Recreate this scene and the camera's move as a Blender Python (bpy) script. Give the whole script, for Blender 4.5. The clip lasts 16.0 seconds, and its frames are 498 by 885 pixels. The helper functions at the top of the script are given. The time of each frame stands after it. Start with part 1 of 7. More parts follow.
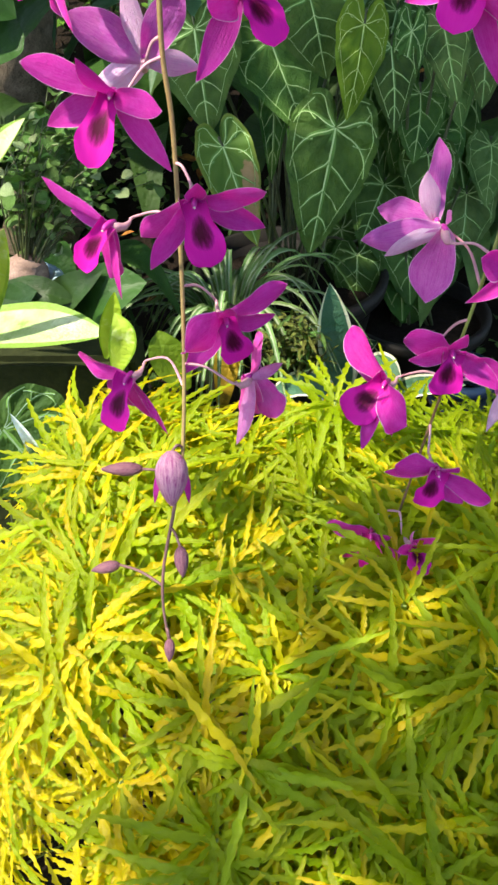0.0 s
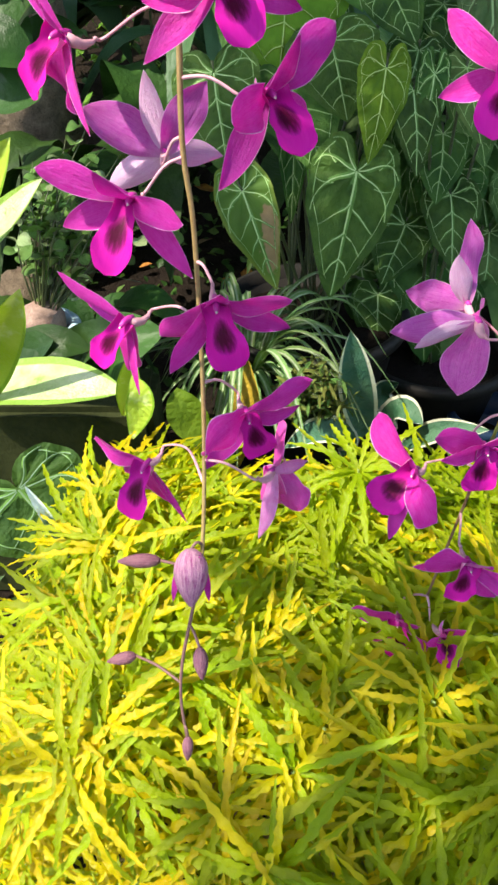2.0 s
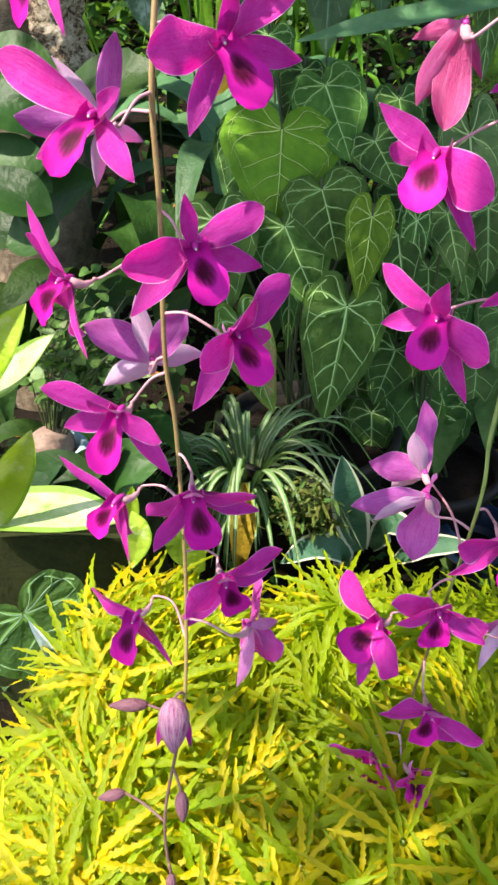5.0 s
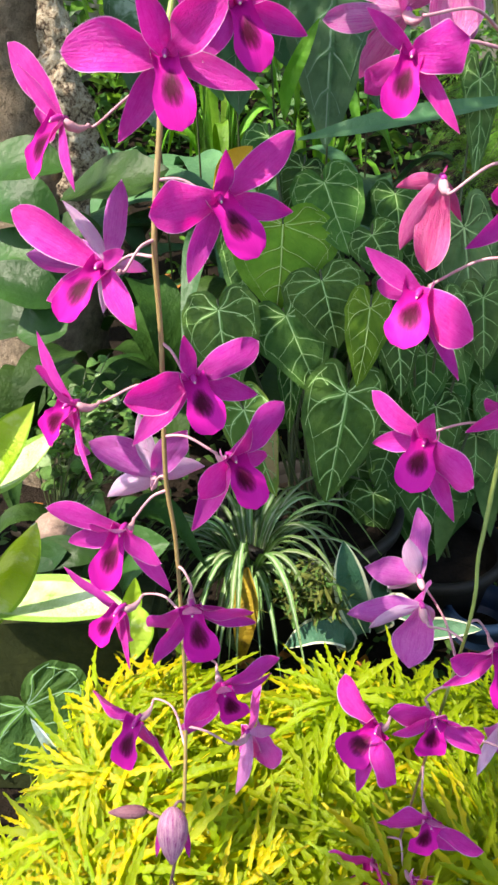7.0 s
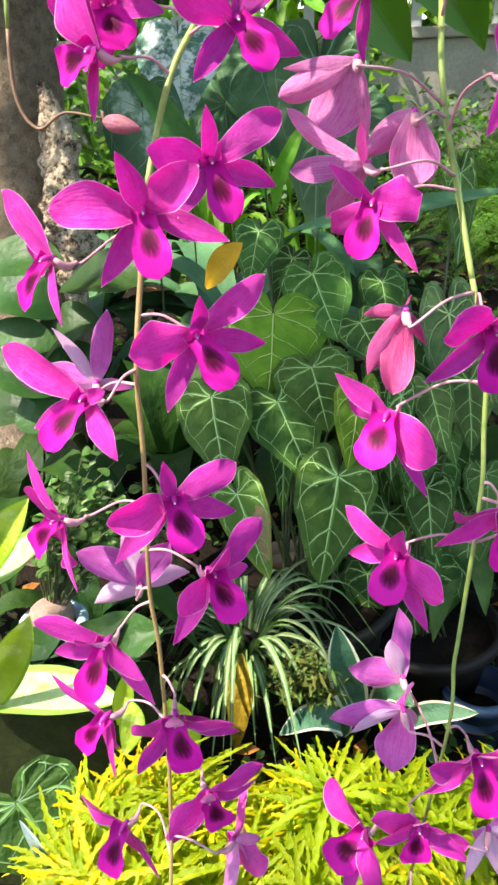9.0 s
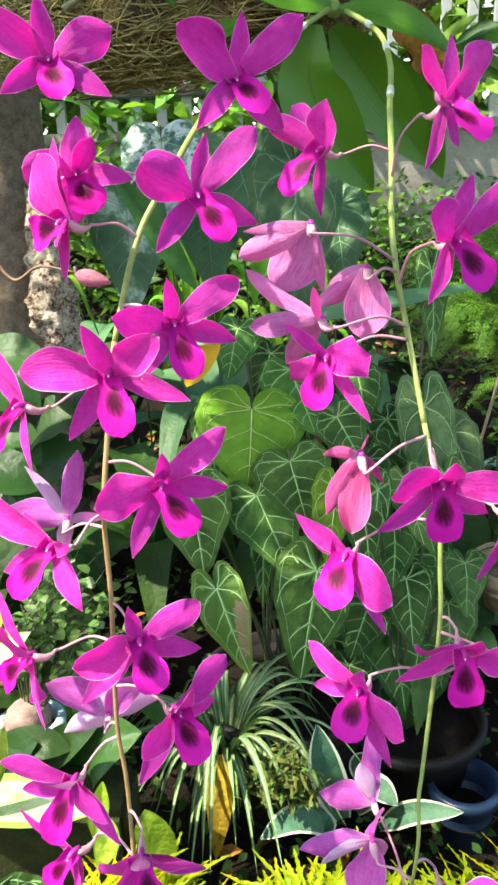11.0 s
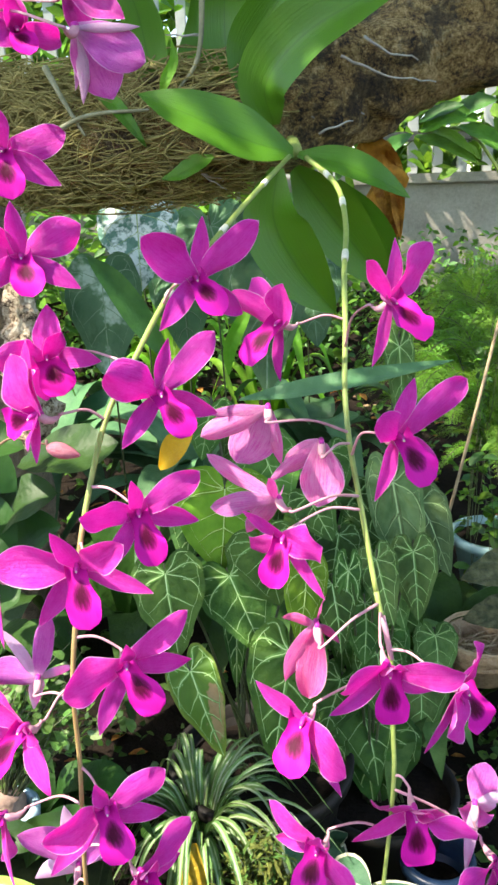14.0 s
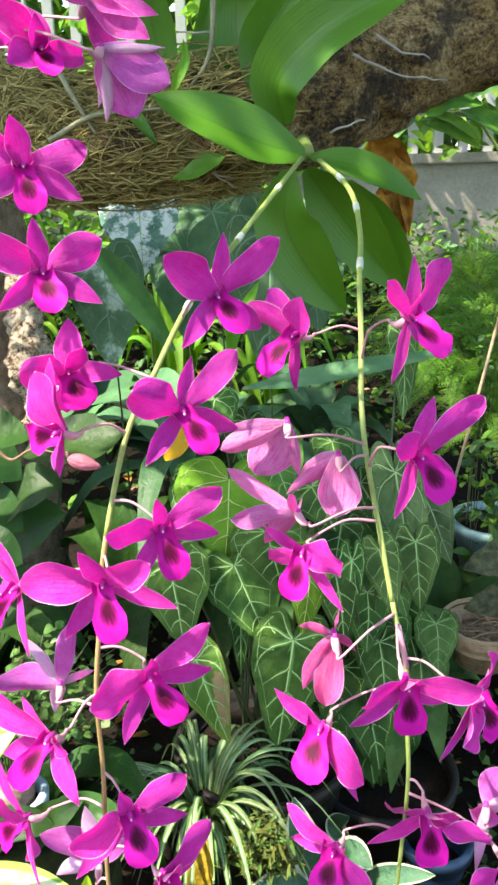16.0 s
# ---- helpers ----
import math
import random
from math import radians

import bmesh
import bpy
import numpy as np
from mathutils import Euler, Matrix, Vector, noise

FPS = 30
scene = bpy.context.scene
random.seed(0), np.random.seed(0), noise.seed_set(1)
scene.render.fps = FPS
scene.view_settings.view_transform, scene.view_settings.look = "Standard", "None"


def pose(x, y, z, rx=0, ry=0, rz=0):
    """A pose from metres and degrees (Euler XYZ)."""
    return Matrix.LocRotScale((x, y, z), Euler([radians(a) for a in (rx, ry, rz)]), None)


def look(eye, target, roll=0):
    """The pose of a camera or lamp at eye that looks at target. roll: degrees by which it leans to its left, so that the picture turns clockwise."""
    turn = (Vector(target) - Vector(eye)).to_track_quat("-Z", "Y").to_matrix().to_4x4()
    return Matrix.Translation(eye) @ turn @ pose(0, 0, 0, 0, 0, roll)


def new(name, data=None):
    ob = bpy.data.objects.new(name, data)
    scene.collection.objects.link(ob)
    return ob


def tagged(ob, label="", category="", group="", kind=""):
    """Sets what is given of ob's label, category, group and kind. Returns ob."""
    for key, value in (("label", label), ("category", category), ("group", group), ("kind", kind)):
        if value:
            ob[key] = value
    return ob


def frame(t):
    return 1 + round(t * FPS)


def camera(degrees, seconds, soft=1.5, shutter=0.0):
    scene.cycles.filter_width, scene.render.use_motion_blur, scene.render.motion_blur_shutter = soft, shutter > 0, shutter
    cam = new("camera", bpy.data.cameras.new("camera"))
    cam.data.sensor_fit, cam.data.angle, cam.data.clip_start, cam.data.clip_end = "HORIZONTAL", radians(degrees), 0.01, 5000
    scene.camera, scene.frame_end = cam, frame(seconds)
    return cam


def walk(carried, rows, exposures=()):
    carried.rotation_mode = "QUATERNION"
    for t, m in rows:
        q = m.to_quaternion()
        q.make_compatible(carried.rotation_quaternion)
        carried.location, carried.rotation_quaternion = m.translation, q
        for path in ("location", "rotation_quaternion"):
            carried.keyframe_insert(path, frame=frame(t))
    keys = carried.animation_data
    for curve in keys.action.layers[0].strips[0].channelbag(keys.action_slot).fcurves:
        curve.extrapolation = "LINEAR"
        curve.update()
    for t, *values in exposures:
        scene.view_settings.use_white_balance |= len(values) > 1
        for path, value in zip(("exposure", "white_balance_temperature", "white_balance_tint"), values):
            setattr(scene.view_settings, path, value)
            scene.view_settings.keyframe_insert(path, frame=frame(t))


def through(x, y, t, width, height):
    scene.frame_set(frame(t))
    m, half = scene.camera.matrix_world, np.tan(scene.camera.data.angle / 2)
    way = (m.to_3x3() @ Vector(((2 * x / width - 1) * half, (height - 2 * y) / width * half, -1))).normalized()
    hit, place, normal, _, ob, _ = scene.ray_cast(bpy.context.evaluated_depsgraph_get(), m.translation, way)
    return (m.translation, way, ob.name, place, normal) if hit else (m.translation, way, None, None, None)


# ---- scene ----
cam = camera(35.2, 16.0, soft=2.7)
METRES, EYE, TILT, LEAN, TURN = 0.44, 1.0, -41.0, 0.0, 0.0
ROWS = [
    (0.0, 0.0, 0.0, 0.0, 0.0, 0.0, -0.0),
    (0.5, 0.0032, 0.0121, 0.0098, 0.19, 0.17, -0.01),
    (1.0, -0.0034, 0.0371, 0.0454, 0.67, 0.35, 0.03),
    (1.5, -0.0055, 0.055, 0.0873, 1.01, 0.45, 0.01),
    (2.0, -0.0097, 0.0512, 0.1257, 1.19, 0.85, -0.13),
    (2.5, -0.0013, 0.0416, 0.1477, 1.46, 1.41, -0.03),
    (3.0, 0.0024, 0.0167, 0.1586, 1.62, 2.13, -0.14),
    (3.5, 0.0213, -0.0166, 0.1697, 1.64, 3.19, -0.13),
    (4.0, 0.033, -0.0572, 0.204, 1.8, 4.55, -0.22),
    (6.5, 0.0632, -0.1385, 0.2901, 2.48, 9.95, -0.37),
    (7.0, 0.0643, -0.1592, 0.3167, 2.58, 11.42, -0.35),
    (7.5, 0.078, -0.1734, 0.3385, 2.63, 12.94, -0.36),
    (8.0, 0.0821, -0.1848, 0.3639, 2.7, 14.27, -0.27),
    (8.5, 0.0983, -0.1986, 0.3762, 2.78, 15.31, -0.04),
    (9.0, 0.0988, -0.2237, 0.3733, 2.8, 16.21, 0.22),
    (11.5, 0.1473, -0.3141, 0.4768, 1.77, 22.34, 1.03),
    (12.0, 0.1544, -0.3299, 0.5024, 1.38, 23.23, 1.19),
    (12.5, 0.1666, -0.3591, 0.542, 1.08, 23.71, 1.43),
    (13.0, 0.1765, -0.3833, 0.5719, 0.88, 23.81, 1.5),
    (13.5, 0.174, -0.4149, 0.601, 0.82, 23.73, 1.72),
    (14.0, 0.1731, -0.4405, 0.6276, 0.85, 23.29, 1.81),
    (14.5, 0.1721, -0.4693, 0.6437, 0.69, 22.75, 1.88),
    (15.0, 0.178, -0.4738, 0.6583, 0.69, 22.12, 1.9),
    (15.5, 0.1574, -0.4707, 0.663, 0.57, 21.84, 1.93),
    (16.0, 0.1383, -0.4793, 0.6735, 0.51, 21.62, 1.81),
]
EXPOSURES = [(0.0, 0.93, 7000, 12), (4.0, 0.93, 7000, 12), (7.0, 1.05, 7000, 12), (11.5, 1.43, 7000, 12), (16.0, 1.50, 7000, 12)]
walk(cam, [(t, pose(0, 0, EYE, TILT, LEAN, TURN) @ pose(METRES * x, METRES * y, METRES * z, 90 + pitch, roll, yaw)) for t, x, y, z, yaw, pitch, roll in ROWS], EXPOSURES)
# ---- world, sun ----
world = bpy.data.worlds.new("sky")
scene.world = world
world.use_nodes = True
wn = world.node_tree.nodes
sky = wn.new("ShaderNodeTexSky")
sky.sky_type, sky.sun_disc = "NISHITA", False
SUN_FROM = Vector((-0.50, -0.22, 0.84)).normalized()
sky.sun_elevation = math.asin(SUN_FROM.z)
sky.sun_rotation = math.atan2(SUN_FROM.x, SUN_FROM.y)
world.node_tree.links.new(sky.outputs[0], wn["Background"].inputs["Color"])
wn["Background"].inputs["Strength"].default_value = 0.21
sun = new("sun", bpy.data.lights.new("sun", "SUN"))
sun.data.energy, sun.data.angle, sun.data.color = 5.0, radians(0.6), (1.0, 0.95, 0.86)
sun.matrix_world = look(SUN_FROM * 20, (0, 0, 0))


# ---- materials ----
class Nodes:
    """A short way to write node materials."""

    def __init__(self, name):
        self.m = bpy.data.materials.new(name)
        self.m.use_nodes = True
        self.t = self.m.node_tree
        self.t.nodes.clear()
        self.out = self.t.nodes.new("ShaderNodeOutputMaterial")

    def add(self, kind, **given):
        n = self.t.nodes.new(kind)
        for key, value in given.items():
            if key[0] == "i" and key[1:].isdigit():
                n.inputs[int(key[1:])].default_value = value
        return n

    def link(self, a, b):
        self.t.links.new(a, b)

    def noise(self, scale, detail=4.0, rough=0.55, coords=None, stretch=None):
        n = self.t.nodes.new("ShaderNodeTexNoise")
        n.inputs["Scale"].default_value = scale
        n.inputs["Detail"].default_value = detail
        n.inputs["Roughness"].default_value = rough
        if coords is not None:
            if stretch:
                mp = self.t.nodes.new("ShaderNodeMapping")
                mp.inputs["Scale"].default_value = stretch
                self.link(coords, mp.inputs["Vector"])
                coords = mp.outputs[0]
            self.link(coords, n.inputs["Vector"])
        return n.outputs["Fac"]

    def ramp(self, fac, stops):
        r = self.t.nodes.new("ShaderNodeValToRGB")
        e = r.color_ramp.elements
        while len(e) < len(stops):
            e.new(0.5)
        for el, (at, col) in zip(e, stops):
            el.position = at
            el.color = (*col, 1) if len(col) == 3 else col
        self.link(fac, r.inputs[0])
        return r.outputs[0]

    def mix(self, fac, a, b, blend="MIX"):
        n = self.t.nodes.new("ShaderNodeMix")
        n.data_type, n.blend_type = "RGBA", blend
        for value, socket in ((fac, n.inputs["Factor"]), (a, n.inputs[6]), (b, n.inputs[7])):
            if isinstance(value, (int, float)):
                socket.default_value = value
            elif isinstance(value, tuple):
                socket.default_value = (*value, 1)
            else:
                self.link(value, socket)
        return n.outputs[2]

    def math(self, op, a, b=0.0, c=0.0):
        n = self.t.nodes.new("ShaderNodeMath")
        n.operation = op
        for value, socket in zip((a, b, c), n.inputs):
            if isinstance(value, (int, float)):
                socket.default_value = value
            else:
                self.link(value, socket)
        return n.outputs[0]

    def uv(self):
        n = self.t.nodes.new("ShaderNodeUVMap")
        s = self.t.nodes.new("ShaderNodeSeparateXYZ")
        self.link(n.outputs[0], s.inputs[0])
        return n.outputs[0], s.outputs[0], s.outputs[1]

    def obj(self):
        return self.t.nodes.new("ShaderNodeTexCoord").outputs["Object"]

    def rand(self):
        return self.t.nodes.new("ShaderNodeObjectInfo").outputs["Random"]

    def island(self):
        return self.t.nodes.new("ShaderNodeNewGeometry").outputs["Random Per Island"]

    def done(self, color, rough=0.5, bump=None, depth=0.001, through=0.0, glow=None, metal=0.0, gloss=0.5, coat=0.0):
        """Principled surface; through: the share of light that passes as through a leaf, tinted by glow."""
        p = self.t.nodes.new("ShaderNodeBsdfPrincipled")
        for value, key in ((color, "Base Color"), (rough, "Roughness"), (metal, "Metallic"), (gloss, "Specular IOR Level"), (coat, "Coat Weight")):
            if isinstance(value, (int, float)):
                p.inputs[key].default_value = value
            elif isinstance(value, tuple):
                p.inputs[key].default_value = (*value, 1)
            else:
                self.link(value, p.inputs[key])
        if bump is not None:
            b = self.t.nodes.new("ShaderNodeBump")
            b.inputs["Distance"].default_value = depth
            self.link(bump, b.inputs["Height"])
            self.link(b.outputs[0], p.inputs["Normal"])
        last = p.outputs[0]
        if through:
            tr = self.t.nodes.new("ShaderNodeBsdfTranslucent")
            g = glow if glow is not None else color
            if isinstance(g, tuple):
                tr.inputs[0].default_value = (*g, 1)
            else:
                self.link(g, tr.inputs[0])
            mx = self.t.nodes.new("ShaderNodeMixShader")
            mx.inputs[0].default_value = through
            self.link(last, mx.inputs[1])
            self.link(tr.outputs[0], mx.inputs[2])
            last = mx.outputs[0]
        self.link(last, self.out.inputs[0])
        return self.m


def petal_material(name, deep, light, edge, through, veins=0.35, heart=0.0):
    n = Nodes(name)
    uv, u, v = n.uv()
    streak = n.ramp(n.noise(1.0, 4, 0.65, uv, (34, 2.6, 1)), [(0.36, (0, 0, 0)), (0.64, (1, 1, 1))])
    cloud = n.noise(150, 5, 0.65, n.obj())
    pale = n.ramp(v, [(0.0, (1, 1, 1)), (0.22, (0, 0, 0))])
    col = n.mix(n.math("MULTIPLY", streak, veins), deep, light)
    col = n.mix(n.math("MULTIPLY", n.ramp(cloud, [(0.42, (0, 0, 0)), (0.7, (1, 1, 1))]), 0.5), col, light)
    net = n.ramp(n.noise(620, 3, 0.7, n.obj()), [(0.48, (0, 0, 0)), (0.66, (1, 1, 1))])
    col = n.mix(n.math("MULTIPLY", net, 0.38), col, light)
    col = n.mix(n.math("MULTIPLY", pale, heart), col, (0.88, 0.62, 0.80))
    rim = n.math("ABSOLUTE", n.math("SUBTRACT", u, 0.5))
    rim = n.math("MULTIPLY", n.math("SUBTRACT", rim, 0.472), 45)
    end = n.math("MULTIPLY", n.math("SUBTRACT", v, 0.972), 40)
    rim = n.math("MINIMUM", n.math("MAXIMUM", n.math("MAXIMUM", rim, end), 0), 1)
    col = n.mix(rim, col, edge)
    hs = n.t.nodes.new("ShaderNodeHueSaturation")
    n.link(n.math("MULTIPLY_ADD", n.rand(), 0.022, 0.488), hs.inputs["Hue"])
    n.link(n.math("MULTIPLY_ADD", n.rand(), 0.3, 0.88), hs.inputs["Value"])
    n.link(col, hs.inputs["Color"])
    return n.done(hs.outputs[0], 0.42, n.math("ADD", n.noise(1.0, 3, 0.6, uv, (22, 3.0, 1)), n.math("MULTIPLY", net, 0.35)), 0.0011, through, n.mix(0.5, hs.outputs[0], (0.94, 0.07, 0.66)), gloss=0.3)


def lip_material(name, deep, light, dark, through):
    n = Nodes(name)
    uv, u, v = n.uv()
    wob = n.noise(1.0, 4, 0.65, uv, (16, 5, 1))
    across = n.math("POWER", n.math("MULTIPLY", n.math("SUBTRACT", u, 0.5), 3.0), 2.0)
    along = n.math("POWER", n.math("MULTIPLY", n.math("SUBTRACT", v, 0.47), 3.5), 2.0)
    at = n.math("ADD", n.math("ADD", across, along), n.math("MULTIPLY", n.math("SUBTRACT", wob, 0.5), 0.9))
    fac = n.ramp(at, [(0.10, (1, 1, 1)), (0.50, (0.72, 0.72, 0.72)), (0.95, (0, 0, 0))])
    throat = n.ramp(v, [(0.10, (0.30, 0.30, 0.30)), (0.45, (0, 0, 0))])
    fac = n.math("MAXIMUM", fac, throat)
    streak = n.noise(1.0, 3, 0.6, uv, (40, 2.0, 1))
    col = n.mix(n.math("MULTIPLY", streak, 0.4), deep, light)
    col = n.mix(fac, col, dark)
    return n.done(col, 0.5, streak, 0.0003, through, col, gloss=0.15)


def leaf_material(name, dark, light, through, rough=0.35, scale=30, glow=None, stripe=None, blotch=None, gloss=0.5, spread=0.25, edge=None):
    """Leaf tissue: two greens by broad noise, a little fine grain, per-leaf variation."""
    n = Nodes(name)
    uv, u, v = n.uv()
    broad = n.noise(scale, 3, 0.6, n.obj())
    fine = n.noise(scale * 14, 3, 0.7, n.obj())
    col = n.mix(n.ramp(broad, [(0.34, (0, 0, 0)), (0.66, (1, 1, 1))]), dark, light)
    side = n.math("ABSOLUTE", n.math("SUBTRACT", u, 0.5))
    if stripe:
        s = n.ramp(n.math("ADD", side, n.math("MULTIPLY", n.math("SUBTRACT", fine, 0.5), 0.05)), stripe[1])
        col = n.mix(s, col, stripe[0])
    if blotch:
        b = n.ramp(n.noise(blotch[1], 4, 0.65, n.obj()), [(blotch[2], (0, 0, 0)), (blotch[2] + 0.08, (1, 1, 1))])
        col = n.mix(b, col, blotch[0])
    if edge:
        e = n.ramp(side, [(0.0, (0, 0, 0)), (edge[1], (0, 0, 0)), (edge[1] + 0.02, (1, 1, 1))])
        col = n.mix(e, col, edge[0])
    hs = n.t.nodes.new("ShaderNodeHueSaturation")
    n.link(n.math("MULTIPLY_ADD", n.rand(), 0.03, 0.485), hs.inputs["Hue"])
    n.link(n.math("MULTIPLY_ADD", n.rand(), 2 * spread, 1 - spread), hs.inputs["Value"])
    n.link(n.mix(n.math("MULTIPLY", fine, 0.3), col, dark), hs.inputs["Color"])
    lit = hs.outputs[0]
    g = n.mix(0.5, lit, glow) if glow else lit
    return n.done(lit, rough, n.math("ADD", n.math("MULTIPLY", n.noise(scale * 3.5, 2, 0.5, n.obj()), 2.5), fine), 0.0018, through, g, gloss=gloss * 0.7)


def plain(name, dark, light, scale, rough=0.7, depth=0.003, detail=6, through=0.0, metal=0.0, gloss=0.5, fine=6):
    gloss = min(gloss, 0.12) if rough >= 0.8 else gloss
    n = Nodes(name)
    big = n.noise(scale, detail, 0.6, n.obj())
    small = n.noise(scale * fine, 5, 0.7, n.obj())
    col = n.ramp(n.math("MULTIPLY_ADD", small, 0.45, n.math("MULTIPLY", big, 0.6)), [(0.3, dark), (0.72, light)])
    return n.done(col, rough, n.math("ADD", big, n.math("MULTIPLY", small, 0.5)), depth, through, metal=metal, gloss=gloss)


PETAL = petal_material("petal face", (0.76, 0.006, 0.43), (0.92, 0.14, 0.70), (0.97, 0.80, 0.95), 0.55, 0.6)
PETAL_BACK = petal_material("petal back", (0.75, 0.05, 0.47), (0.90, 0.26, 0.70), (0.97, 0.76, 0.94), 0.55, 0.5, 0.5)
SEPAL_BACK = petal_material("sepal back", (0.72, 0.20, 0.62), (0.90, 0.56, 0.86), (0.94, 0.68, 0.88), 0.52, 0.6, 0.8)
LIP = lip_material("lip face", (0.74, 0.006, 0.40), (0.88, 0.06, 0.60), (0.085, 0.001, 0.028), 0.36)
LAVENDER = petal_material("pale petal back", (0.62, 0.075, 0.54), (0.84, 0.31, 0.77), (0.94, 0.68, 0.92), 0.5, 0.7, 0.7)
PALE_SEPAL = petal_material("pale sepal back", (0.77, 0.46, 0.74), (0.94, 0.78, 0.93), (0.96, 0.80, 0.94), 0.45, 0.8, 0.8)
FADED = petal_material("faded petal", (0.80, 0.11, 0.50), (0.95, 0.50, 0.77), (0.97, 0.82, 0.92), 0.5, 0.9, 0.5)
SALMON = petal_material("withering petal", (0.78, 0.05, 0.32), (0.90, 0.26, 0.52), (0.94, 0.5, 0.66), 0.5, 0.8, 0.6)
BUD_DUSTY = petal_material("dusty bud", (0.40, 0.11, 0.17), (0.55, 0.25, 0.28), (0.6, 0.4, 0.35), 0.25, 0.7)
PEDICEL = plain("flower stalk", (0.42, 0.16, 0.22), (0.66, 0.38, 0.42), 40, 0.5, 0.0004)
COLUMN = plain("flower column", (0.36, 0.005, 0.20), (0.54, 0.03, 0.34), 120, 0.45, 0.0003)
BUD = petal_material("bud", (0.15, 0.05, 0.09), (0.29, 0.14, 0.16), (0.4, 0.2, 0.25), 0.1, 0.7)
BUD_PALE = petal_material("opening bud", (0.27, 0.04, 0.16), (0.66, 0.38, 0.48), (0.6, 0.3, 0.5), 0.22, 1.0)
STEM_GREEN = plain("green stem", (0.15, 0.22, 0.04), (0.32, 0.41, 0.10), 30, 0.5, 0.0004)
STEM_TAN = plain("tan stem", (0.19, 0.12, 0.045), (0.40, 0.29, 0.11), 45, 0.55, 0.0005)
STEM_RED = plain("reddish stem", (0.13, 0.065, 0.035), (0.25, 0.15, 0.08), 45, 0.55, 0.0005)
STEM_DARK = plain("dark stem", (0.10, 0.05, 0.05), (0.22, 0.11, 0.10), 45, 0.55, 0.0005)
SHEATH = plain("pale sheath", (0.46, 0.48, 0.34), (0.74, 0.76, 0.62), 60, 0.6, 0.0003)
VELVET = leaf_material("anthurium leaf", (0.022, 0.070, 0.012), (0.070, 0.158, 0.027), 0.22, 0.6, 20, (0.20, 0.42, 0.03), gloss=0.3)
VELVET_YOUNG = leaf_material("young anthurium leaf", (0.10, 0.22, 0.012), (0.21, 0.37, 0.028), 0.33, 0.55, 14, (0.30, 0.5, 0.03), gloss=0.3)
VELVET_MID = leaf_material("mid green anthurium leaf", (0.036, 0.108, 0.016), (0.100, 0.222, 0.036), 0.25, 0.55, 20, (0.20, 0.43, 0.05), gloss=0.3)
VELVET_GREY = leaf_material("grey anthurium leaf", (0.052, 0.12, 0.026), (0.14, 0.24, 0.06), 0.2, 0.6, 18, (0.2, 0.35, 0.1), gloss=0.3)
VELVET_PALE = leaf_material("faded anthurium leaf", (0.075, 0.15, 0.045), (0.18, 0.27, 0.10), 0.25, 0.6, 18, (0.3, 0.4, 0.15), gloss=0.3)
VEIN = plain("leaf vein", (0.26, 0.44, 0.13), (0.42, 0.58, 0.24), 60, 0.5, 0.0003)
VEIN_YOUNG = plain("pale leaf vein", (0.34, 0.54, 0.10), (0.54, 0.68, 0.22), 60, 0.5, 0.0003)
EAR_VEIN = plain("ear vein", (0.13, 0.24, 0.13), (0.22, 0.34, 0.2), 60, 0.5, 0.0003)
VEIN_HALO = plain("leaf tissue beside the veins", (0.060, 0.160, 0.024), (0.125, 0.265, 0.048), 60, 0.6, 0.0003, gloss=0.3)
PETIOLE = plain("leaf stalk", (0.03, 0.045, 0.015), (0.08, 0.10, 0.03), 60, 0.5, 0.0004)
n = Nodes("orchid leaf")
uv, u, v = n.uv()
lines = n.noise(1.0, 3, 0.6, uv, (30, 1.2, 1))
broad = n.noise(9, 3, 0.6, n.obj())
col = n.mix(broad, (0.050, 0.172, 0.012), (0.100, 0.285, 0.018))
col = n.mix(n.math("MULTIPLY", lines, 0.45), col, (0.13, 0.33, 0.02))
rib = n.ramp(n.math("ABSOLUTE", n.math("SUBTRACT", u, 0.5)), [(0.0, (1, 1, 1)), (0.025, (0, 0, 0))])
col = n.mix(n.math("MULTIPLY", rib, 0.5), col, (0.03, 0.11, 0.01))
ORCHID_LEAF = n.done(col, 0.36, lines, 0.0009, 0.32, n.mix(0.5, col, (0.34, 0.56, 0.02)), gloss=0.5)
DARK_LEAF = leaf_material("dark garden leaf", (0.016, 0.052, 0.010), (0.046, 0.118, 0.020), 0.2, 0.45, 6, (0.2, 0.4, 0.05), gloss=0.35)
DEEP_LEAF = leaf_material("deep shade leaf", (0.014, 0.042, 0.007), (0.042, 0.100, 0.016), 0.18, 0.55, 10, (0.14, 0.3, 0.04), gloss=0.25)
MID_LEAF = leaf_material("mid green leaf", (0.03, 0.10, 0.02), (0.09, 0.22, 0.04), 0.3, 0.4, 12, (0.25, 0.45, 0.05))
TEAL_LEAF = leaf_material("blue-green leaf", (0.050, 0.140, 0.055), (0.125, 0.25, 0.11), 0.22, 0.42, 9, (0.15, 0.35, 0.12), gloss=0.35)
PALE_LEAF = leaf_material("pale variegated leaf", (0.42, 0.58, 0.20), (0.76, 0.80, 0.54), 0.3, 0.35, 22, (0.7, 0.8, 0.2), blotch=((0.20, 0.42, 0.05), 26, 0.60), edge=((0.24, 0.44, 0.05), 0.36))
LIME_LEAF = leaf_material("lime variegated leaf", (0.36, 0.54, 0.03), (0.58, 0.72, 0.12), 0.4, 0.35, 14, (0.6, 0.75, 0.1), blotch=((0.66, 0.74, 0.36), 24, 0.56), edge=((0.20, 0.40, 0.03), 0.42))
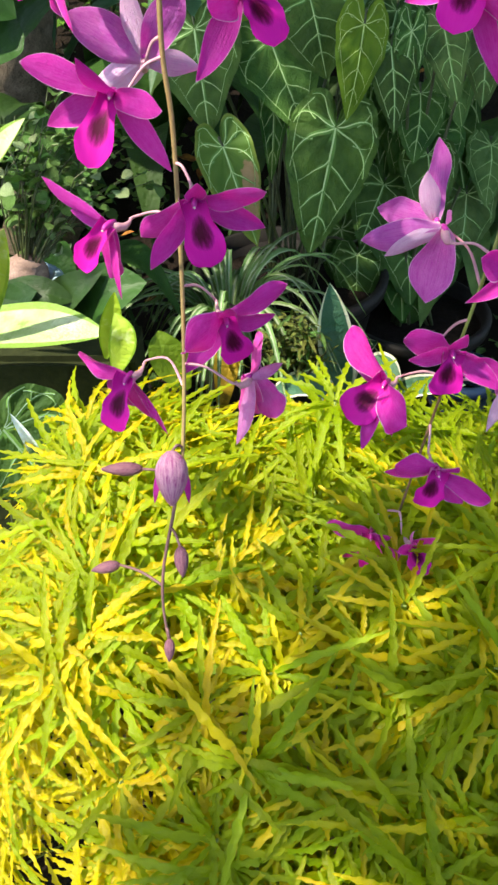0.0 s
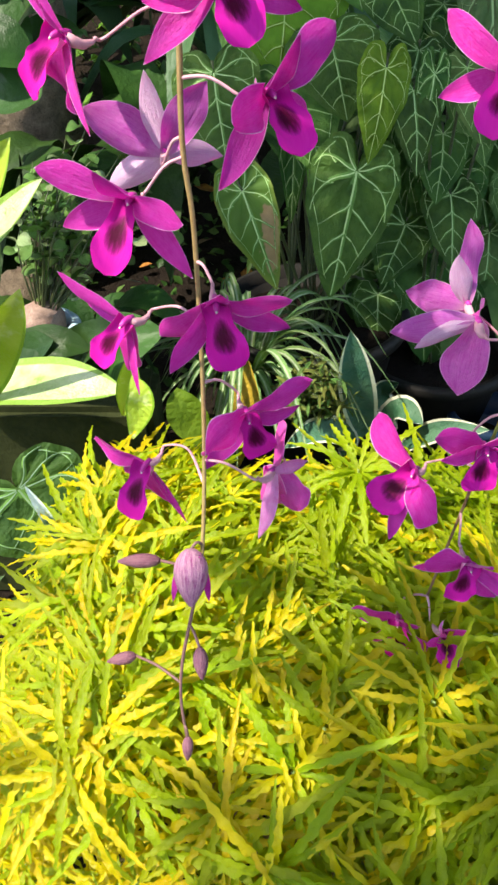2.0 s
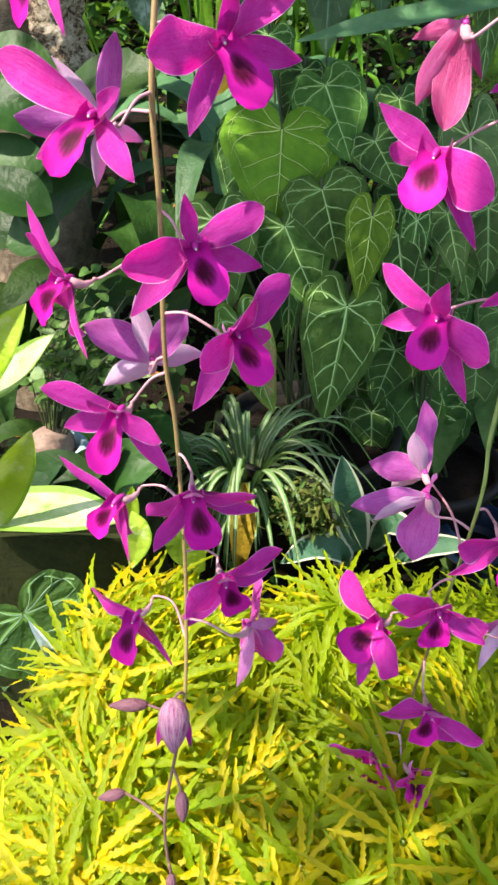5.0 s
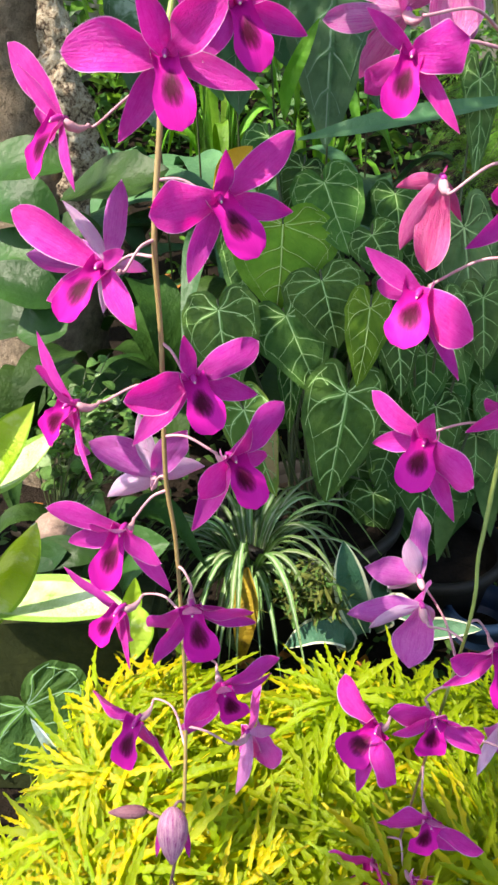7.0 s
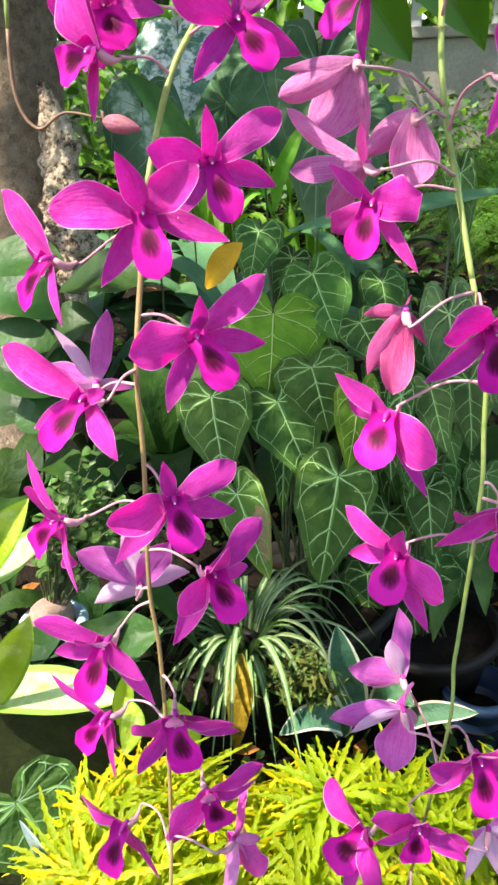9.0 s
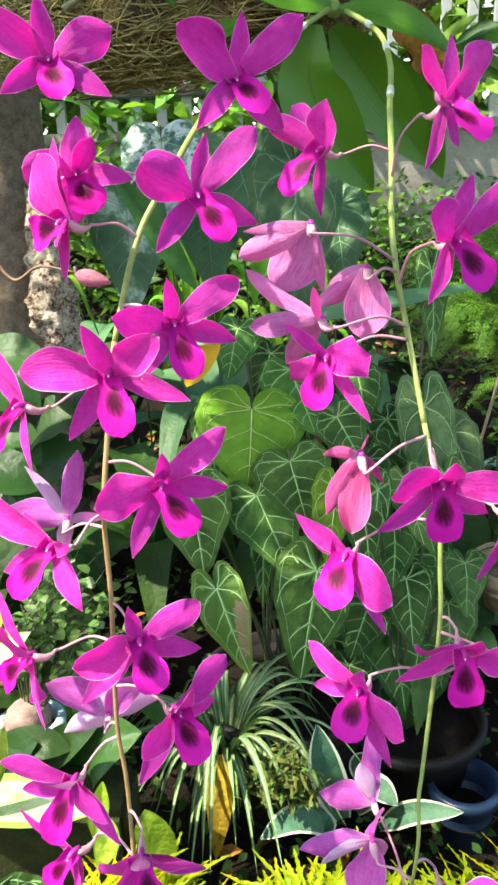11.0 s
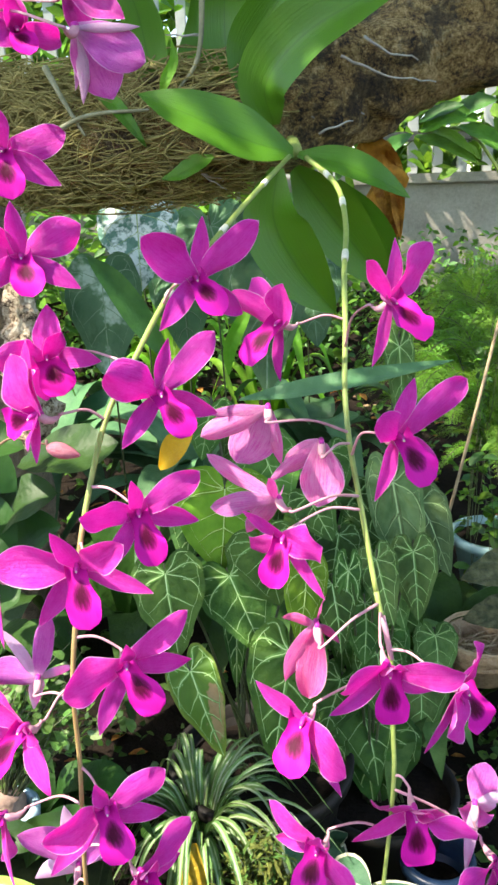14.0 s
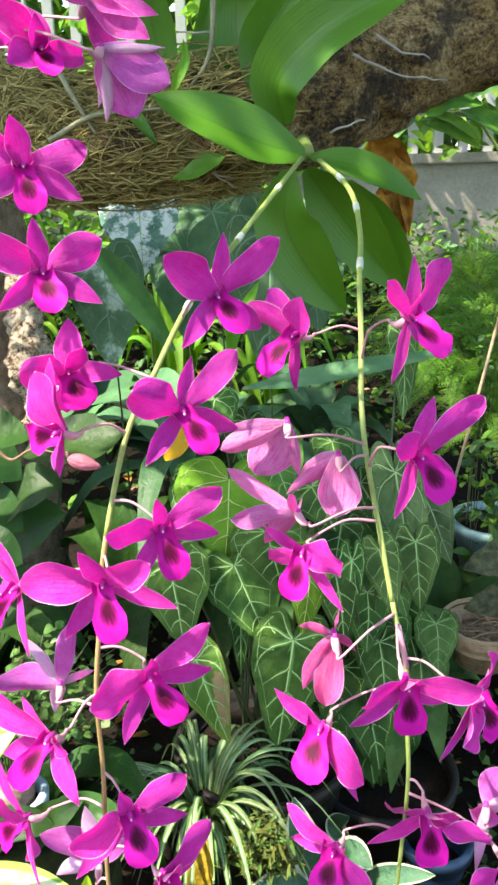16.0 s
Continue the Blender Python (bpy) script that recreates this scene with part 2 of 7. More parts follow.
WHITE_LEAF = leaf_material("white-mottled leaf", (0.05, 0.16, 0.10), (0.16, 0.32, 0.23), 0.2, 0.5, 26, blotch=((0.80, 0.88, 0.84), 22, 0.44))
MOTTLED_EAR = leaf_material("pale-mottled ear leaf", (0.05, 0.125, 0.055), (0.12, 0.22, 0.11), 0.22, 0.5, 9, (0.15, 0.35, 0.12), blotch=((0.46, 0.58, 0.46), 9, 0.56), gloss=0.35)
DULL_LEAF = leaf_material("dull brown-green leaf", (0.040, 0.050, 0.018), (0.15, 0.15, 0.07), 0.15, 0.55, 60, gloss=0.3)
SPIDER_LEAF = leaf_material("striped spider leaf", (0.14, 0.29, 0.08), (0.26, 0.42, 0.14), 0.35, 0.4, 30, (0.3, 0.5, 0.08), stripe=((0.56, 0.66, 0.42), [(0.0, (1, 1, 1)), (0.14, (1, 1, 1)), (0.2, (0, 0, 0))]))
SNAKE_LEAF = leaf_material("cream-edged leaf", (0.05, 0.16, 0.085), (0.11, 0.24, 0.135), 0.2, 0.4, 22, edge=((0.90, 0.90, 0.68), 0.39))
BRIGHT_LEAF = leaf_material("bright strap leaf", (0.12, 0.34, 0.02), (0.25, 0.5, 0.05), 0.4, 0.4, 20, (0.4, 0.65, 0.05))
FERN_LEAF = leaf_material("fern leaf", (0.075, 0.20, 0.018), (0.18, 0.37, 0.035), 0.42, 0.45, 30, (0.3, 0.55, 0.04), spread=0.35)
BUSH_LEAF = leaf_material("small bush leaf", (0.08, 0.20, 0.035), (0.20, 0.35, 0.08), 0.35, 0.45, 60, (0.35, 0.55, 0.12), spread=0.4)
MOSS_LEAF = leaf_material("olive moss frond", (0.13, 0.17, 0.035), (0.29, 0.32, 0.08), 0.35, 0.6, 40, (0.3, 0.35, 0.05), spread=0.35, gloss=0.2)
BUSH_WHITE = leaf_material("pale bush bud", (0.26, 0.38, 0.14), (0.44, 0.55, 0.28), 0.3, 0.5, 60)
GOLD = leaf_material("golden leaflet", (0.46, 0.44, 0.006), (0.74, 0.57, 0.012), 0.50, 0.30, 16, (0.88, 0.76, 0.002), spread=0.2, gloss=0.45)
GOLD_GREEN = leaf_material("lime leaflet", (0.21, 0.315, 0.006), (0.40, 0.455, 0.010), 0.50, 0.34, 16, (0.48, 0.66, 0.002), spread=0.2, gloss=0.35)
YELLOW_LEAF = leaf_material("yellowed leaf", (0.60, 0.37, 0.01), (0.76, 0.50, 0.02), 0.4, 0.5, 30, (0.9, 0.62, 0.02), blotch=((0.26, 0.15, 0.03), 40, 0.64))
WITHER_LEAF = leaf_material("withered yellow-brown leaf", (0.40, 0.26, 0.02), (0.60, 0.41, 0.04), 0.3, 0.55, 30, (0.8, 0.58, 0.03), blotch=((0.14, 0.08, 0.02), 34, 0.58))
DRY_LEAF = leaf_material("dry brown leaf", (0.26, 0.085, 0.015), (0.72, 0.34, 0.055), 0.25, 0.7, 40)
n = Nodes("anthurium leaf with a withered patch")
uv, u, v = n.uv()
far = n.math("ADD", n.math("POWER", n.math("MULTIPLY", n.math("SUBTRACT", u, 0.430), 11.0), 2.0), n.math("POWER", n.math("MULTIPLY", n.math("SUBTRACT", v, 0.74), 3.6), 2.0))
far = n.math("ADD", far, n.math("MULTIPLY", n.math("SUBTRACT", n.noise(90, 4, 0.6, n.obj()), 0.5), 1.3))
tissue = n.mix(n.noise(20, 3, 0.6, n.obj()), (0.036, 0.100, 0.012), (0.105, 0.215, 0.030))
edge = n.mix(n.noise(70, 4, 0.6, n.obj()), (0.20, 0.12, 0.055), (0.40, 0.29, 0.15))
col = n.mix(n.ramp(far, [(0.62, (1, 1, 1)), (0.82, (0, 0, 0))]), tissue, edge)
col = n.mix(n.ramp(v, [(0.86, (0, 0, 0)), (0.99, (0.35, 0.35, 0.35))]), col, (0.30, 0.32, 0.05))
PATCHED = n.done(col, 0.58, n.noise(70, 3, 0.6, n.obj()), 0.0015, 0.25, n.mix(0.5, col, (0.26, 0.40, 0.04)), gloss=0.2)
TAN_PATCH = leaf_material("withered leaf tissue", (0.24, 0.15, 0.075), (0.42, 0.30, 0.16), 0.2, 0.6, 40)
n = Nodes("mossy bark")
blot = n.noise(11, 6, 0.7, n.obj())
patch = n.noise(60, 6, 0.75, n.obj())
grit = n.noise(260, 5, 0.8, n.obj())
lichen = n.ramp(n.noise(55, 5, 0.7, n.obj()), [(0.57, (0, 0, 0)), (0.64, (1, 1, 1))])
mixed = n.math("MULTIPLY_ADD", grit, 0.45, n.math("MULTIPLY_ADD", patch, 0.36, n.math("MULTIPLY", blot, 0.24)))
col = n.ramp(mixed, [(0.44, (0.014, 0.008, 0.004)), (0.48, (0.18, 0.105, 0.030)), (0.54, (0.50, 0.33, 0.11)), (0.61, (0.84, 0.66, 0.33))])
col = n.mix(n.math("MULTIPLY", lichen, 0.28), col, (0.20, 0.20, 0.08))
col = n.mix(n.math("MULTIPLY", n.ramp(n.noise(17, 6, 0.75, n.obj()), [(0.50, (0, 0, 0)), (0.58, (1, 1, 1))]), 0.8), col, (0.022, 0.018, 0.012))
BARK = n.done(col, 0.92, n.math("ADD", patch, grit), 0.014)
TRUNK_BARK = plain("grey-brown bark", (0.09, 0.068, 0.045), (0.54, 0.41, 0.28), 44, 0.9, 0.03)
# flaking bark, its colour lightened to stand in for sun on the trunk
n = Nodes("flaking bark with painted sun")
chips = n.math("ADD", n.math("MULTIPLY", n.noise(34, 6, 0.75, n.obj()), 0.6), n.math("MULTIPLY", n.noise(130, 4, 0.7, n.obj()), 0.4))
SUN_TINTED_BARK = n.done(n.ramp(chips, [(0.40, (0.02, 0.014, 0.010)), (0.455, (0.16, 0.10, 0.06)), (0.50, (0.46, 0.36, 0.24)), (0.62, (0.68, 0.60, 0.46))]), 0.92, chips, 0.02)
CANE_BARK = plain("dry cane", (0.15, 0.15, 0.075), (0.33, 0.32, 0.19), 40, 0.75, 0.001)
ROOTS = plain("fibrous roots", (0.085, 0.072, 0.020), (0.46, 0.40, 0.15), 60, 0.85, 0.002)
WHITE_ROOT = plain("silvery root", (0.24, 0.22, 0.17), (0.52, 0.50, 0.43), 80, 0.7, 0.0006)
SOIL = plain("dark soil", (0.006, 0.005, 0.004), (0.028, 0.020, 0.014), 14, 0.95, 0.02, gloss=0.08, fine=8)
CONCRETE = plain("weathered concrete", (0.17, 0.155, 0.125), (0.38, 0.35, 0.29), 3, 0.85, 0.004, fine=20)
FENCE_PAINT = plain("pale grey paint", (0.30, 0.32, 0.31), (0.46, 0.48, 0.47), 5, 0.6, 0.001)
RAIL_DARK = plain("dark metal", (0.02, 0.025, 0.025), (0.06, 0.065, 0.06), 20, 0.5, 0.001)
BLACK_POT = plain("black plastic pot", (0.007, 0.007, 0.007), (0.024, 0.021, 0.017), 25, 0.6, 0.0008, gloss=0.2)
BLUE_POT = plain("blue glazed pot", (0.006, 0.014, 0.035), (0.018, 0.042, 0.085), 12, 0.35, 0.0006, gloss=0.3)
PALE_BLUE_POT = plain("pale blue plastic pot", (0.22, 0.36, 0.44), (0.45, 0.60, 0.66), 12, 0.45, 0.0006)
TEAL_POT = plain("teal plastic bowl", (0.13, 0.25, 0.24), (0.24, 0.38, 0.37), 12, 0.45, 0.0006)
COIR = plain("brown coir", (0.16, 0.095, 0.05), (0.52, 0.37, 0.22), 60, 0.9, 0.004)
STONE = plain("pinkish brown stone", (0.16, 0.10, 0.075), (0.40, 0.28, 0.22), 40, 0.85, 0.003)
STRAW = plain("dry coir", (0.20, 0.13, 0.07), (0.55, 0.42, 0.26), 50, 0.9, 0.003)
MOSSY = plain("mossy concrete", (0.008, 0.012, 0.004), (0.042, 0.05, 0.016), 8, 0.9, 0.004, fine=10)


# ---- mesh tools ----
def thing(name, at, label, category, group="", kind=""):
    ob = new(name)
    ob.empty_display_size = 0.02
    ob.location = at
    return tagged(ob, label, category, group, kind)


def mesh_of(name, verts, faces, mats, index=None, uvs=None, smooth=True):
    me = bpy.data.meshes.new(name)
    me.from_pydata([tuple(v) for v in verts], [], faces)
    for m in mats:
        me.materials.append(m)
    if index is not None:
        me.polygons.foreach_set("material_index", index)
    if uvs is not None:
        layer = me.uv_layers.new(name="UVMap")
        flat = np.array(uvs, dtype=np.float32)
        loops = np.empty(len(me.loops), dtype=np.int32)
        me.loops.foreach_get("vertex_index", loops)
        layer.data.foreach_set("uv", flat[loops].ravel())
    me.polygons.foreach_set("use_smooth", [smooth] * len(me.polygons))
    me.update()
    return me


def part(name, data, parent=None, label="", own=False):
    """Links a mesh under a thing or part. own: the mesh is in the parent's own space, otherwise in the world's."""
    if isinstance(data, bmesh.types.BMesh):
        me = bpy.data.meshes.new(name)
        data.to_mesh(me)
        data.free()
        data = me
    ob = new(name, data)
    if parent is not None:
        ob.parent = parent
        if not own:
            top = parent.matrix_basis.copy()
            up = parent
            while up.parent is not None:
                top = up.parent.matrix_basis @ up.matrix_parent_inverse @ top
                up = up.parent
            ob.matrix_parent_inverse = top.inverted()
    if label:
        ob["label"] = label
    return ob


class Build:
    """Collects sheets and tubes into one mesh."""

    def __init__(self):
        self.v, self.f, self.i, self.uv = [], [], [], []

    def sheet(self, fn, nu, nv, thick, front=0, back=0):
        """A thin closed shell over fn(u, v), u across and v along, both 0 to 1."""
        P = [[Vector(fn(a / nu, b / nv)) for b in range(nv + 1)] for a in range(nu + 1)]
        at = len(self.v)
        for a in range(nu + 1):
            for b in range(nv + 1):
                self.v.append(P[a][b])
                self.uv.append((a / nu, b / nv))
        if not thick:
            for a in range(nu):
                for b in range(nv):
                    self.f.append([at + (a + i) * (nv + 1) + b + j for i, j in ((0, 0), (1, 0), (1, 1), (0, 1))])
                    self.i.append(front)
            return
        down = len(self.v)
        for a in range(nu + 1):
            for b in range(nv + 1):
                n = (P[min(a + 1, nu)][b] - P[max(a - 1, 0)][b]).cross(P[a][min(b + 1, nv)] - P[a][max(b - 1, 0)])
                n = n.normalized() if n.length > 1e-14 else Vector((0, 0, 1))
                self.v.append(P[a][b] - n * (thick * (0.02 if a in (0, nu) or b in (0, nv) else 1)))
                self.uv.append((a / nu, b / nv))
        for a in range(nu):
            for b in range(nv):
                self.f.append([at + (a + i) * (nv + 1) + b + j for i, j in ((0, 0), (1, 0), (1, 1), (0, 1))])
                self.i.append(front)
                self.f.append([down + (a + i) * (nv + 1) + b + j for i, j in ((0, 0), (0, 1), (1, 1), (1, 0))])
                self.i.append(back)

    def tube(self, pts, radii, sides=8, mat=0, cap=True):
        pts = [Vector(p) for p in pts]
        if isinstance(radii, (int, float)):
            radii = [radii] * len(pts)
        at = len(self.v)
        t0 = (pts[1] - pts[0]).normalized()
        side = t0.orthogonal().normalized()
        for k, p in enumerate(pts):
            t = (pts[min(k + 1, len(pts) - 1)] - pts[max(k - 1, 0)]).normalized()
            side = (side - t * side.dot(t)).normalized()
            other = t.cross(side)
            for s in range(sides):
                a = 2 * math.pi * s / sides
                self.v.append(p + (side * math.cos(a) + other * math.sin(a)) * radii[k])
                self.uv.append((s / sides, k / (len(pts) - 1)))
        for k in range(len(pts) - 1):
            for s in range(sides):
                n = (s + 1) % sides
                self.f.append([at + k * sides + s, at + k * sides + n, at + (k + 1) * sides + n, at + (k + 1) * sides + s])
                self.i.append(mat)
        if cap:
            self.f.append([at + s for s in range(sides)][::-1])
            self.f.append([at + (len(pts) - 1) * sides + s for s in range(sides)])
            self.i += [mat, mat]

    def mesh(self, name, mats, smooth=True):
        return mesh_of(name, self.v, self.f, mats, self.i, self.uv, smooth)


def curve(pts, n):
    """n + 1 points on a smooth line through pts."""
    P = [Vector(p) for p in pts]
    P = [2 * P[0] - P[1]] + P + [2 * P[-1] - P[-2]]
    out = []
    m = len(P) - 3
    for k in range(n + 1):
        s = min(k / n * m, m - 1e-6)
        i = int(s)
        f = s - i
        a, b, c, d = P[i:i + 4]
        out.append(0.5 * (2 * b + (c - a) * f + (2 * a - 5 * b + 4 * c - d) * f * f + (3 * b - a - 3 * c + d) * f ** 3))
    return out


def blade(build, pts, width, facing, fold=0.15, nu=6, nv=14, thick=0.0006, peak=0.45, base=0.15, wave=0.0, tip=1.0, front=0, back=0, seed=0):
    """A leaf blade along a line: its widest place at peak, folded up along the midrib, wavy at the edges."""
    line = curve(pts, nv)
    facing = Vector(facing).normalized()
    rnd = random.Random(seed)
    ph = rnd.uniform(0, 6)
    rows = []
    for k, p in enumerate(line):
        t = (line[min(k + 1, nv)] - line[max(k - 1, 0)]).normalized()
        s = t.cross(facing)
        s = s.normalized() if s.length > 1e-6 else t.orthogonal().normalized()
        rows.append((p, s, s.cross(t)))

    def shape(v):
        if v < peak:
            return base + (1 - base) * math.sin(v / peak * math.pi / 2)
        return max(0.0, 1 - ((v - peak) / (1 - peak)) ** (1.6 * tip + 0.6)) ** 0.9

    def fn(u, v):
        k = round(v * nv)
        p, s, n = rows[k]
        x = 2 * u - 1
        w = width / 2 * max(shape(v), 0.012)
        lift = fold * w * (abs(x) ** 1.3) + wave * w * math.sin(v * 17 + ph + x * 1.3) * abs(x)
        return p + s * (x * w) + n * lift

    build.sheet(fn, nu, nv, thick, front, back)


# ---- ground, wall, fence ----
def lay_ground():
    def height(x, y):
        rise = 0.0 if y < 1.7 else 0.80 * min(1.0, (y - 1.7) / 2.5) ** 1.1
        return rise + 0.02 * noise.noise((x * 3, y * 3, 0)) + 0.012 * noise.noise((x * 11, y * 11, 4))
    xs = [-400, -60, -14] + [-6 + 0.12 * k for k in range(101)] + [14, 60, 400]
    ys = [-400, -60, -12] + [-2 + 0.12 * k for k in range(59)] + [9, 30, 120, 900]
    verts = [(x, y, height(x, y)) for y in ys for x in xs]
    w = len(xs)
    faces = [(j * w + i, j * w + i + 1, (j + 1) * w + i + 1, (j + 1) * w + i) for j in range(len(ys) - 1) for i in range(w - 1)]
    return tagged(new("ground", mesh_of("ground", verts, faces, [SOIL])), "dark damp garden soil", "ground", kind="structure")


def ground_height(x, y):
    return 0.0 if y < 1.7 else 0.80 * min(1.0, (y - 1.7) / 2.5) ** 1.1


def box(bm, x0, x1, y0, y1, z0, z1):
    m = Matrix.LocRotScale(((x0 + x1) / 2, (y0 + y1) / 2, (z0 + z1) / 2), None, (x1 - x0, y1 - y0, z1 - z0))
    return bmesh.ops.create_cube(bm, size=1, matrix=m)


def box_mesh(name, size, mat, bevel=0.006):
    bm = bmesh.new()
    box(bm, -size[0] / 2, size[0] / 2, -size[1] / 2, size[1] / 2, 0, size[2])
    bmesh.ops.bevel(bm, geom=bm.edges[:], offset=bevel, segments=2, affect="EDGES")
    me = bpy.data.meshes.new(name)
    bm.to_mesh(me)
    bm.free()
    me.materials.append(mat)
    return me


WALL_Y, WALL_TOP = 4.35, 1.345
lay_ground()
wall_back = tagged(new("wall_back", box_mesh("wall_back", (9.0, 0.16, 1.0), CONCRETE)), "low grey concrete garden wall", "wall", kind="structure")
wall_back.location = (0, WALL_Y + 0.08, WALL_TOP - 1.0)
cap = part("trim", box_mesh("trim", (9.0, 0.22, 0.05), CONCRETE), wall_back, "sunlit concrete coping", own=True)
cap.location = (0, -0.01, 1.0)
fence = thing("fence", (0, WALL_Y + 0.1, WALL_TOP + 0.05), "pale grey upright paling fence on a concrete wall", "fence")
paling = box_mesh("paling", (0.052, 0.03, 1.1), FENCE_PAINT, 0.004)
for k in range(66):
    p = part("paling", paling, fence, own=True)
    p.location = (-4.29 + 0.132 * k, 0, 0)
for z in (0.16, 0.95):
    r = part("rail", box_mesh("rail", (8.8, 0.03, 0.05), RAIL_DARK), fence, "dark horizontal metal rail", own=True)
    r.location = (0, -0.035, z)


# ---- tree ----
def limb(build, pts, radii, sides=20, rough=0.12, mat=0, seed=1):
    line = curve(pts, 16 * (len(pts) - 1))
    rr = curve([(r, 0, 0) for r in radii], 16 * (len(pts) - 1))
    at = len(build.v)
    build.tube(line, [r.x for r in rr], sides, mat)
    for k in range(at, at + len(line) * sides):
        p = build.v[k]
        c = line[(k - at) // sides]
        bump = 1 + rough * noise.noise(p * 14 + Vector((seed * 7, 0, 0))) + rough * 0.7 * noise.noise(p * 38) + rough * 0.35 * noise.noise(p * 95)
        build.v[k] = c + (p - c) * bump


tree = thing("tree", (-0.72, 1.95, 0.0), "old garden tree with mossy bark and a long low branch", "tree")
b = Build()
limb(b, [(-0.60, 1.95, -0.05), (-0.58, 1.95, 0.5), (-0.57, 1.95, 1.1), (-0.57, 1.95, 1.8), (-0.58, 1.95, 3.0)], [0.17, 0.14, 0.125, 0.12, 0.11], 24, 0.10, seed=3)
part("trunk", b.mesh("trunk", [TRUNK_BARK]), tree, "grey-brown upright trunk")
b = Build()
limb(b, [(-0.45, 1.88, 0.72), (-0.435, 1.87, 0.88), (-0.445, 1.87, 1.05), (-0.47, 1.88, 1.2)], [0.02, 0.050, 0.044, 0.014], 44, 0.6, seed=9)
part("bark_flake", b.mesh("bark_flake", [SUN_TINTED_BARK]), tree, "flaking bark, sunlight put into its pale colour")
b = Build()
limb(b, [(-0.62, 1.75, 1.52), (-0.35, 1.30, 1.44), (-0.12, 1.06, 1.405), (0.10, 1.02, 1.415), (0.27, 1.06, 1.475), (0.52, 1.10, 1.60), (0.95, 1.2, 1.85), (1.6, 1.5, 2.3)],
     [0.075, 0.062, 0.058, 0.060, 0.066, 0.072, 0.076, 0.08], 36, 0.26, seed=5)
part("branch", b.mesh("branch", [BARK]), tree, "mossy brown branch with lichen")

# unseen upper limbs, added to carry the shading leaf clumps
b = Build()
limb(b, [(-0.58, 1.95, 2.9), (-0.4, 1.3, 3.1), (0.0, 0.6, 3.2), (0.6, 0.0, 3.2)], [0.10, 0.07, 0.05, 0.02], 14, 0.1, seed=11)
limb(b, [(-0.58, 1.95, 2.9), (0.0, 2.2, 3.3), (0.9, 2.4, 3.5)], [0.10, 0.07, 0.03], 14, 0.1, seed=12)
part("limb", b.mesh("limb", [TRUNK_BARK]), tree)


def shade_crown_mesh():
    """Unseen leaf clumps added to shade the bed; gaps let the sun onto chosen plants."""
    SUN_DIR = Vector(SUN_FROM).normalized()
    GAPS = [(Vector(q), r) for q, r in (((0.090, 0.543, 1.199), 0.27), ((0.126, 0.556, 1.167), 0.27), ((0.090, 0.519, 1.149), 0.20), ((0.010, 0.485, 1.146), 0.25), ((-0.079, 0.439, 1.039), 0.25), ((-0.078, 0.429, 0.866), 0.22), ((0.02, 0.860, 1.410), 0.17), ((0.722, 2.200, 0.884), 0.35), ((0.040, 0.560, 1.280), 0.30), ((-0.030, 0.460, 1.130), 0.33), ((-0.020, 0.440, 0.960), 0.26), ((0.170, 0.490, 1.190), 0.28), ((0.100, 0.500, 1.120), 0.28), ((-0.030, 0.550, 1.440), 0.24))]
    rnd = random.Random(19)
    b = Build()
    spots = []
    for k in range(265):
        c = Vector((rnd.uniform(-1.3, 1.6), rnd.uniform(-1.0, 2.6), rnd.uniform(2.5, 3.3)))
        if k >= 190:
            c = Vector((rnd.uniform(-1.25, 0.1), rnd.uniform(-0.7, 1.0), rnd.uniform(2.5, 3.2)))
        if c.x < -0.10 - 0.6 * (c.z - 0.9):
            continue
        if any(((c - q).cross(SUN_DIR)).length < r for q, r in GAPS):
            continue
        spots.append((c, 0.16))
    # extra unseen clumps, set sunward of spots that should lie in shade
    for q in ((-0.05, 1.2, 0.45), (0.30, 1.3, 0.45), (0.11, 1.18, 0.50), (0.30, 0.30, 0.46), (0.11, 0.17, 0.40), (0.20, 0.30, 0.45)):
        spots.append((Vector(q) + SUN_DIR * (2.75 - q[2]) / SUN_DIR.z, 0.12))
    for c, wide in spots:
        for j in range(34):
            p = c + Vector((rnd.gauss(0, wide), rnd.gauss(0, wide), rnd.gauss(0, 0.10)))
            m = pose(*p, rnd.uniform(-50, 50), rnd.uniform(-50, 50), rnd.uniform(0, 360))
            l, w = rnd.uniform(0.09, 0.15), rnd.uniform(0.04, 0.06)
            at = len(b.v)
            b.v += [m @ Vector(q) for q in ((0, 0, 0), (w / 2, l * 0.45, 0.01), (0, l, -0.02), (-w / 2, l * 0.45, 0.01))]
            b.uv += [(0.5, 0), (1, 0.45), (0.5, 1), (0, 0.45)]
            b.f.append([at, at + 1, at + 2, at + 3])
            b.i.append(0)
    return b.mesh("crown", [MID_LEAF])


tagged(part("crown", shade_crown_mesh(), tree, "unseen leaf canopy added to shade the bed"), kind="stuff")

# ---- orchid on the branch ----
NODE = Vector((0.134, 0.878, 1.368))
orchid = thing("orchid_plant", (0.14, 1.0, 1.40), "orchid with long green strap leaves rooted on the branch", "orchid")


def orchid_leaf(pts, width, facing, label="", fold=0.3, mat=ORCHID_LEAF, seed=0, peak=0.4):
    b = Build()
    blade(b, pts, width, facing, fold, 10, 22, 0.0012, peak, 0.2, 0.02, 0.9, seed=seed)
    return part("leaf", b.mesh("leaf", [mat]), orchid, label)


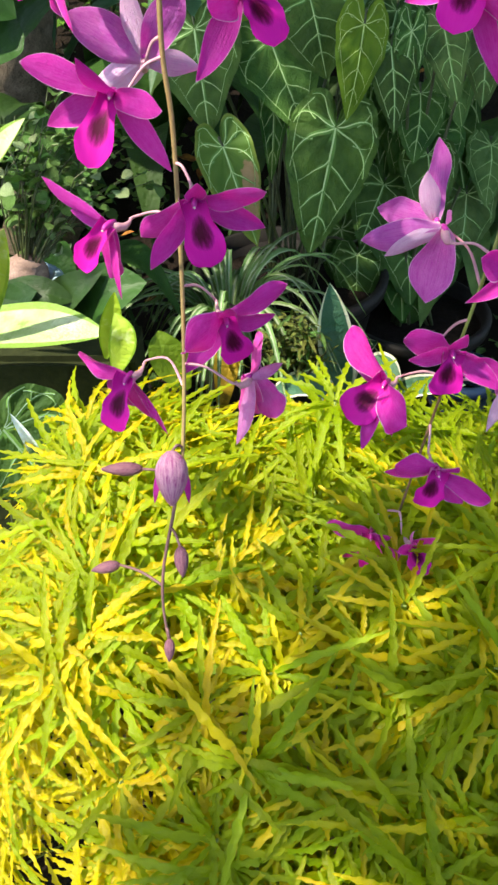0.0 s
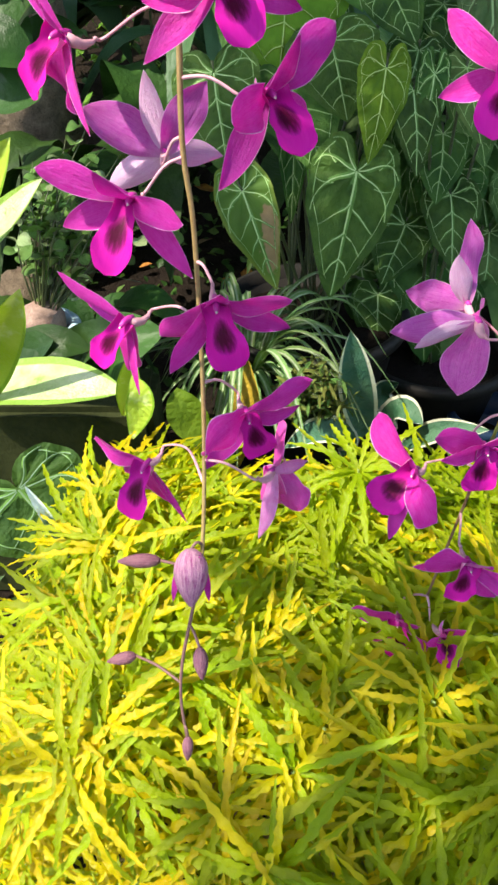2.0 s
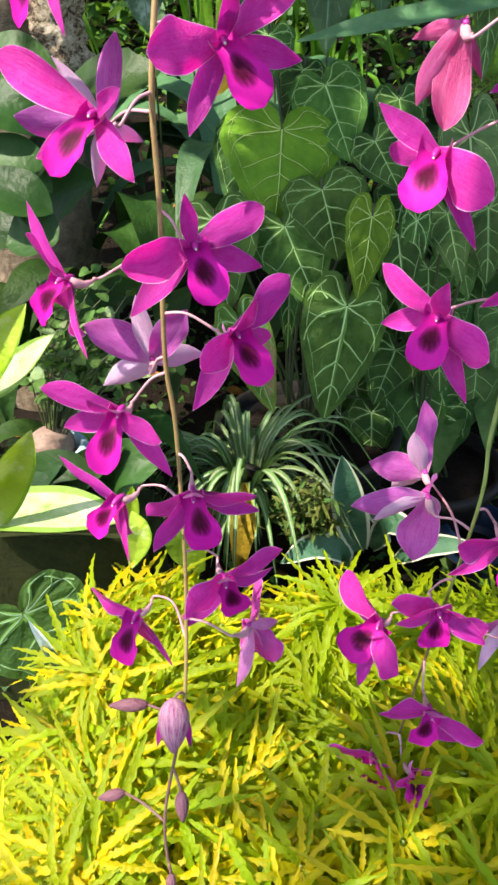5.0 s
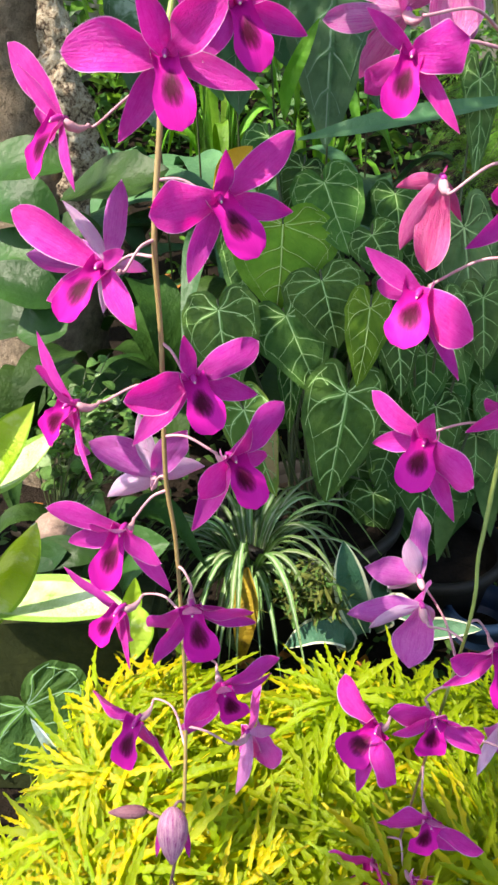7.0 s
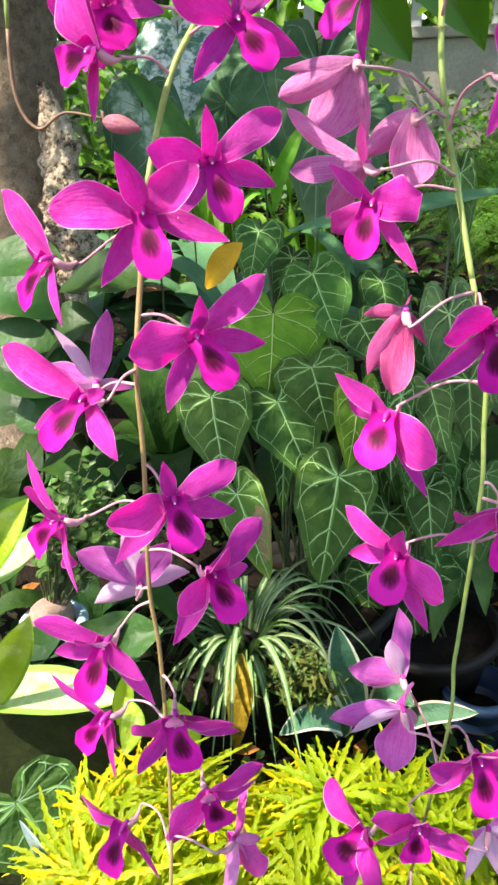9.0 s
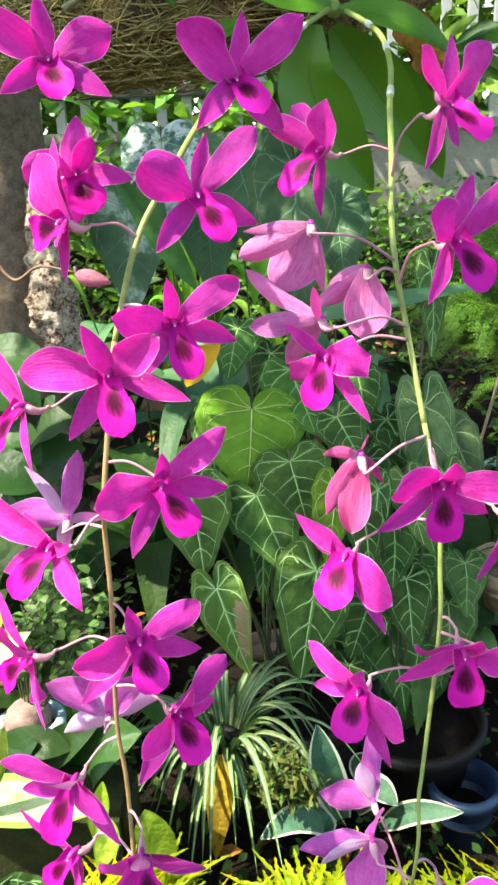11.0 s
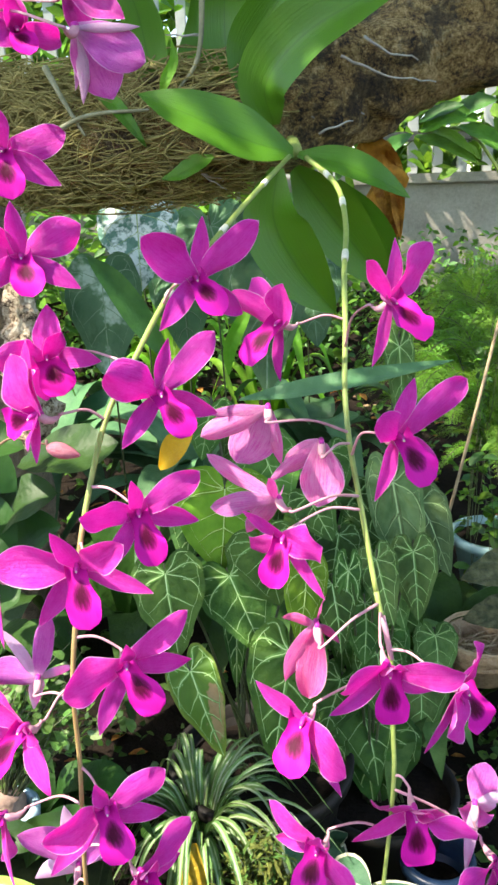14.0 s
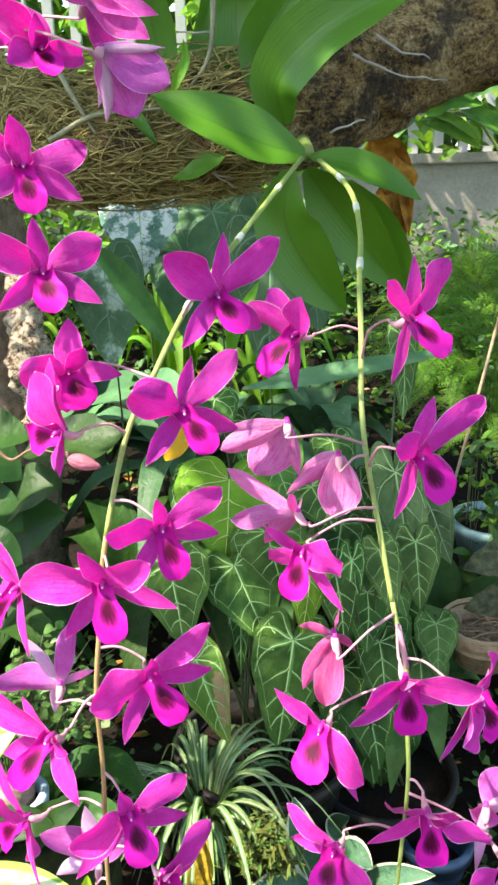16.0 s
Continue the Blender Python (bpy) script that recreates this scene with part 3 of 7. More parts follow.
orchid_leaf([(0.130, 0.885, 1.371), (0.087, 0.870, 1.383), (0.032, 0.860, 1.407), (-0.021, 0.870, 1.430)], 0.061, (0, -0.8, 0.6), fold=0.32, seed=0, peak=0.42)
orchid_leaf([(0.135, 0.880, 1.369), (0.172, 0.870, 1.361), (0.210, 0.860, 1.345), (0.248, 0.870, 1.324)], 0.037, (0.1, -0.75, 0.6), fold=0.3, seed=1, peak=0.42)
orchid_leaf([(0.115, 0.890, 1.358), (0.110, 0.900, 1.305), (0.138, 0.910, 1.250), (0.179, 0.930, 1.200)], 0.069, (-0.2, -0.9, 0.35), fold=0.45, seed=2, peak=0.45)
orchid_leaf([(0.132, 0.900, 1.357), (0.163, 0.915, 1.319), (0.201, 0.930, 1.273), (0.248, 0.950, 1.219)], 0.065, (-0.3, -0.9, 0.3), fold=0.45, seed=3, peak=0.42)
orchid_leaf([(0.182, 0.950, 1.343), (0.212, 0.960, 1.302), (0.240, 0.970, 1.259), (0.264, 0.980, 1.208)], 0.046, (-0.3, -0.9, 0.3), fold=0.4, seed=4, peak=0.45)
orchid_leaf([(0.113, 0.930, 1.402), (0.105, 0.910, 1.440), (0.143, 0.890, 1.480), (0.199, 0.870, 1.507), (0.263, 0.850, 1.531)], 0.066, (-0.2, -0.9, 0.3), fold=0.42, seed=5, peak=0.42)
orchid_leaf([(0.092, 0.960, 1.414), (0.088, 0.970, 1.472), (0.115, 0.960, 1.516), (0.154, 0.940, 1.560)], 0.055, (0.2, -0.9, 0.3), fold=0.35, seed=6, peak=0.5)
orchid_leaf([(0.080, 0.990, 1.422), (0.066, 1.000, 1.479), (0.065, 1.000, 1.533), (0.072, 0.980, 1.577)], 0.060, (-0.1, -0.9, 0.3), fold=0.35, seed=7, peak=0.5)
orchid_leaf([(-0.017, 1.000, 1.420), (-0.022, 1.000, 1.476), (-0.030, 0.990, 1.526), (-0.048, 0.970, 1.570)], 0.045, (0.1, -0.9, 0.3), fold=0.30, seed=7, peak=0.50)
orchid_leaf([(-0.003, 1.020, 1.424), (0.019, 1.040, 1.474), (0.034, 1.050, 1.517), (0.040, 1.030, 1.587)], 0.035, (0.1, -0.9, 0.3), fold=0.30, seed=8, peak=0.50)
orchid_leaf([(-0.055, 1.020, 1.426), (-0.078, 1.030, 1.488), (-0.085, 1.030, 1.540), (-0.072, 1.000, 1.594)], 0.040, (0.1, -0.9, 0.3), fold=0.30, seed=9, peak=0.50)
orchid_leaf([(-0.094, 1.000, 1.461), (-0.066, 0.970, 1.437), (-0.044, 0.950, 1.412), (-0.025, 0.950, 1.385)], 0.020, (0.1, -0.8, 0.6), fold=0.30, seed=10, peak=0.30)
orchid_leaf([(0.047, 0.955, 1.374), (0.028, 0.950, 1.366), (0.008, 0.950, 1.356), (-0.012, 0.955, 1.352)], 0.026, (0.0, -0.7, 0.7), fold=0.20, seed=11, peak=0.40)

b = Build()
b.tube(curve([NODE + Vector((0.0, 0.03, 0.005)), NODE + Vector((0.0, 0.07, 0.015)), NODE + Vector((0.0, 0.12, 0.02))], 8), 0.008, 10)
part("cane", b.mesh("cane", [STEM_GREEN]), orchid)


def root_mat():
    """Tangled roots over the left part of the branch."""
    rnd = random.Random(8)
    b = Build()
    axis = curve([(-0.24, 1.13, 1.425), (-0.12, 1.06, 1.405), (0.10, 1.02, 1.415)], 40)
    for k in range(1100):
        s = rnd.randint(0, 34)
        a = rnd.uniform(-2.6, 1.0)
        da = rnd.uniform(-2.2, 2.2)
        n = rnd.randint(4, 7)
        pts = []
        for j in range(n):
            c = axis[min(s + j * rnd.randint(0, 2), 40)]
            r = 0.066 + rnd.uniform(-0.003, 0.016)
            aa = a + da * j / n
            pts.append(c + Vector((rnd.uniform(-0.045, 0.045), -math.cos(aa) * r, math.sin(aa) * r * 0.95 + rnd.uniform(-0.018, 0.018))))
        line = curve(pts, 20)
        b.tube(line, [rnd.uniform(0.0005, 0.0012)] * len(line), 4)
    return b.mesh("root_mat", [ROOTS])


tagged(part("root_mat", root_mat(), orchid, "brown matted aerial roots"), kind="stuff")


def white_root(pts, r=0.0016):
    b = Build()
    line = [p + 0.004 * Vector(noise.noise_vector(p * 60)) for p in curve(pts, 16)]
    b.tube(line, [r * (1 - 0.5 * k / 16) for k in range(17)], 6)
    part("root", b.mesh("root", [WHITE_ROOT]), orchid, "silvery white aerial root")


b = Build()
b.tube(curve([(-0.146, 0.970, 1.395), (-0.090, 0.955, 1.419), (-0.020, 0.950, 1.423)], 14), [0.0036 - 0.00015 * k for k in range(15)], 8)
part("cane", b.mesh("cane", [CANE_BARK]), orchid, "dry grey-green cane")
b = Build()
b.tube(curve([(-0.136, 0.990, 1.474), (-0.115, 0.970, 1.437), (-0.093, 0.960, 1.400)], 14), [0.0036 - 0.00015 * k for k in range(15)], 8)
part("cane", b.mesh("cane", [CANE_BARK]), orchid, "dry grey-green cane")
b = Build()
b.tube(curve([(0.043, 0.990, 1.572), (0.036, 0.975, 1.482), (0.011, 0.965, 1.442)], 14), [0.0036 - 0.00015 * k for k in range(15)], 8)
part("cane", b.mesh("cane", [CANE_BARK]), orchid, "dry grey-green cane")
orchid_leaf([(-0.006, 0.950, 1.437), (0.001, 0.945, 1.452), (0.010, 0.945, 1.469), (0.009, 0.945, 1.489)], 0.012, (0.1, -0.9, 0.3), "thin yellow-green leaf", fold=0.30, mat=BRIGHT_LEAF, seed=40, peak=0.4)
white_root([(0.216, 0.975, 1.491), (0.243, 0.970, 1.474), (0.277, 0.985, 1.467)])
white_root([(0.191, 0.975, 1.473), (0.223, 0.965, 1.455), (0.251, 0.970, 1.448), (0.296, 0.990, 1.446)])
white_root([(0.153, 0.980, 1.449), (0.181, 0.970, 1.432), (0.217, 0.990, 1.414)])
white_root([(0.135, 0.980, 1.440), (0.155, 0.970, 1.413), (0.191, 0.985, 1.401)])
white_root([(0.042, 1.000, 1.503), (0.023, 0.990, 1.499), (-0.002, 1.000, 1.504)])
white_root([(0.164, 0.970, 1.392), (0.183, 0.965, 1.401), (0.203, 0.975, 1.407)])
white_root([(0.058, 0.980, 1.347), (0.030, 0.970, 1.360), (0.060, 0.980, 1.338)])


# ---- orchid flowers ----
def arc(angle, rise, length, bend, steps):
    """A line from the flower's heart to a tip that lies at the angle, the rise over the flower's face and the distance given; bent by bend degrees."""
    out = Vector((math.sin(radians(angle)), math.cos(radians(angle)), 0))
    p, line, face = Vector(), [], []
    for k in range(steps + 1):
        e = radians(bend * (1 - 2 * k / steps))
        line.append(p.copy())
        face.append(e)
        p = p + Vector((math.cos(e), 0, math.sin(e))) / steps
    grow = length / (line[-1].length or 1)
    turn = radians(rise) - math.atan2(line[-1].z, line[-1].x)
    pts, ups = [], []
    for q, e in zip(line, face):
        x, z = q.x * grow, q.z * grow
        x, z = x * math.cos(turn) - z * math.sin(turn), x * math.sin(turn) + z * math.cos(turn)
        pts.append(out * x + Vector((0, 0, z)))
        ups.append(Vector((0, 0, math.cos(e + turn))) - out * math.sin(e + turn))
    return pts, ups, Vector((out.y, -out.x, 0))


def blade_of(name, kind, angle, rise, length, width, mats, seed):
    """A petal (broad, rounded or pointed) or a sepal (lance-shaped) in the flower's own space: face towards +z, top towards +y."""
    r = random.Random(seed)
    nv, nu = 14, 8
    petal = kind != "sepal" and kind != "dorsal"
    line, ups, side = arc(angle, rise, length, r.uniform(4, 17) if petal else r.uniform(-4, 14), nv)
    peak, base, blunt = (r.uniform(0.54, 0.66), 0.26, 0.70) if petal else (r.uniform(0.40, 0.50), 0.38, 0.95)
    if kind == "pointed":
        peak, blunt = r.uniform(0.46, 0.56), 0.95
    cup, wave = (r.uniform(-0.45, 0.55), r.uniform(0.20, 0.42)) if petal else (r.uniform(0.10, 0.40), r.uniform(0.04, 0.12))
    ph, ph2, skew, twist = r.uniform(0, 6), r.uniform(0, 6), r.uniform(-0.16, 0.16), r.uniform(-0.25, 0.25)

    def fn(u, v):
        k = round(v * nv)
        x = 2 * u - 1
        if v < peak:
            f = base + (1 - base) * math.sin(v / peak * math.pi / 2) ** 1.1
        else:
            f = max(0.0, 1 - ((v - peak) / (1 - peak)) ** (2.3 if petal else 1.9)) ** blunt
        w = width / 2 * max(f, 0.02)
        lift = cup * w * x * x + wave * w * abs(x) ** 2 * math.sin(7 * v + ph) + 0.4 * wave * w * x * math.sin(4 * v + ph2)
        lift += 0.05 * w * math.sin(16 * v + 3 * x + ph) * abs(x) * v - 0.10 * w * (1 - min(1, abs(x) * 4)) * (1 - v)
        across = x * w * (1 + 0.04 * math.sin(10 * v + ph2 * (1 if x > 0 else 2))) + skew * width * math.sin(math.pi * v) * v
        tw = twist * math.sin(math.pi * v)
        return line[k] + side * (across * math.cos(tw) - lift * math.sin(tw)) + ups[k] * (lift * math.cos(tw) + across * math.sin(tw))

    b = Build()
    b.sheet(fn, nu, nv, 0.0004, 0, 1)
    return b.mesh(name, mats)


def lip_of(angle, rise, length, width, mats, seed):
    """The lip: side lobes curled up round the column, then a broad rounded tongue."""
    r = random.Random(seed)
    nv, nu = 16, 12
    line, ups, side = arc(angle, rise, length, 26, nv)
    ph = r.uniform(0, 6)

    def fn(u, v):
        k = round(v * nv)
        x = 2 * u - 1
        curl = 1.55 * max(0.0, 1 - v / 0.52) ** 0.9 + 0.38
        if v < 0.64:
            w = 0.55 + 0.45 * (0.5 - 0.5 * math.cos(math.pi * max(0.0, v - 0.24) / 0.40))
        else:
            w = max(0.0, 1 - ((v - 0.64) / 0.36) ** 2.2) ** 0.5
        w = 0.55 * width * max(w, 0.03) * (1 + 0.2 * max(0.0, 1 - v / 0.5))
        a = x * curl
        rad = w / max(math.sin(min(curl, 1.5)), 0.3)
        return line[k] + side * (math.sin(a) * rad) + ups[k] * (rad * (1 - math.cos(a)) * 0.85 + 0.13 * w * math.sin(17 * v + 5 * x + ph) * x * x)

    b = Build()
    b.sheet(fn, nu, nv, 0.0004, 0, 1)
    return b.mesh("lip", mats)


def column_mesh():
    b = Build()
    b.tube([(0, 0.0010, -0.004), (0, 0.0015, 0.0), (0, 0.0012, 0.0035), (0, 0.0002, 0.0062), (0, -0.0008, 0.0074)], [0.0017, 0.0020, 0.0018, 0.0015, 0.0008], 10, 0)
    b.tube([(0, 0.0, -0.001), (0, -0.003, -0.005), (0, -0.0045, -0.010), (0, -0.0035, -0.0155), (0, -0.002, -0.018)], [0.0024, 0.0030, 0.0024, 0.0013, 0.0006], 10, 1)
    b.tube([(0, -0.0004, 0.0070), (0, -0.0010, 0.0082)], [0.0009, 0.0005], 8, 2)
    return b.mesh("column", [COLUMN, PEDICEL, SHEATH])


COLUMN_MESH = column_mesh()
LOOKS = {"": (PETAL, PETAL_BACK, SEPAL_BACK), "pale": (PETAL_BACK, LAVENDER, PALE_SEPAL), "faded": (FADED, FADED, FADED), "salmon": (SALMON, SALMON, SALMON)}
USUAL = [("dorsal", 0, 20, 36, 14), ("petal", -72, 12, 44, 25), ("petal", 66, 8, 44, 25), ("sepal", -140, 8, 44, 14), ("sepal", 138, 4, 44, 14), ("lip", 175, 28, 37, 20)]
COUNT = [0]


def nearest(line, p):
    return min(line, key=lambda q: (q - p).length)


def flower(spray, line, at, turn, segments, shade="", above=0.012):
    """A flower of a spray at its place and turn. Each segment: kind, angle round the heart, rise over the face, length and width in millimetres. A curved stalk joins it to the stem's line."""
    COUNT[0] += 1
    face, back, sepal_back = LOOKS[shade]
    m = pose(*at, *turn)
    f = part("flower", COLUMN_MESH, spray)
    f.matrix_basis = m
    f.matrix_parent_inverse = spray.matrix_basis.inverted()
    for k, (kind, angle, rise, length, width) in enumerate(segments):
        seed = 100 * COUNT[0] + k
        if kind == "lip":
            part("lip", lip_of(angle, rise, length / 1040, width / 1060, [LIP, PETAL_BACK], seed), f, own=True)
        elif kind == "petal":
            part("petal", blade_of("petal", "pointed" if shade == "pale" else kind, angle, rise, length / 1000, width / 1000, [face, back], seed), f, own=True)
        else:
            part("sepal", blade_of("sepal", kind, angle, rise, length / 1000, width / 1000, [face, sepal_back], seed), f, own=True)
    back_end = m @ Vector((0, -0.002, -0.0170))
    aim = (m.to_3x3() @ Vector((0, 0, -1))).normalized()
    root = nearest(line, back_end + Vector((0, 0, above)))
    reach = (root - back_end).length
    pts = [root, root.lerp(back_end, 0.5) + aim * 0.12 * reach + Vector((0, 0, 0.002 + 0.07 * reach)), back_end + aim * min(0.006, 0.2 * reach), back_end]
    inv = m.inverted()
    b = Build()
    b.tube([inv @ q for q in curve(pts, 14)], [0.00115 - 0.0003 * math.sin(math.pi * j / 14) for j in range(15)], 7)
    part("pedicel", b.mesh("pedicel", [PEDICEL]), f, own=True)
    return f


def bud(spray, line, at, toward, length, radius, mat=BUD, label="closed dusky pink bud"):
    """A pointed bud at a place, its tip along toward, with a thin stalk."""
    d = Vector(toward).normalized()
    p = Vector(at)
    ln = curve([p - d * length * 0.5, p, p + d * length * 0.5], 12)
    rad = [radius * max(0.08, math.sin(math.pi * (0.06 + 0.92 * (j / 12) ** 0.8)) ** 0.8) for j in range(13)]
    b = Build()
    b.tube(ln, rad, 12)
    o = part("bud", b.mesh("bud", [mat]), spray, label)
    back = p - d * length * 0.48
    root = nearest(line, back + Vector((0, 0, 0.008)))
    b = Build()
    b.tube(curve([root, root.lerp(back, 0.5) + Vector((0, 0, 0.004)), back], 8), 0.0011, 6)
    part("bud_stalk", b.mesh("bud_stalk", [STEM_DARK]), o)
    return o


def stem(spray, pts, r0, r1, mats, breaks, steps=6):
    """The stem as one tube, its colour changing at the breaks, with pale sheaths at the joints."""
    line = curve(pts, steps * (len(pts) - 1))
    n = len(line) - 1
    b = Build()
    edges = [0] + [int(n * x) for x in breaks] + [n]
    for k, m in enumerate(mats):
        seg = line[edges[k]:edges[k + 1] + 1]
        rad = [r0 + (r1 - r0) * (edges[k] + j) / n for j in range(len(seg))]
        b.tube(seg, rad, 9, k)
    o = part("stem", b.mesh("stem", mats), spray)
    return line, o


def sheath(parent, line, at, length, r, mat=SHEATH):
    k = int(at * (len(line) - 1))
    d = (line[min(k + 1, len(line) - 1)] - line[k]).normalized()
    b = Build()
    b.tube([line[k] - d * length / 2, line[k] - d * length * 0.3, line[k] + d * length * 0.3, line[k] + d * length / 2], [r * 0.85, r * 0.95, r * 0.93, r * 0.85], 9)
    part("sheath", b.mesh("sheath", [mat]), parent)


spray = thing("orchid_spray", (0.126, 0.873, 1.368), "arching spray of magenta orchid flowers with buds at its tip", "orchid", "orchid sprays")
LINE_A, stem_a = stem(spray, [(0.126, 0.873, 1.368), (0.084, 0.751, 1.330), (0.050, 0.677, 1.296), (0.021, 0.615, 1.266), (-0.003, 0.566, 1.225), (-0.020, 0.542, 1.193), (-0.031, 0.512, 1.148), (-0.037, 0.494, 1.112), (-0.038, 0.486, 1.092), (-0.044, 0.473, 1.035), (-0.044, 0.467, 0.976), (-0.047, 0.458, 0.889), (-0.043, 0.451, 0.839), (-0.042, 0.432, 0.734), (-0.045, 0.401, 0.647), (-0.052, 0.383, 0.607), (-0.061, 0.368, 0.564), (-0.063, 0.357, 0.533), (-0.060, 0.346, 0.503)], 0.0024, 0.0010, [STEM_GREEN, STEM_TAN, STEM_DARK], [0.36, 0.80])
for at, size in ((0.04, 0.012), (0.10, 0.01), (0.17, 0.008)):
    sheath(stem_a, LINE_A, at, size, 0.0030)
flower(spray, LINE_A, (0.044, 0.557, 1.282), (86, 7, 16), [("dorsal", 5, -5, 41.1, 11.9), ("petal", -59, 19, 48.5, 27.6), ("petal", 44, 9, 56.1, 20.4), ("sepal", -141, 29, 48.5, 14.7), ("sepal", 119, -22, 48.5, 16.3), ("lip", 151, 51, 39.8, 18.7)])
flower(spray, LINE_A, (0.021, 0.509, 1.218), (86, 7, 16), [("dorsal", 6, 5, 35.3, 10.6), ("petal", -68, 24, 41.8, 27.6), ("petal", 38, 7, 51.8, 17.9), ("sepal", -145, 13, 41.8, 13.7), ("sepal", 108, -6, 41.8, 15.5), ("lip", 143, 26, 34.5, 18.8)])
flower(spray, LINE_A, (0.005, 0.486, 1.149), (86, 7, 16), [("dorsal", -18, 42, 37.9, 10.2), ("petal", -84, 32, 44.9, 19.5), ("petal", 52, 12, 46.6, 18.5), ("sepal", -144, 37, 44.9, 11.9), ("sepal", 104, -14, 44.9, 14.2), ("lip", 160, 24, 37.1, 19.1)])
flower(spray, LINE_A, (-0.028, 0.456, 1.128), (84, 3, 3), [("dorsal", -21, 40, 40.3, 14.0), ("petal", -90, 3, 50.3, 24.7), ("petal", 52, 38, 47.8, 20.4), ("sepal", -148, -6, 47.8, 14.2), ("sepal", 107, 12, 48.0, 14.3), ("lip", 166, 25, 39.3, 19.8)])
flower(spray, LINE_A, (-0.006, 0.458, 1.060), (86, 7, 16), [("dorsal", -9, 47, 39.1, 10.0), ("petal", -100, 30, 46.3, 25.7), ("petal", 45, 9, 51.7, 16.5), ("sepal", -160, 12, 46.6, 14.3), ("sepal", 98, -12, 46.3, 14.3), ("lip", 144, 26, 38.3, 20.2)])
flower(spray, LINE_A, (-0.066, 0.436, 1.031), (73, -8, -16), [("dorsal", -56, -23, 38.6, 11.1), ("petal", -56, 7, 58.4, 20.3), ("petal", 81, 46, 45.7, 8.7), ("sepal", -110, -10, 45.7, 15.1), ("sepal", 141, 23, 45.7, 13.9), ("lip", -143, 25, 37.7, 17.2)])
flower(spray, LINE_A, (-0.081, 0.520, 1.009), (98, -4, -172), [("dorsal", 39, 13, 46.9, 9.5), ("petal", -10, -4, 50.4, 14.8), ("petal", 86, 2, 51.7, 22.9), ("sepal", -119, 59, 50.4, 10.2), ("sepal", 169, 37, 50.4, 11.3)], "pale")
flower(spray, LINE_A, (-0.024, 0.442, 0.964), (78, 9, 17), [("dorsal", -21, 36, 36.8, 10.3), ("petal", -105, 17, 43.6, 22.0), ("petal", 59, 2, 43.8, 18.7), ("sepal", -139, 4, 51.0, 14.7), ("sepal", 104, -9, 43.6, 14.5), ("lip", 161, 30, 35.9, 21.3)])
flower(spray, LINE_A, (-0.004, 0.437, 0.915), (79, 15, 30), [("dorsal", -12, 49, 38.7, 11.2), ("petal", -111, 38, 45.8, 20.2), ("petal", 40, 7, 46.0, 21.0), ("sepal", -154, 2, 49.0, 16.0), ("sepal", 98, -28, 45.8, 13.7), ("lip", 166, 47, 37.7, 21.7)])
flower(spray, LINE_A, (-0.061, 0.493, 0.868), (102, -3, -175), [("dorsal", 14, 9, 43.6, 13.3), ("petal", 63, 4, 49.8, 24.7), ("petal", -31, -25, 49.6, 20.8), ("sepal", 125, 28, 49.6, 17.9), ("sepal", -100, 45, 49.6, 15.1)], "pale")
flower(spray, LINE_A, (-0.103, 0.472, 0.933), (83, -19, -46), [("dorsal", -22, 7, 52.4, 12.4), ("petal", 42, 40, 48.4, 15.5), ("petal", -135, -20, 48.4, 30.7), ("sepal", 166, 4, 48.6, 11.7), ("lip", -126, 15, 39.8, 20.5)])
flower(spray, LINE_A, (-0.071, 0.430, 0.868), (82, -4, -9), [("dorsal", -12, 58, 41.4, 12.6), ("petal", -68, 12, 49.0, 15.1), ("petal", 95, 44, 49.0, 13.0), ("sepal", -111, -13, 49.0, 15.9), ("sepal", 141, 12, 49.3, 13.5), ("lip", -158, 27, 41.6, 19.7)])
flower(spray, LINE_A, (-0.031, 0.420, 0.815), (97, 5, 8), [("dorsal", -4, 48, 39.2, 12.3), ("petal", -140, -17, 46.4, 18.0), ("petal", 63, 29, 46.4, 15.0), ("sepal", -147, 19, 46.7, 15.7), ("sepal", 112, 0, 46.4, 17.3), ("lip", 162, 28, 40.2, 22.4)])
flower(spray, LINE_A, (-0.085, 0.452, 0.784), (89, -16, -35), [("dorsal", -76, -5, 38.3, 12.1), ("petal", -45, 13, 50.8, 9.3), ("petal", -148, -8, 45.4, 19.7), ("sepal", 179, 13, 45.6, 6.3), ("lip", -134, 25, 37.3, 17.9)])
flower(spray, LINE_A, (-0.016, 0.434, 0.729), (98, 9, 18), [("dorsal", -19, 41, 38.0, 11.2), ("petal", -93, 42, 45.0, 30.1), ("petal", 54, 2, 46.0, 15.9), ("sepal", -148, 13, 45.2, 18.7), ("sepal", 102, -17, 45.0, 17.4), ("lip", 154, 11, 37.0, 21.4)])
flower(spray, LINE_A, (-0.087, 0.463, 0.661), (97, -14, -30), [("dorsal", -119, -9, 42.6, 15.1), ("petal", -76, -5, 50.4, 17.0), ("petal", -161, -19, 50.4, 23.3), ("sepal", -177, -10, 50.4, 21.4), ("sepal", 159, 6, 52.2, 7.3), ("lip", -158, 34, 45.5, 22.9)])
flower(spray, LINE_A, (0.001, 0.435, 0.680), (119, 14, 149), [("dorsal", -67, -19, 36.4, 8.4), ("petal", 22, 36, 43.1, 12.1), ("petal", 138, 34, 43.1, 28.4), ("sepal", 168, 4, 49.4, 13.4), ("lip", -154, 29, 35.6, 22.8)])
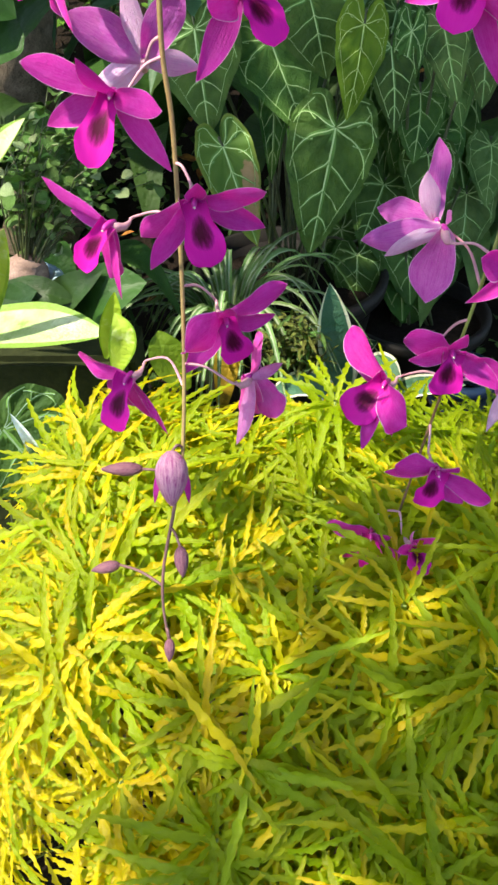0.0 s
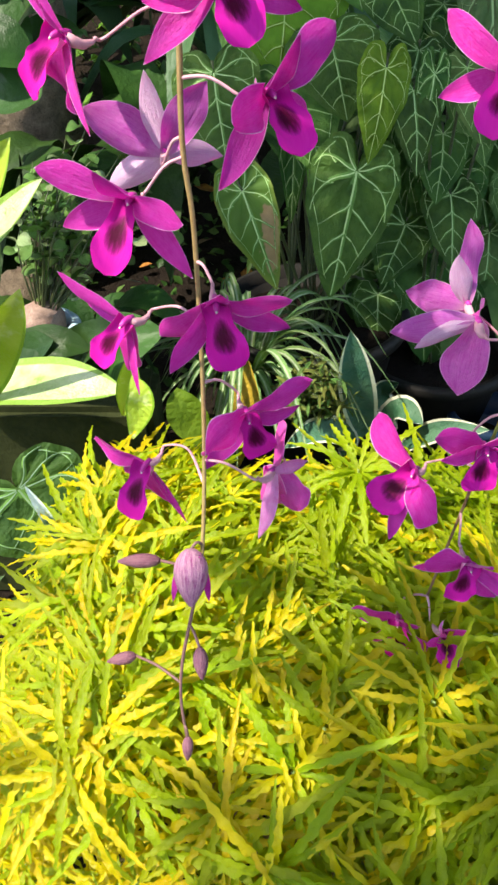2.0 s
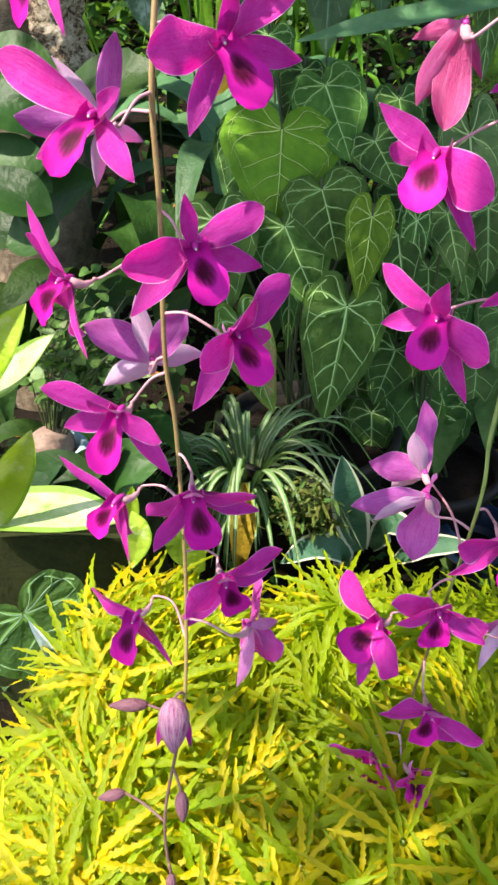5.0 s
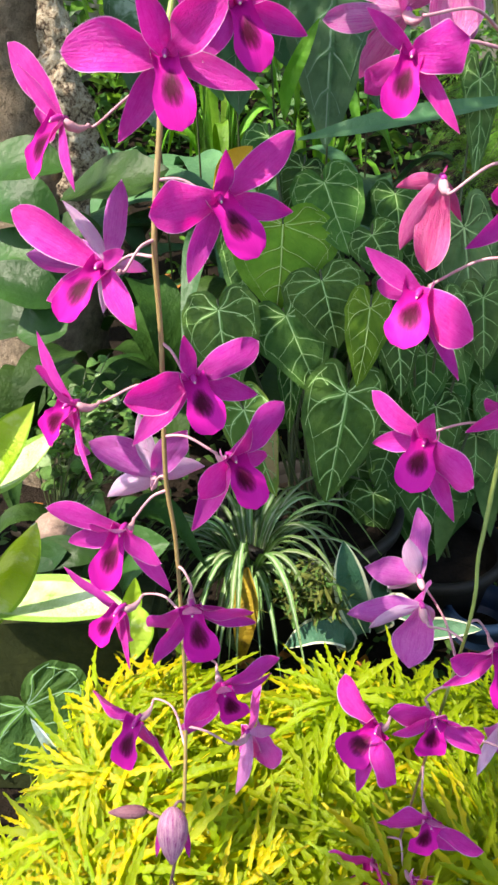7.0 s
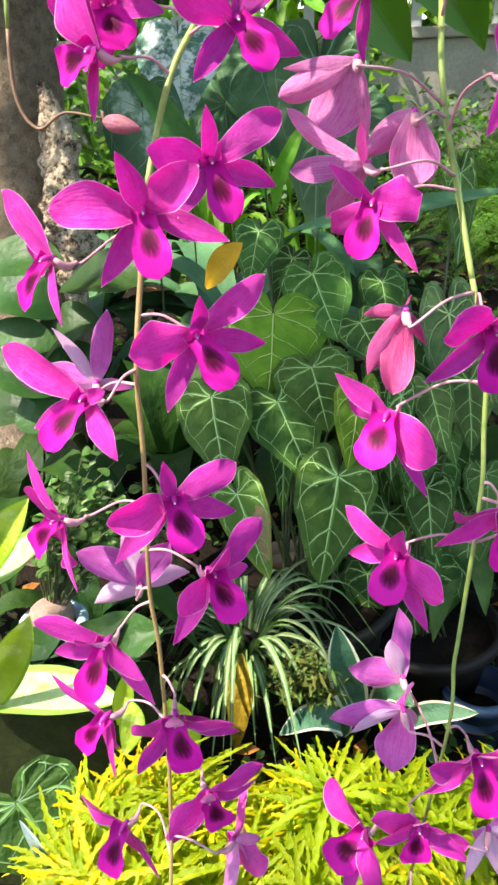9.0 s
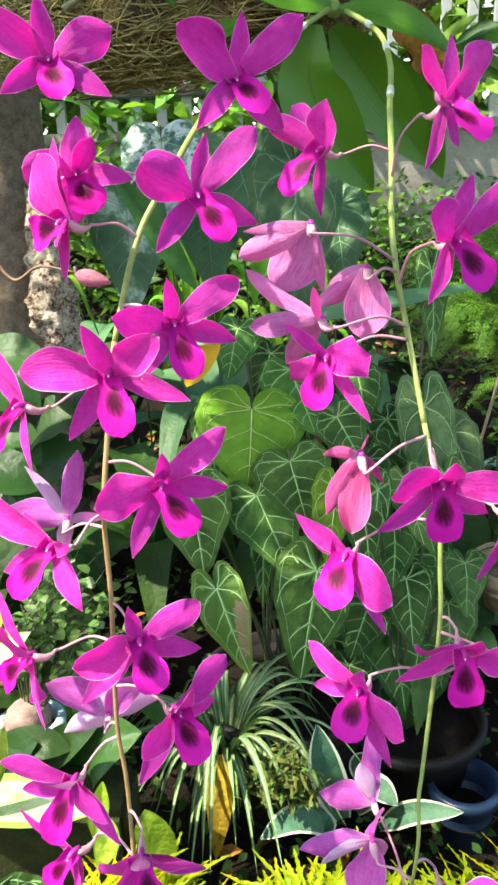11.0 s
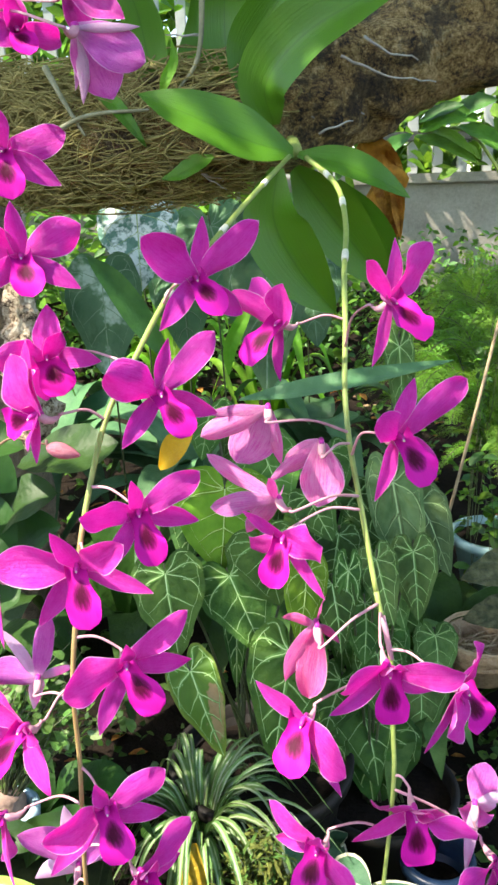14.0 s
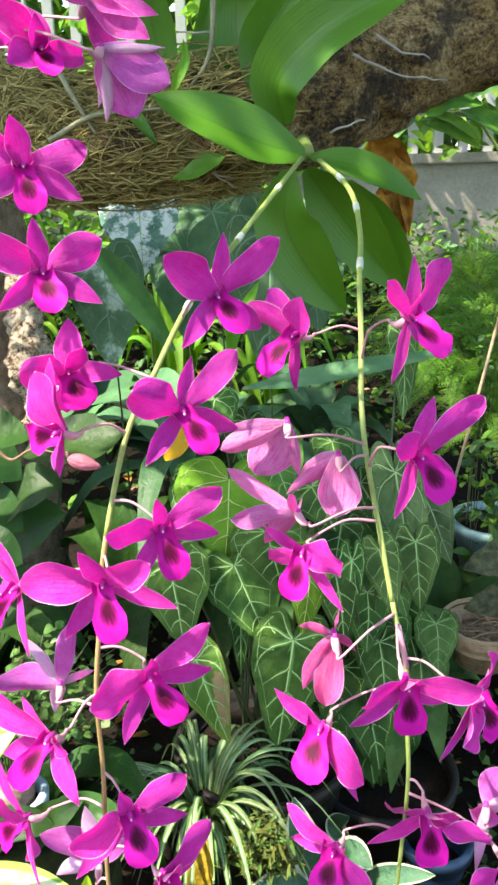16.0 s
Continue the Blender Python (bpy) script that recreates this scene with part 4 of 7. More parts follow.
flower(spray, LINE_A, (-0.098, 0.513, 1.093), (82, -18, -41), [("dorsal", -30, 12, 42.4, 11.3), ("petal", -28, 10, 56.1, 20.0), ("petal", -82, -19, 49.9, 22.5), ("sepal", 154, 16, 49.9, 9.5), ("lip", -132, 14, 41.0, 16.2)])
flower(spray, LINE_A, (-0.061, 0.566, 1.232), (86, 7, 16), [("dorsal", 0, -7, 36.2, 20.2), ("petal", -90, 27, 37.2, 27.9), ("petal", 21, 54, 37.2, 13.9), ("sepal", 178, -27, 37.2, 22.3), ("sepal", 91, 12, 37.4, 15.2), ("lip", 154, 26, 30.6, 24.1)])
flower(spray, LINE_A, (-0.056, 0.509, 1.206), (87, -10, -37), [("dorsal", -2, -3, 47.9, 17.5), ("petal", -54, -12, 41.7, 32.1), ("petal", -13, 6, 42.0, 26.6), ("sepal", -145, -13, 41.7, 8.9), ("sepal", 123, 45, 41.7, 11.3), ("lip", -98, 2, 34.3, 21.0)])
bud(spray, LINE_A, (-0.092, 0.417, 0.612), (-1.000, -0.151, 0.131), 0.030, 0.0052)
bud(spray, LINE_A, (-0.046, 0.351, 0.587), (0.100, -0.732, -0.689), 0.021, 0.0050)
bud(spray, LINE_A, (-0.110, 0.392, 0.532), (-1.000, -0.207, -0.085), 0.022, 0.0048)
bud(spray, LINE_A, (-0.059, 0.339, 0.501), (0.000, -0.732, -0.689), 0.017, 0.0040)
bud(spray, LINE_A, (-0.052, 0.383, 0.635), (0.020, -0.732, -0.689), 0.037, 0.0112, BUD_PALE, "opening pale mauve bud")
b = Build()
blade(b, [(-0.055, 0.388, 0.649), (-0.061, 0.384, 0.633), (-0.065, 0.380, 0.614)], 0.0055, (-0.5, -0.8, 0.5), 0.3, 6, 10, 0.0005, 0.5, 0.4, 0.02, 1.0, 0, 1)
part("bud_sepal", b.mesh("bud_sepal", [PETAL, SEPAL_BACK]), spray, "spreading dark magenta bud sepal")
b = Build()
blade(b, [(-0.047, 0.388, 0.649), (-0.043, 0.384, 0.633), (-0.041, 0.380, 0.614)], 0.0055, (0.5, -0.8, 0.5), 0.3, 6, 10, 0.0005, 0.5, 0.4, 0.02, 1.0, 0, 1)
part("bud_sepal", b.mesh("bud_sepal", [PETAL, SEPAL_BACK]), spray, "spreading dark magenta bud sepal")

spray = thing("orchid_spray", (0.143, 0.872, 1.366), "long hanging spray of magenta and fading pink orchid flowers", "orchid", "orchid sprays")
LINE_B, stem_b = stem(spray, [(0.143, 0.872, 1.366), (0.166, 0.816, 1.339), (0.167, 0.749, 1.306), (0.157, 0.679, 1.270), (0.152, 0.631, 1.233), (0.147, 0.594, 1.198), (0.147, 0.565, 1.163), (0.153, 0.534, 1.115), (0.158, 0.509, 1.075), (0.166, 0.492, 1.032), (0.166, 0.480, 0.986), (0.165, 0.469, 0.947), (0.153, 0.444, 0.860), (0.150, 0.438, 0.840), (0.149, 0.433, 0.792), (0.138, 0.452, 0.645), (0.125, 0.455, 0.529)], 0.0026, 0.0010, [STEM_GREEN, STEM_GREEN, STEM_RED], [0.5, 0.92])
for at, size in ((0.05, 0.012), (0.10, 0.014), (0.17, 0.014)):
    sheath(stem_b, LINE_B, at, size, 0.0032)
sheath(stem_b, LINE_B, 0.55, 0.03, 0.0021, PEDICEL)
flower(spray, LINE_B, (0.171, 0.554, 1.263), (84, 10, 30), [("dorsal", 1, -1, 42.1, 11.5), ("petal", -61, 25, 49.6, 12.4), ("petal", 35, 5, 51.0, 23.6), ("sepal", -153, 16, 49.6, 11.8), ("sepal", 109, -31, 49.6, 12.1), ("lip", 167, 51, 40.8, 24.4)])
flower(spray, LINE_B, (0.103, 0.621, 1.241), (88, -12, -45), [("dorsal", 39, 25, 38.7, 25.5), ("petal", -35, -3, 45.9, 22.3), ("petal", -46, 26, 46.1, 20.5), ("sepal", -163, -4, 45.9, 11.6), ("lip", -140, 35, 43.2, 22.0)])
flower(spray, LINE_B, (0.166, 0.491, 1.190), (86, 8, 21), [("dorsal", 12, 0, 37.5, 14.2), ("petal", -65, 37, 44.2, 20.9), ("petal", 50, 3, 58.0, 20.5), ("sepal", -150, 20, 44.2, 12.3), ("sepal", 116, -11, 44.2, 14.4), ("lip", 149, 27, 36.4, 20.7)])
flower(spray, LINE_B, (0.089, 0.542, 1.197), (87, -2, -180), [("dorsal", 96, 4, 42.9, 9.3), ("petal", 113, -3, 49.3, 16.9), ("petal", 154, 11, 49.0, 33.1), ("sepal", -167, 14, 49.0, 10.2)], "faded")
flower(spray, LINE_B, (0.126, 0.556, 1.167), (87, -1, 177), [("dorsal", 133, 6, 38.2, 19.4), ("petal", 177, -16, 45.5, 30.2), ("petal", -162, 10, 45.3, 15.3), ("sepal", 126, -10, 46.5, 10.1)], "faded")
flower(spray, LINE_B, (0.093, 0.517, 1.142), (93, -9, -154), [("dorsal", 46, -38, 37.5, 7.0), ("petal", 59, 23, 55.4, 11.4), ("petal", 101, 19, 44.6, 14.8), ("sepal", -142, 52, 44.4, 28.5), ("sepal", 172, 42, 44.4, 19.4)], "faded")
flower(spray, LINE_B, (0.096, 0.497, 1.123), (87, -3, -15), [("dorsal", -44, 25, 35.5, 9.1), ("petal", -121, -34, 42.0, 16.1), ("petal", 79, 43, 42.0, 25.4), ("sepal", 146, 10, 47.3, 9.7), ("lip", -165, 24, 34.7, 19.1)])
flower(spray, LINE_B, (0.116, 0.492, 1.061), (89, -3, -177), [("dorsal", 120, 52, 36.7, 10.0), ("sepal", 152, -9, 43.7, 15.3), ("petal", 175, -12, 50.7, 20.7), ("sepal", -144, 33, 43.5, 7.3), ("petal", -99, 73, 43.5, 8.3)], "salmon")
flower(spray, LINE_B, (0.152, 0.430, 1.069), (102, 2, 2), [("dorsal", -3, 42, 37.5, 15.6), ("petal", -67, 41, 44.4, 25.8), ("petal", 81, 18, 44.4, 19.1), ("sepal", -129, 13, 45.1, 13.7), ("sepal", 131, -10, 44.4, 13.7), ("lip", 175, 24, 36.7, 19.9)])
flower(spray, LINE_B, (0.106, 0.472, 1.003), (91, -7, -27), [("dorsal", -48, 5, 41.0, 14.2), ("petal", -101, -37, 48.4, 15.1), ("petal", 114, 34, 48.4, 27.2), ("sepal", 155, 9, 55.0, 10.2), ("lip", -178, 54, 39.8, 24.6)])
flower(spray, LINE_B, (0.202, 0.453, 1.037), (92, 12, 31), [("dorsal", 77, -28, 33.1, 12.8), ("petal", -117, 33, 39.2, 27.6), ("petal", 60, -21, 39.2, 20.3), ("sepal", -150, 4, 46.2, 10.8), ("lip", 148, 26, 32.4, 20.6)])
flower(spray, LINE_B, (0.175, 0.448, 0.948), (101, 2, 0), [("dorsal", 2, 38, 39.3, 13.0), ("petal", -149, -35, 46.5, 23.2), ("sepal", -119, 8, 46.7, 15.4), ("petal", 60, 39, 46.5, 25.1), ("sepal", 137, -22, 46.5, 17.0), ("lip", 176, 25, 39.3, 22.0)])
flower(spray, LINE_B, (0.224, 0.477, 0.926), (91, 5, 161), [("dorsal", -68, -4, 29.6, 13.9), ("petal", 174, 21, 35.1, 25.3), ("petal", -13, -1, 35.1, 21.8), ("sepal", 171, -15, 52.0, 8.4), ("sepal", -167, 40, 35.1, 19.5)], "pale")
flower(spray, LINE_B, (0.113, 0.450, 0.919), (83, -11, -24), [("dorsal", 27, 41, 37.0, 12.2), ("petal", -44, 3, 44.1, 13.7), ("petal", 121, 32, 43.9, 22.3), ("sepal", -102, -20, 43.9, 14.1), ("sepal", 165, 3, 53.6, 12.1), ("lip", -169, 45, 36.1, 22.8)])
flower(spray, LINE_B, (0.236, 0.460, 0.891), (107, -13, 21), USUAL)
flower(spray, LINE_B, (0.134, 0.529, 0.750), (105, -4, -172), [("dorsal", 20, -8, 37.7, 15.1), ("petal", 3, 6, 56.9, 19.7), ("petal", 78, 3, 44.9, 23.5), ("sepal", 151, 50, 44.6, 19.9), ("sepal", -61, 68, 44.6, 7.3)], "pale")
flower(spray, LINE_B, (0.125, 0.469, 0.773), (99, -3, -175), [("dorsal", 116, 1, 40.9, 12.6), ("petal", 100, 6, 53.1, 20.2), ("petal", 172, -8, 48.2, 29.7), ("sepal", -154, 36, 48.2, 14.5), ("sepal", -109, 64, 48.2, 17.7)], "pale")
flower(spray, LINE_B, (0.168, 0.425, 0.775), (88, 4, 8), [("dorsal", 3, 47, 37.5, 12.8), ("petal", -77, 22, 44.5, 23.8), ("petal", 64, 33, 44.5, 20.5), ("sepal", -127, 4, 44.7, 12.9), ("sepal", 127, -3, 44.5, 13.9), ("lip", 174, 31, 41.4, 21.5)])
flower(spray, LINE_B, (0.101, 0.462, 0.656), (76, -19, -29), [("dorsal", -65, -18, 41.7, 16.2), ("petal", -23, 7, 49.7, 23.2), ("petal", 125, 46, 49.4, 32.6), ("sepal", -160, 23, 52.7, 14.5), ("sepal", -172, -15, 49.4, 12.1), ("lip", -128, 29, 40.6, 28.5)])
flower(spray, LINE_B, (0.132, 0.427, 0.708), (84, 3, 4), [("dorsal", -1, 44, 33.2, 11.5), ("petal", -68, 14, 39.4, 19.4), ("petal", 111, 9, 39.6, 18.0), ("sepal", -83, 30, 39.4, 14.2), ("sepal", 124, 15, 43.0, 15.8), ("lip", -176, 8, 32.4, 22.3)])
flower(spray, LINE_B, (0.135, 0.414, 0.615), (88, 3, 4), [("dorsal", 13, 47, 32.9, 12.6), ("petal", -69, 16, 39.0, 20.2), ("petal", 119, 15, 48.3, 16.9), ("sepal", -91, 3, 39.1, 12.1), ("sepal", 141, 8, 39.0, 16.7), ("lip", -165, 15, 32.0, 22.1)])
flower(spray, LINE_B, (0.101, 0.440, 0.518), (85, -7, -10), [("dorsal", 46, 42, 32.9, 12.7), ("petal", -67, 9, 39.2, 17.1), ("petal", 76, 49, 39.0, 23.6), ("sepal", -140, -2, 39.0, 12.4), ("lip", 176, 24, 35.7, 21.6)])
flower(spray, LINE_B, (0.194, 0.460, 0.662), (103, 10, 160), [("petal", 171, 23, 38.6, 25.3), ("petal", -65, -13, 38.6, 18.8), ("dorsal", -92, -19, 32.6, 13.4), ("sepal", 155, -16, 45.0, 10.8), ("sepal", -171, -1, 38.8, 11.5)], "pale")
flower(spray, LINE_B, (0.131, 0.419, 0.529), (73, 9, 12), [("dorsal", 24, 51, 29.6, 13.9), ("petal", -69, 40, 35.1, 11.8), ("petal", 118, -29, 35.1, 16.9), ("lip", -151, 57, 28.9, 24.9)])

spray = thing("orchid_spray", (-0.064, 0.750, 1.554), "thin spray of magenta orchid flowers ending in a bud", "orchid", "orchid sprays")
LINE_C, stem_c = stem(spray, [(-0.064, 0.750, 1.554), (-0.083, 0.660, 1.497), (-0.092, 0.600, 1.447), (-0.105, 0.595, 1.383), (-0.117, 0.590, 1.318), (-0.124, 0.585, 1.245), (-0.126, 0.580, 1.187), (-0.113, 0.575, 1.165), (-0.093, 0.570, 1.174), (-0.068, 0.565, 1.170)], 0.0026, 0.0007, [STEM_GREEN, STEM_RED], [0.6])
flower(spray, LINE_C, (-0.081, 0.589, 1.366), (85, 7, 15), [("dorsal", -17, 34, 36.2, 16.7), ("petal", -65, -1, 42.9, 23.3), ("petal", 69, 6, 43.9, 21.2), ("sepal", -129, 25, 42.9, 16.3), ("sepal", 115, 4, 42.9, 16.5), ("lip", 167, 22, 35.4, 20.8)])
flower(spray, LINE_C, (-0.072, 0.572, 1.299), (86, 7, 16), [("dorsal", -12, 17, 37.2, 13.6), ("petal", -60, 17, 44.0, 23.1), ("petal", 58, 2, 45.7, 25.3), ("sepal", -132, 30, 44.0, 15.1), ("sepal", 115, 15, 44.3, 15.2), ("lip", 164, 42, 36.2, 21.6)])
flower(spray, LINE_C, (-0.015, 0.536, 1.428), (88, 3, 167), [("dorsal", -95, 6, 37.4, 5.6), ("petal", -166, 26, 43.3, 29.7), ("petal", -120, 7, 43.5, 24.9), ("sepal", 166, 23, 43.3, 9.9), ("sepal", 149, 38, 43.3, 7.1)], "pale")
flower(spray, LINE_C, (-0.024, 0.546, 1.455), (79, 8, 18), [("dorsal", 97, 14, 42.8, 14.9), ("petal", 118, 14, 42.6, 16.9), ("petal", 138, -40, 42.4, 15.1), ("sepal", -102, 43, 42.4, 13.8), ("sepal", -130, 55, 42.4, 12.3)], "pale")
flower(spray, LINE_C, (-0.054, 0.553, 1.430), (85, 10, 23), [("dorsal", -31, 59, 29.6, 11.8), ("petal", -61, 17, 35.1, 20.1), ("petal", 76, -31, 35.1, 16.5), ("sepal", -126, 41, 35.1, 19.5), ("lip", 162, 50, 28.9, 16.1)])
flower(spray, LINE_C, (-0.077, 0.563, 1.458), (83, 4, 5), [("dorsal", -1, 31, 29.6, 12.2), ("petal", 125, -6, 35.1, 18.9), ("petal", -68, 27, 35.1, 20.5), ("sepal", -139, 36, 35.1, 13.8), ("sepal", 159, 7, 37.8, 13.4), ("lip", 174, 19, 28.9, 18.2)])
bud(spray, LINE_C, (-0.055, 0.560, 1.166), (0.991, -0.191, -0.232), 0.025, 0.0058, BUD_DUSTY, "plump dusty pink bud")


# ---- heart-leaved plants ----
OUTLINE = [(0, 1.0), (6, 0.905), (14, 0.77), (26, 0.635), (42, 0.535), (58, 0.475), (75, 0.435), (90, 0.41), (110, 0.39), (130, 0.365), (148, 0.32), (160, 0.25), (170, 0.15), (176, 0.08), (180, 0.03)]


def reach(deg):
    a = abs(deg)
    for (x0, r0), (x1, r1) in zip(OUTLINE, OUTLINE[1:]):
        if a <= x1:
            f = (a - x0) / (x1 - x0)
            return r0 + (r1 - r0) * f
    return OUTLINE[-1][1]


def heart_leaf(plant, base, tip, width, facing, mat=VELVET, seed=0, vein=VEIN, bend=0.18, cup=0.22, foot=None, patch=False, label="", bold=1.0):
    """A hanging heart-shaped leaf with raised pale veins, from the stalk's joint at base to the tip."""
    rnd = random.Random(seed)
    base, tip = Vector(base), Vector(tip)
    ax = tip - base
    L = ax.length
    ax.normalize()
    nz = Vector(facing)
    nz = (nz - ax * nz.dot(ax)).normalized()
    sx = ax.cross(nz)
    wide = width / (2 * 0.42 * L)
    ph = [rnd.uniform(0, 6) for _ in range(4)]
    twist = rnd.uniform(-0.12, 0.12)

    def place(deg, f, up=0.0):
        r = reach(deg) * f * (1 + 0.02 * math.sin(deg * 0.14 + ph[0]) * f)
        x, y = math.sin(radians(deg)) * r * wide, math.cos(radians(deg)) * r
        z = -bend * max(y, 0) ** 2 * 0.9 - cup * x * x * 0.9 + 0.05 * abs(x) + 0.02 * math.sin(7 * y + 5 * abs(x) + ph[1]) + twist * x * y
        z += 0.026 * math.sin(radians(deg) * 12) * f * (1 - 0.3 * f)
        return base + sx * (x * L) + ax * (y * L) + nz * (z * L + up)

    n, m = 48, 7
    b = Build()
    b.v.append(place(0, 0))
    b.uv.append((0.5, 0))
    for k in range(n + 1):
        deg = -180 + 360 * k / n
        for j in range(1, m + 1):
            b.v.append(place(deg, j / m))
            b.uv.append((k / n, j / m))
    for k in range(n):
        q = 1 + k * m
        b.f.append([0, q, q + m])
        b.i.append(0)
        for j in range(m - 1):
            b.f.append([q + j, q + j + 1, q + m + j + 1, q + m + j])
            b.i.append(0)
    # the underside, a millimetre behind
    count = len(b.v)
    top = len(b.f)
    for p in list(b.v):
        b.v.append(p - nz * 0.0010)
    b.uv += b.uv[:count]
    for f, i in list(zip(b.f[:top], b.i[:top])):
        b.f.append([v + count for v in f][::-1])
        b.i.append(i)
    leaf = part("leaf", b.mesh("leaf", [PATCHED if patch else mat]), plant, label)

    # veins: midrib, side veins off it, and veins fanning from the joint
    lines = [([(0, 0), (0, 0.3), (0, 0.6), (0, 0.97)], 0.026)]
    for s in (-1, 1):
        lines.append(([(s * 58, 0.04), (s * 68, 0.4), (s * 60, 0.75), (s * 46, 0.93)], 0.019))
        lines.append(([(s * 95, 0.04), (s * 108, 0.45), (s * 104, 0.8), (s * 88, 0.94)], 0.018))
        lines.append(([(s * 125, 0.04), (s * 140, 0.5), (s * 144, 0.8), (s * 128, 0.93)], 0.016))
        for y0, a1, f1 in ((0.24, 30, 0.84), (0.47, 16, 0.89), (0.68, 8, 0.93)):
            lines.append(([(s * 0.3, y0), (s * a1 * 0.62, y0 + (f1 - y0) * 0.42), (s * a1, f1)], 0.015))
        for a0, f0, a1, f1 in ((60, 0.46, 76, 0.88), (100, 0.5, 118, 0.88)):
            lines.append(([(s * a0, f0), (s * (a0 + a1) / 2, (f0 + f1) / 2 + 0.02), (s * a1, f1)], 0.010))
        lines.append(([(s * 128, 0.84), (s * 104, 0.85), (s * 80, 0.86), (s * 56, 0.85), (s * 30, 0.85), (s * 17, 0.87), (s * 6, 0.92)], 0.008))
    b = Build()
    for pts, w, rise, drop, slot in [(p, q * 2.7 * bold, 0.0001, -0.0022, 1) for p, q in lines] + [(p, q * 1.3 * bold, 0.0007, -0.0012, 0) for p, q in lines]:
        last = 9 if len(pts) < 5 else 28
        pl = curve([(a, f, 0) for a, f in pts], last)
        at = len(b.v)
        P = [place(p.x, p.y, rise) for p in pl]
        for k, p in enumerate(P):
            t = (P[min(k + 1, last)] - P[max(k - 1, 0)])
            t = t.normalized() if t.length > 1e-9 else ax
            s = t.cross(nz).normalized()
            h = w * L * 0.5 * (1 - 0.6 * k / last)
            for q, up in ((-1, drop if slot == 0 else -0.0004), (0, 0.0005), (1, drop if slot == 0 else -0.0004)):
                b.v.append(p + s * (q * h) + nz * up)
                b.uv.append((0.5 + q / 2, k / last))
        for k in range(last):
            for q in range(2):
                i = at + k * 3 + q
                b.f.append([i, i + 1, i + 4, i + 3])
                b.i.append(slot)
    part("vein_network", b.mesh("vein_network", [vein, VEIN_HALO if mat in (VELVET, VELVET_MID, VELVET_GREY) else mat]), leaf)
    if foot is not None:
        foot = Vector(foot)
        b = Build()
        b.tube(curve([foot, foot.lerp(base, 0.55) + Vector((0, 0.02, 0.05)), base - nz * 0.012 - ax * 0.012, base - nz * 0.0015], 14), [0.0032 - 0.0001 * j for j in range(15)], 7)
        part("leaf_stalk", b.mesh("leaf_stalk", [PETIOLE]), leaf)
    return leaf


plant = thing("anthurium", (0.077, 1.300, 0.265), "velvety dark green heart-leaved anthurium with pale veins in a black pot", "plant", "heart-leaved plants")
heart_leaf(plant, (0.132, 1.220, 0.576), (0.099, 1.140, 0.403), 0.140, (0.05, -0.80, 0.53), VELVET_MID, 200, foot=(0.101, 1.327, 0.255))
heart_leaf(plant, (0.031, 1.310, 0.677), (0.089, 1.220, 0.575), 0.136, (0.11, -0.80, 0.58), VELVET_MID, 201, foot=(0.039, 1.298, 0.255))
heart_leaf(plant, (0.027, 1.400, 0.811), (0.019, 1.310, 0.682), 0.203, (0.20, -0.80, 0.50), VELVET_YOUNG, 202, foot=(0.109, 1.277, 0.255), vein=VEIN_YOUNG)
heart_leaf(plant, (0.092, 1.340, 0.730), (0.119, 1.270, 0.640), 0.144, (-0.01, -0.80, 0.39), VELVET_MID, 203, foot=(0.081, 1.304, 0.255))
heart_leaf(plant, (-0.081, 1.290, 0.697), (-0.066, 1.210, 0.576), 0.139, (-0.21, -0.80, 0.38), VELVET_MID, 204, foot=(0.059, 1.325, 0.255))
heart_leaf(plant, (0.167, 1.250, 0.714), (0.150, 1.190, 0.602), 0.079, (0.12, -0.80, 0.36), VELVET_YOUNG, 205, foot=(0.101, 1.278, 0.255), cup=0.7, vein=VEIN_YOUNG)
heart_leaf(plant, (0.099, 1.467, 0.864), (0.142, 1.380, 0.769), 0.130, (0.05, -0.80, 0.36), VELVET_MID, 206, foot=(0.037, 1.322, 0.255))
heart_leaf(plant, (0.180, 1.400, 0.791), (0.216, 1.330, 0.734), 0.095, (-0.13, -0.80, 0.38), VELVET, 207, foot=(0.116, 1.322, 0.255))
heart_leaf(plant, (-0.040, 1.200, 0.556), (0.012, 1.130, 0.428), 0.090, (-0.09, -0.80, 0.59), VELVET_MID, 208, foot=(0.080, 1.311, 0.255), patch=True)
heart_leaf(plant, (0.003, 1.500, 0.938), (-0.019, 1.430, 0.864), 0.096, (-0.13, -0.80, 0.58), VELVET, 209, foot=(0.092, 1.328, 0.255))
heart_leaf(plant, (0.211, 1.260, 0.681), (0.223, 1.200, 0.577), 0.079, (0.17, -0.80, 0.40), VELVET, 210, foot=(0.066, 1.280, 0.255), bend=0.1)
heart_leaf(plant, (0.198, 1.310, 0.317), (0.199, 1.260, 0.217), 0.098, (-0.16, -0.80, 0.34), VELVET, 211, foot=(0.061, 1.306, 0.255))
heart_leaf(plant, (0.316, 1.340, 0.307), (0.299, 1.280, 0.179), 0.161, (-0.22, -0.80, 0.51), VELVET, 212, foot=(0.064, 1.289, 0.255))
heart_leaf(plant, (0.233, 1.320, 0.445), (0.198, 1.260, 0.365), 0.116, (0.14, -0.80, 0.45), VELVET, 213, foot=(0.062, 1.299, 0.255))
heart_leaf(plant, (0.244, 1.450, 0.687), (0.223, 1.380, 0.611), 0.106, (0.09, -0.80, 0.34), VELVET, 214, foot=(0.115, 1.271, 0.255))
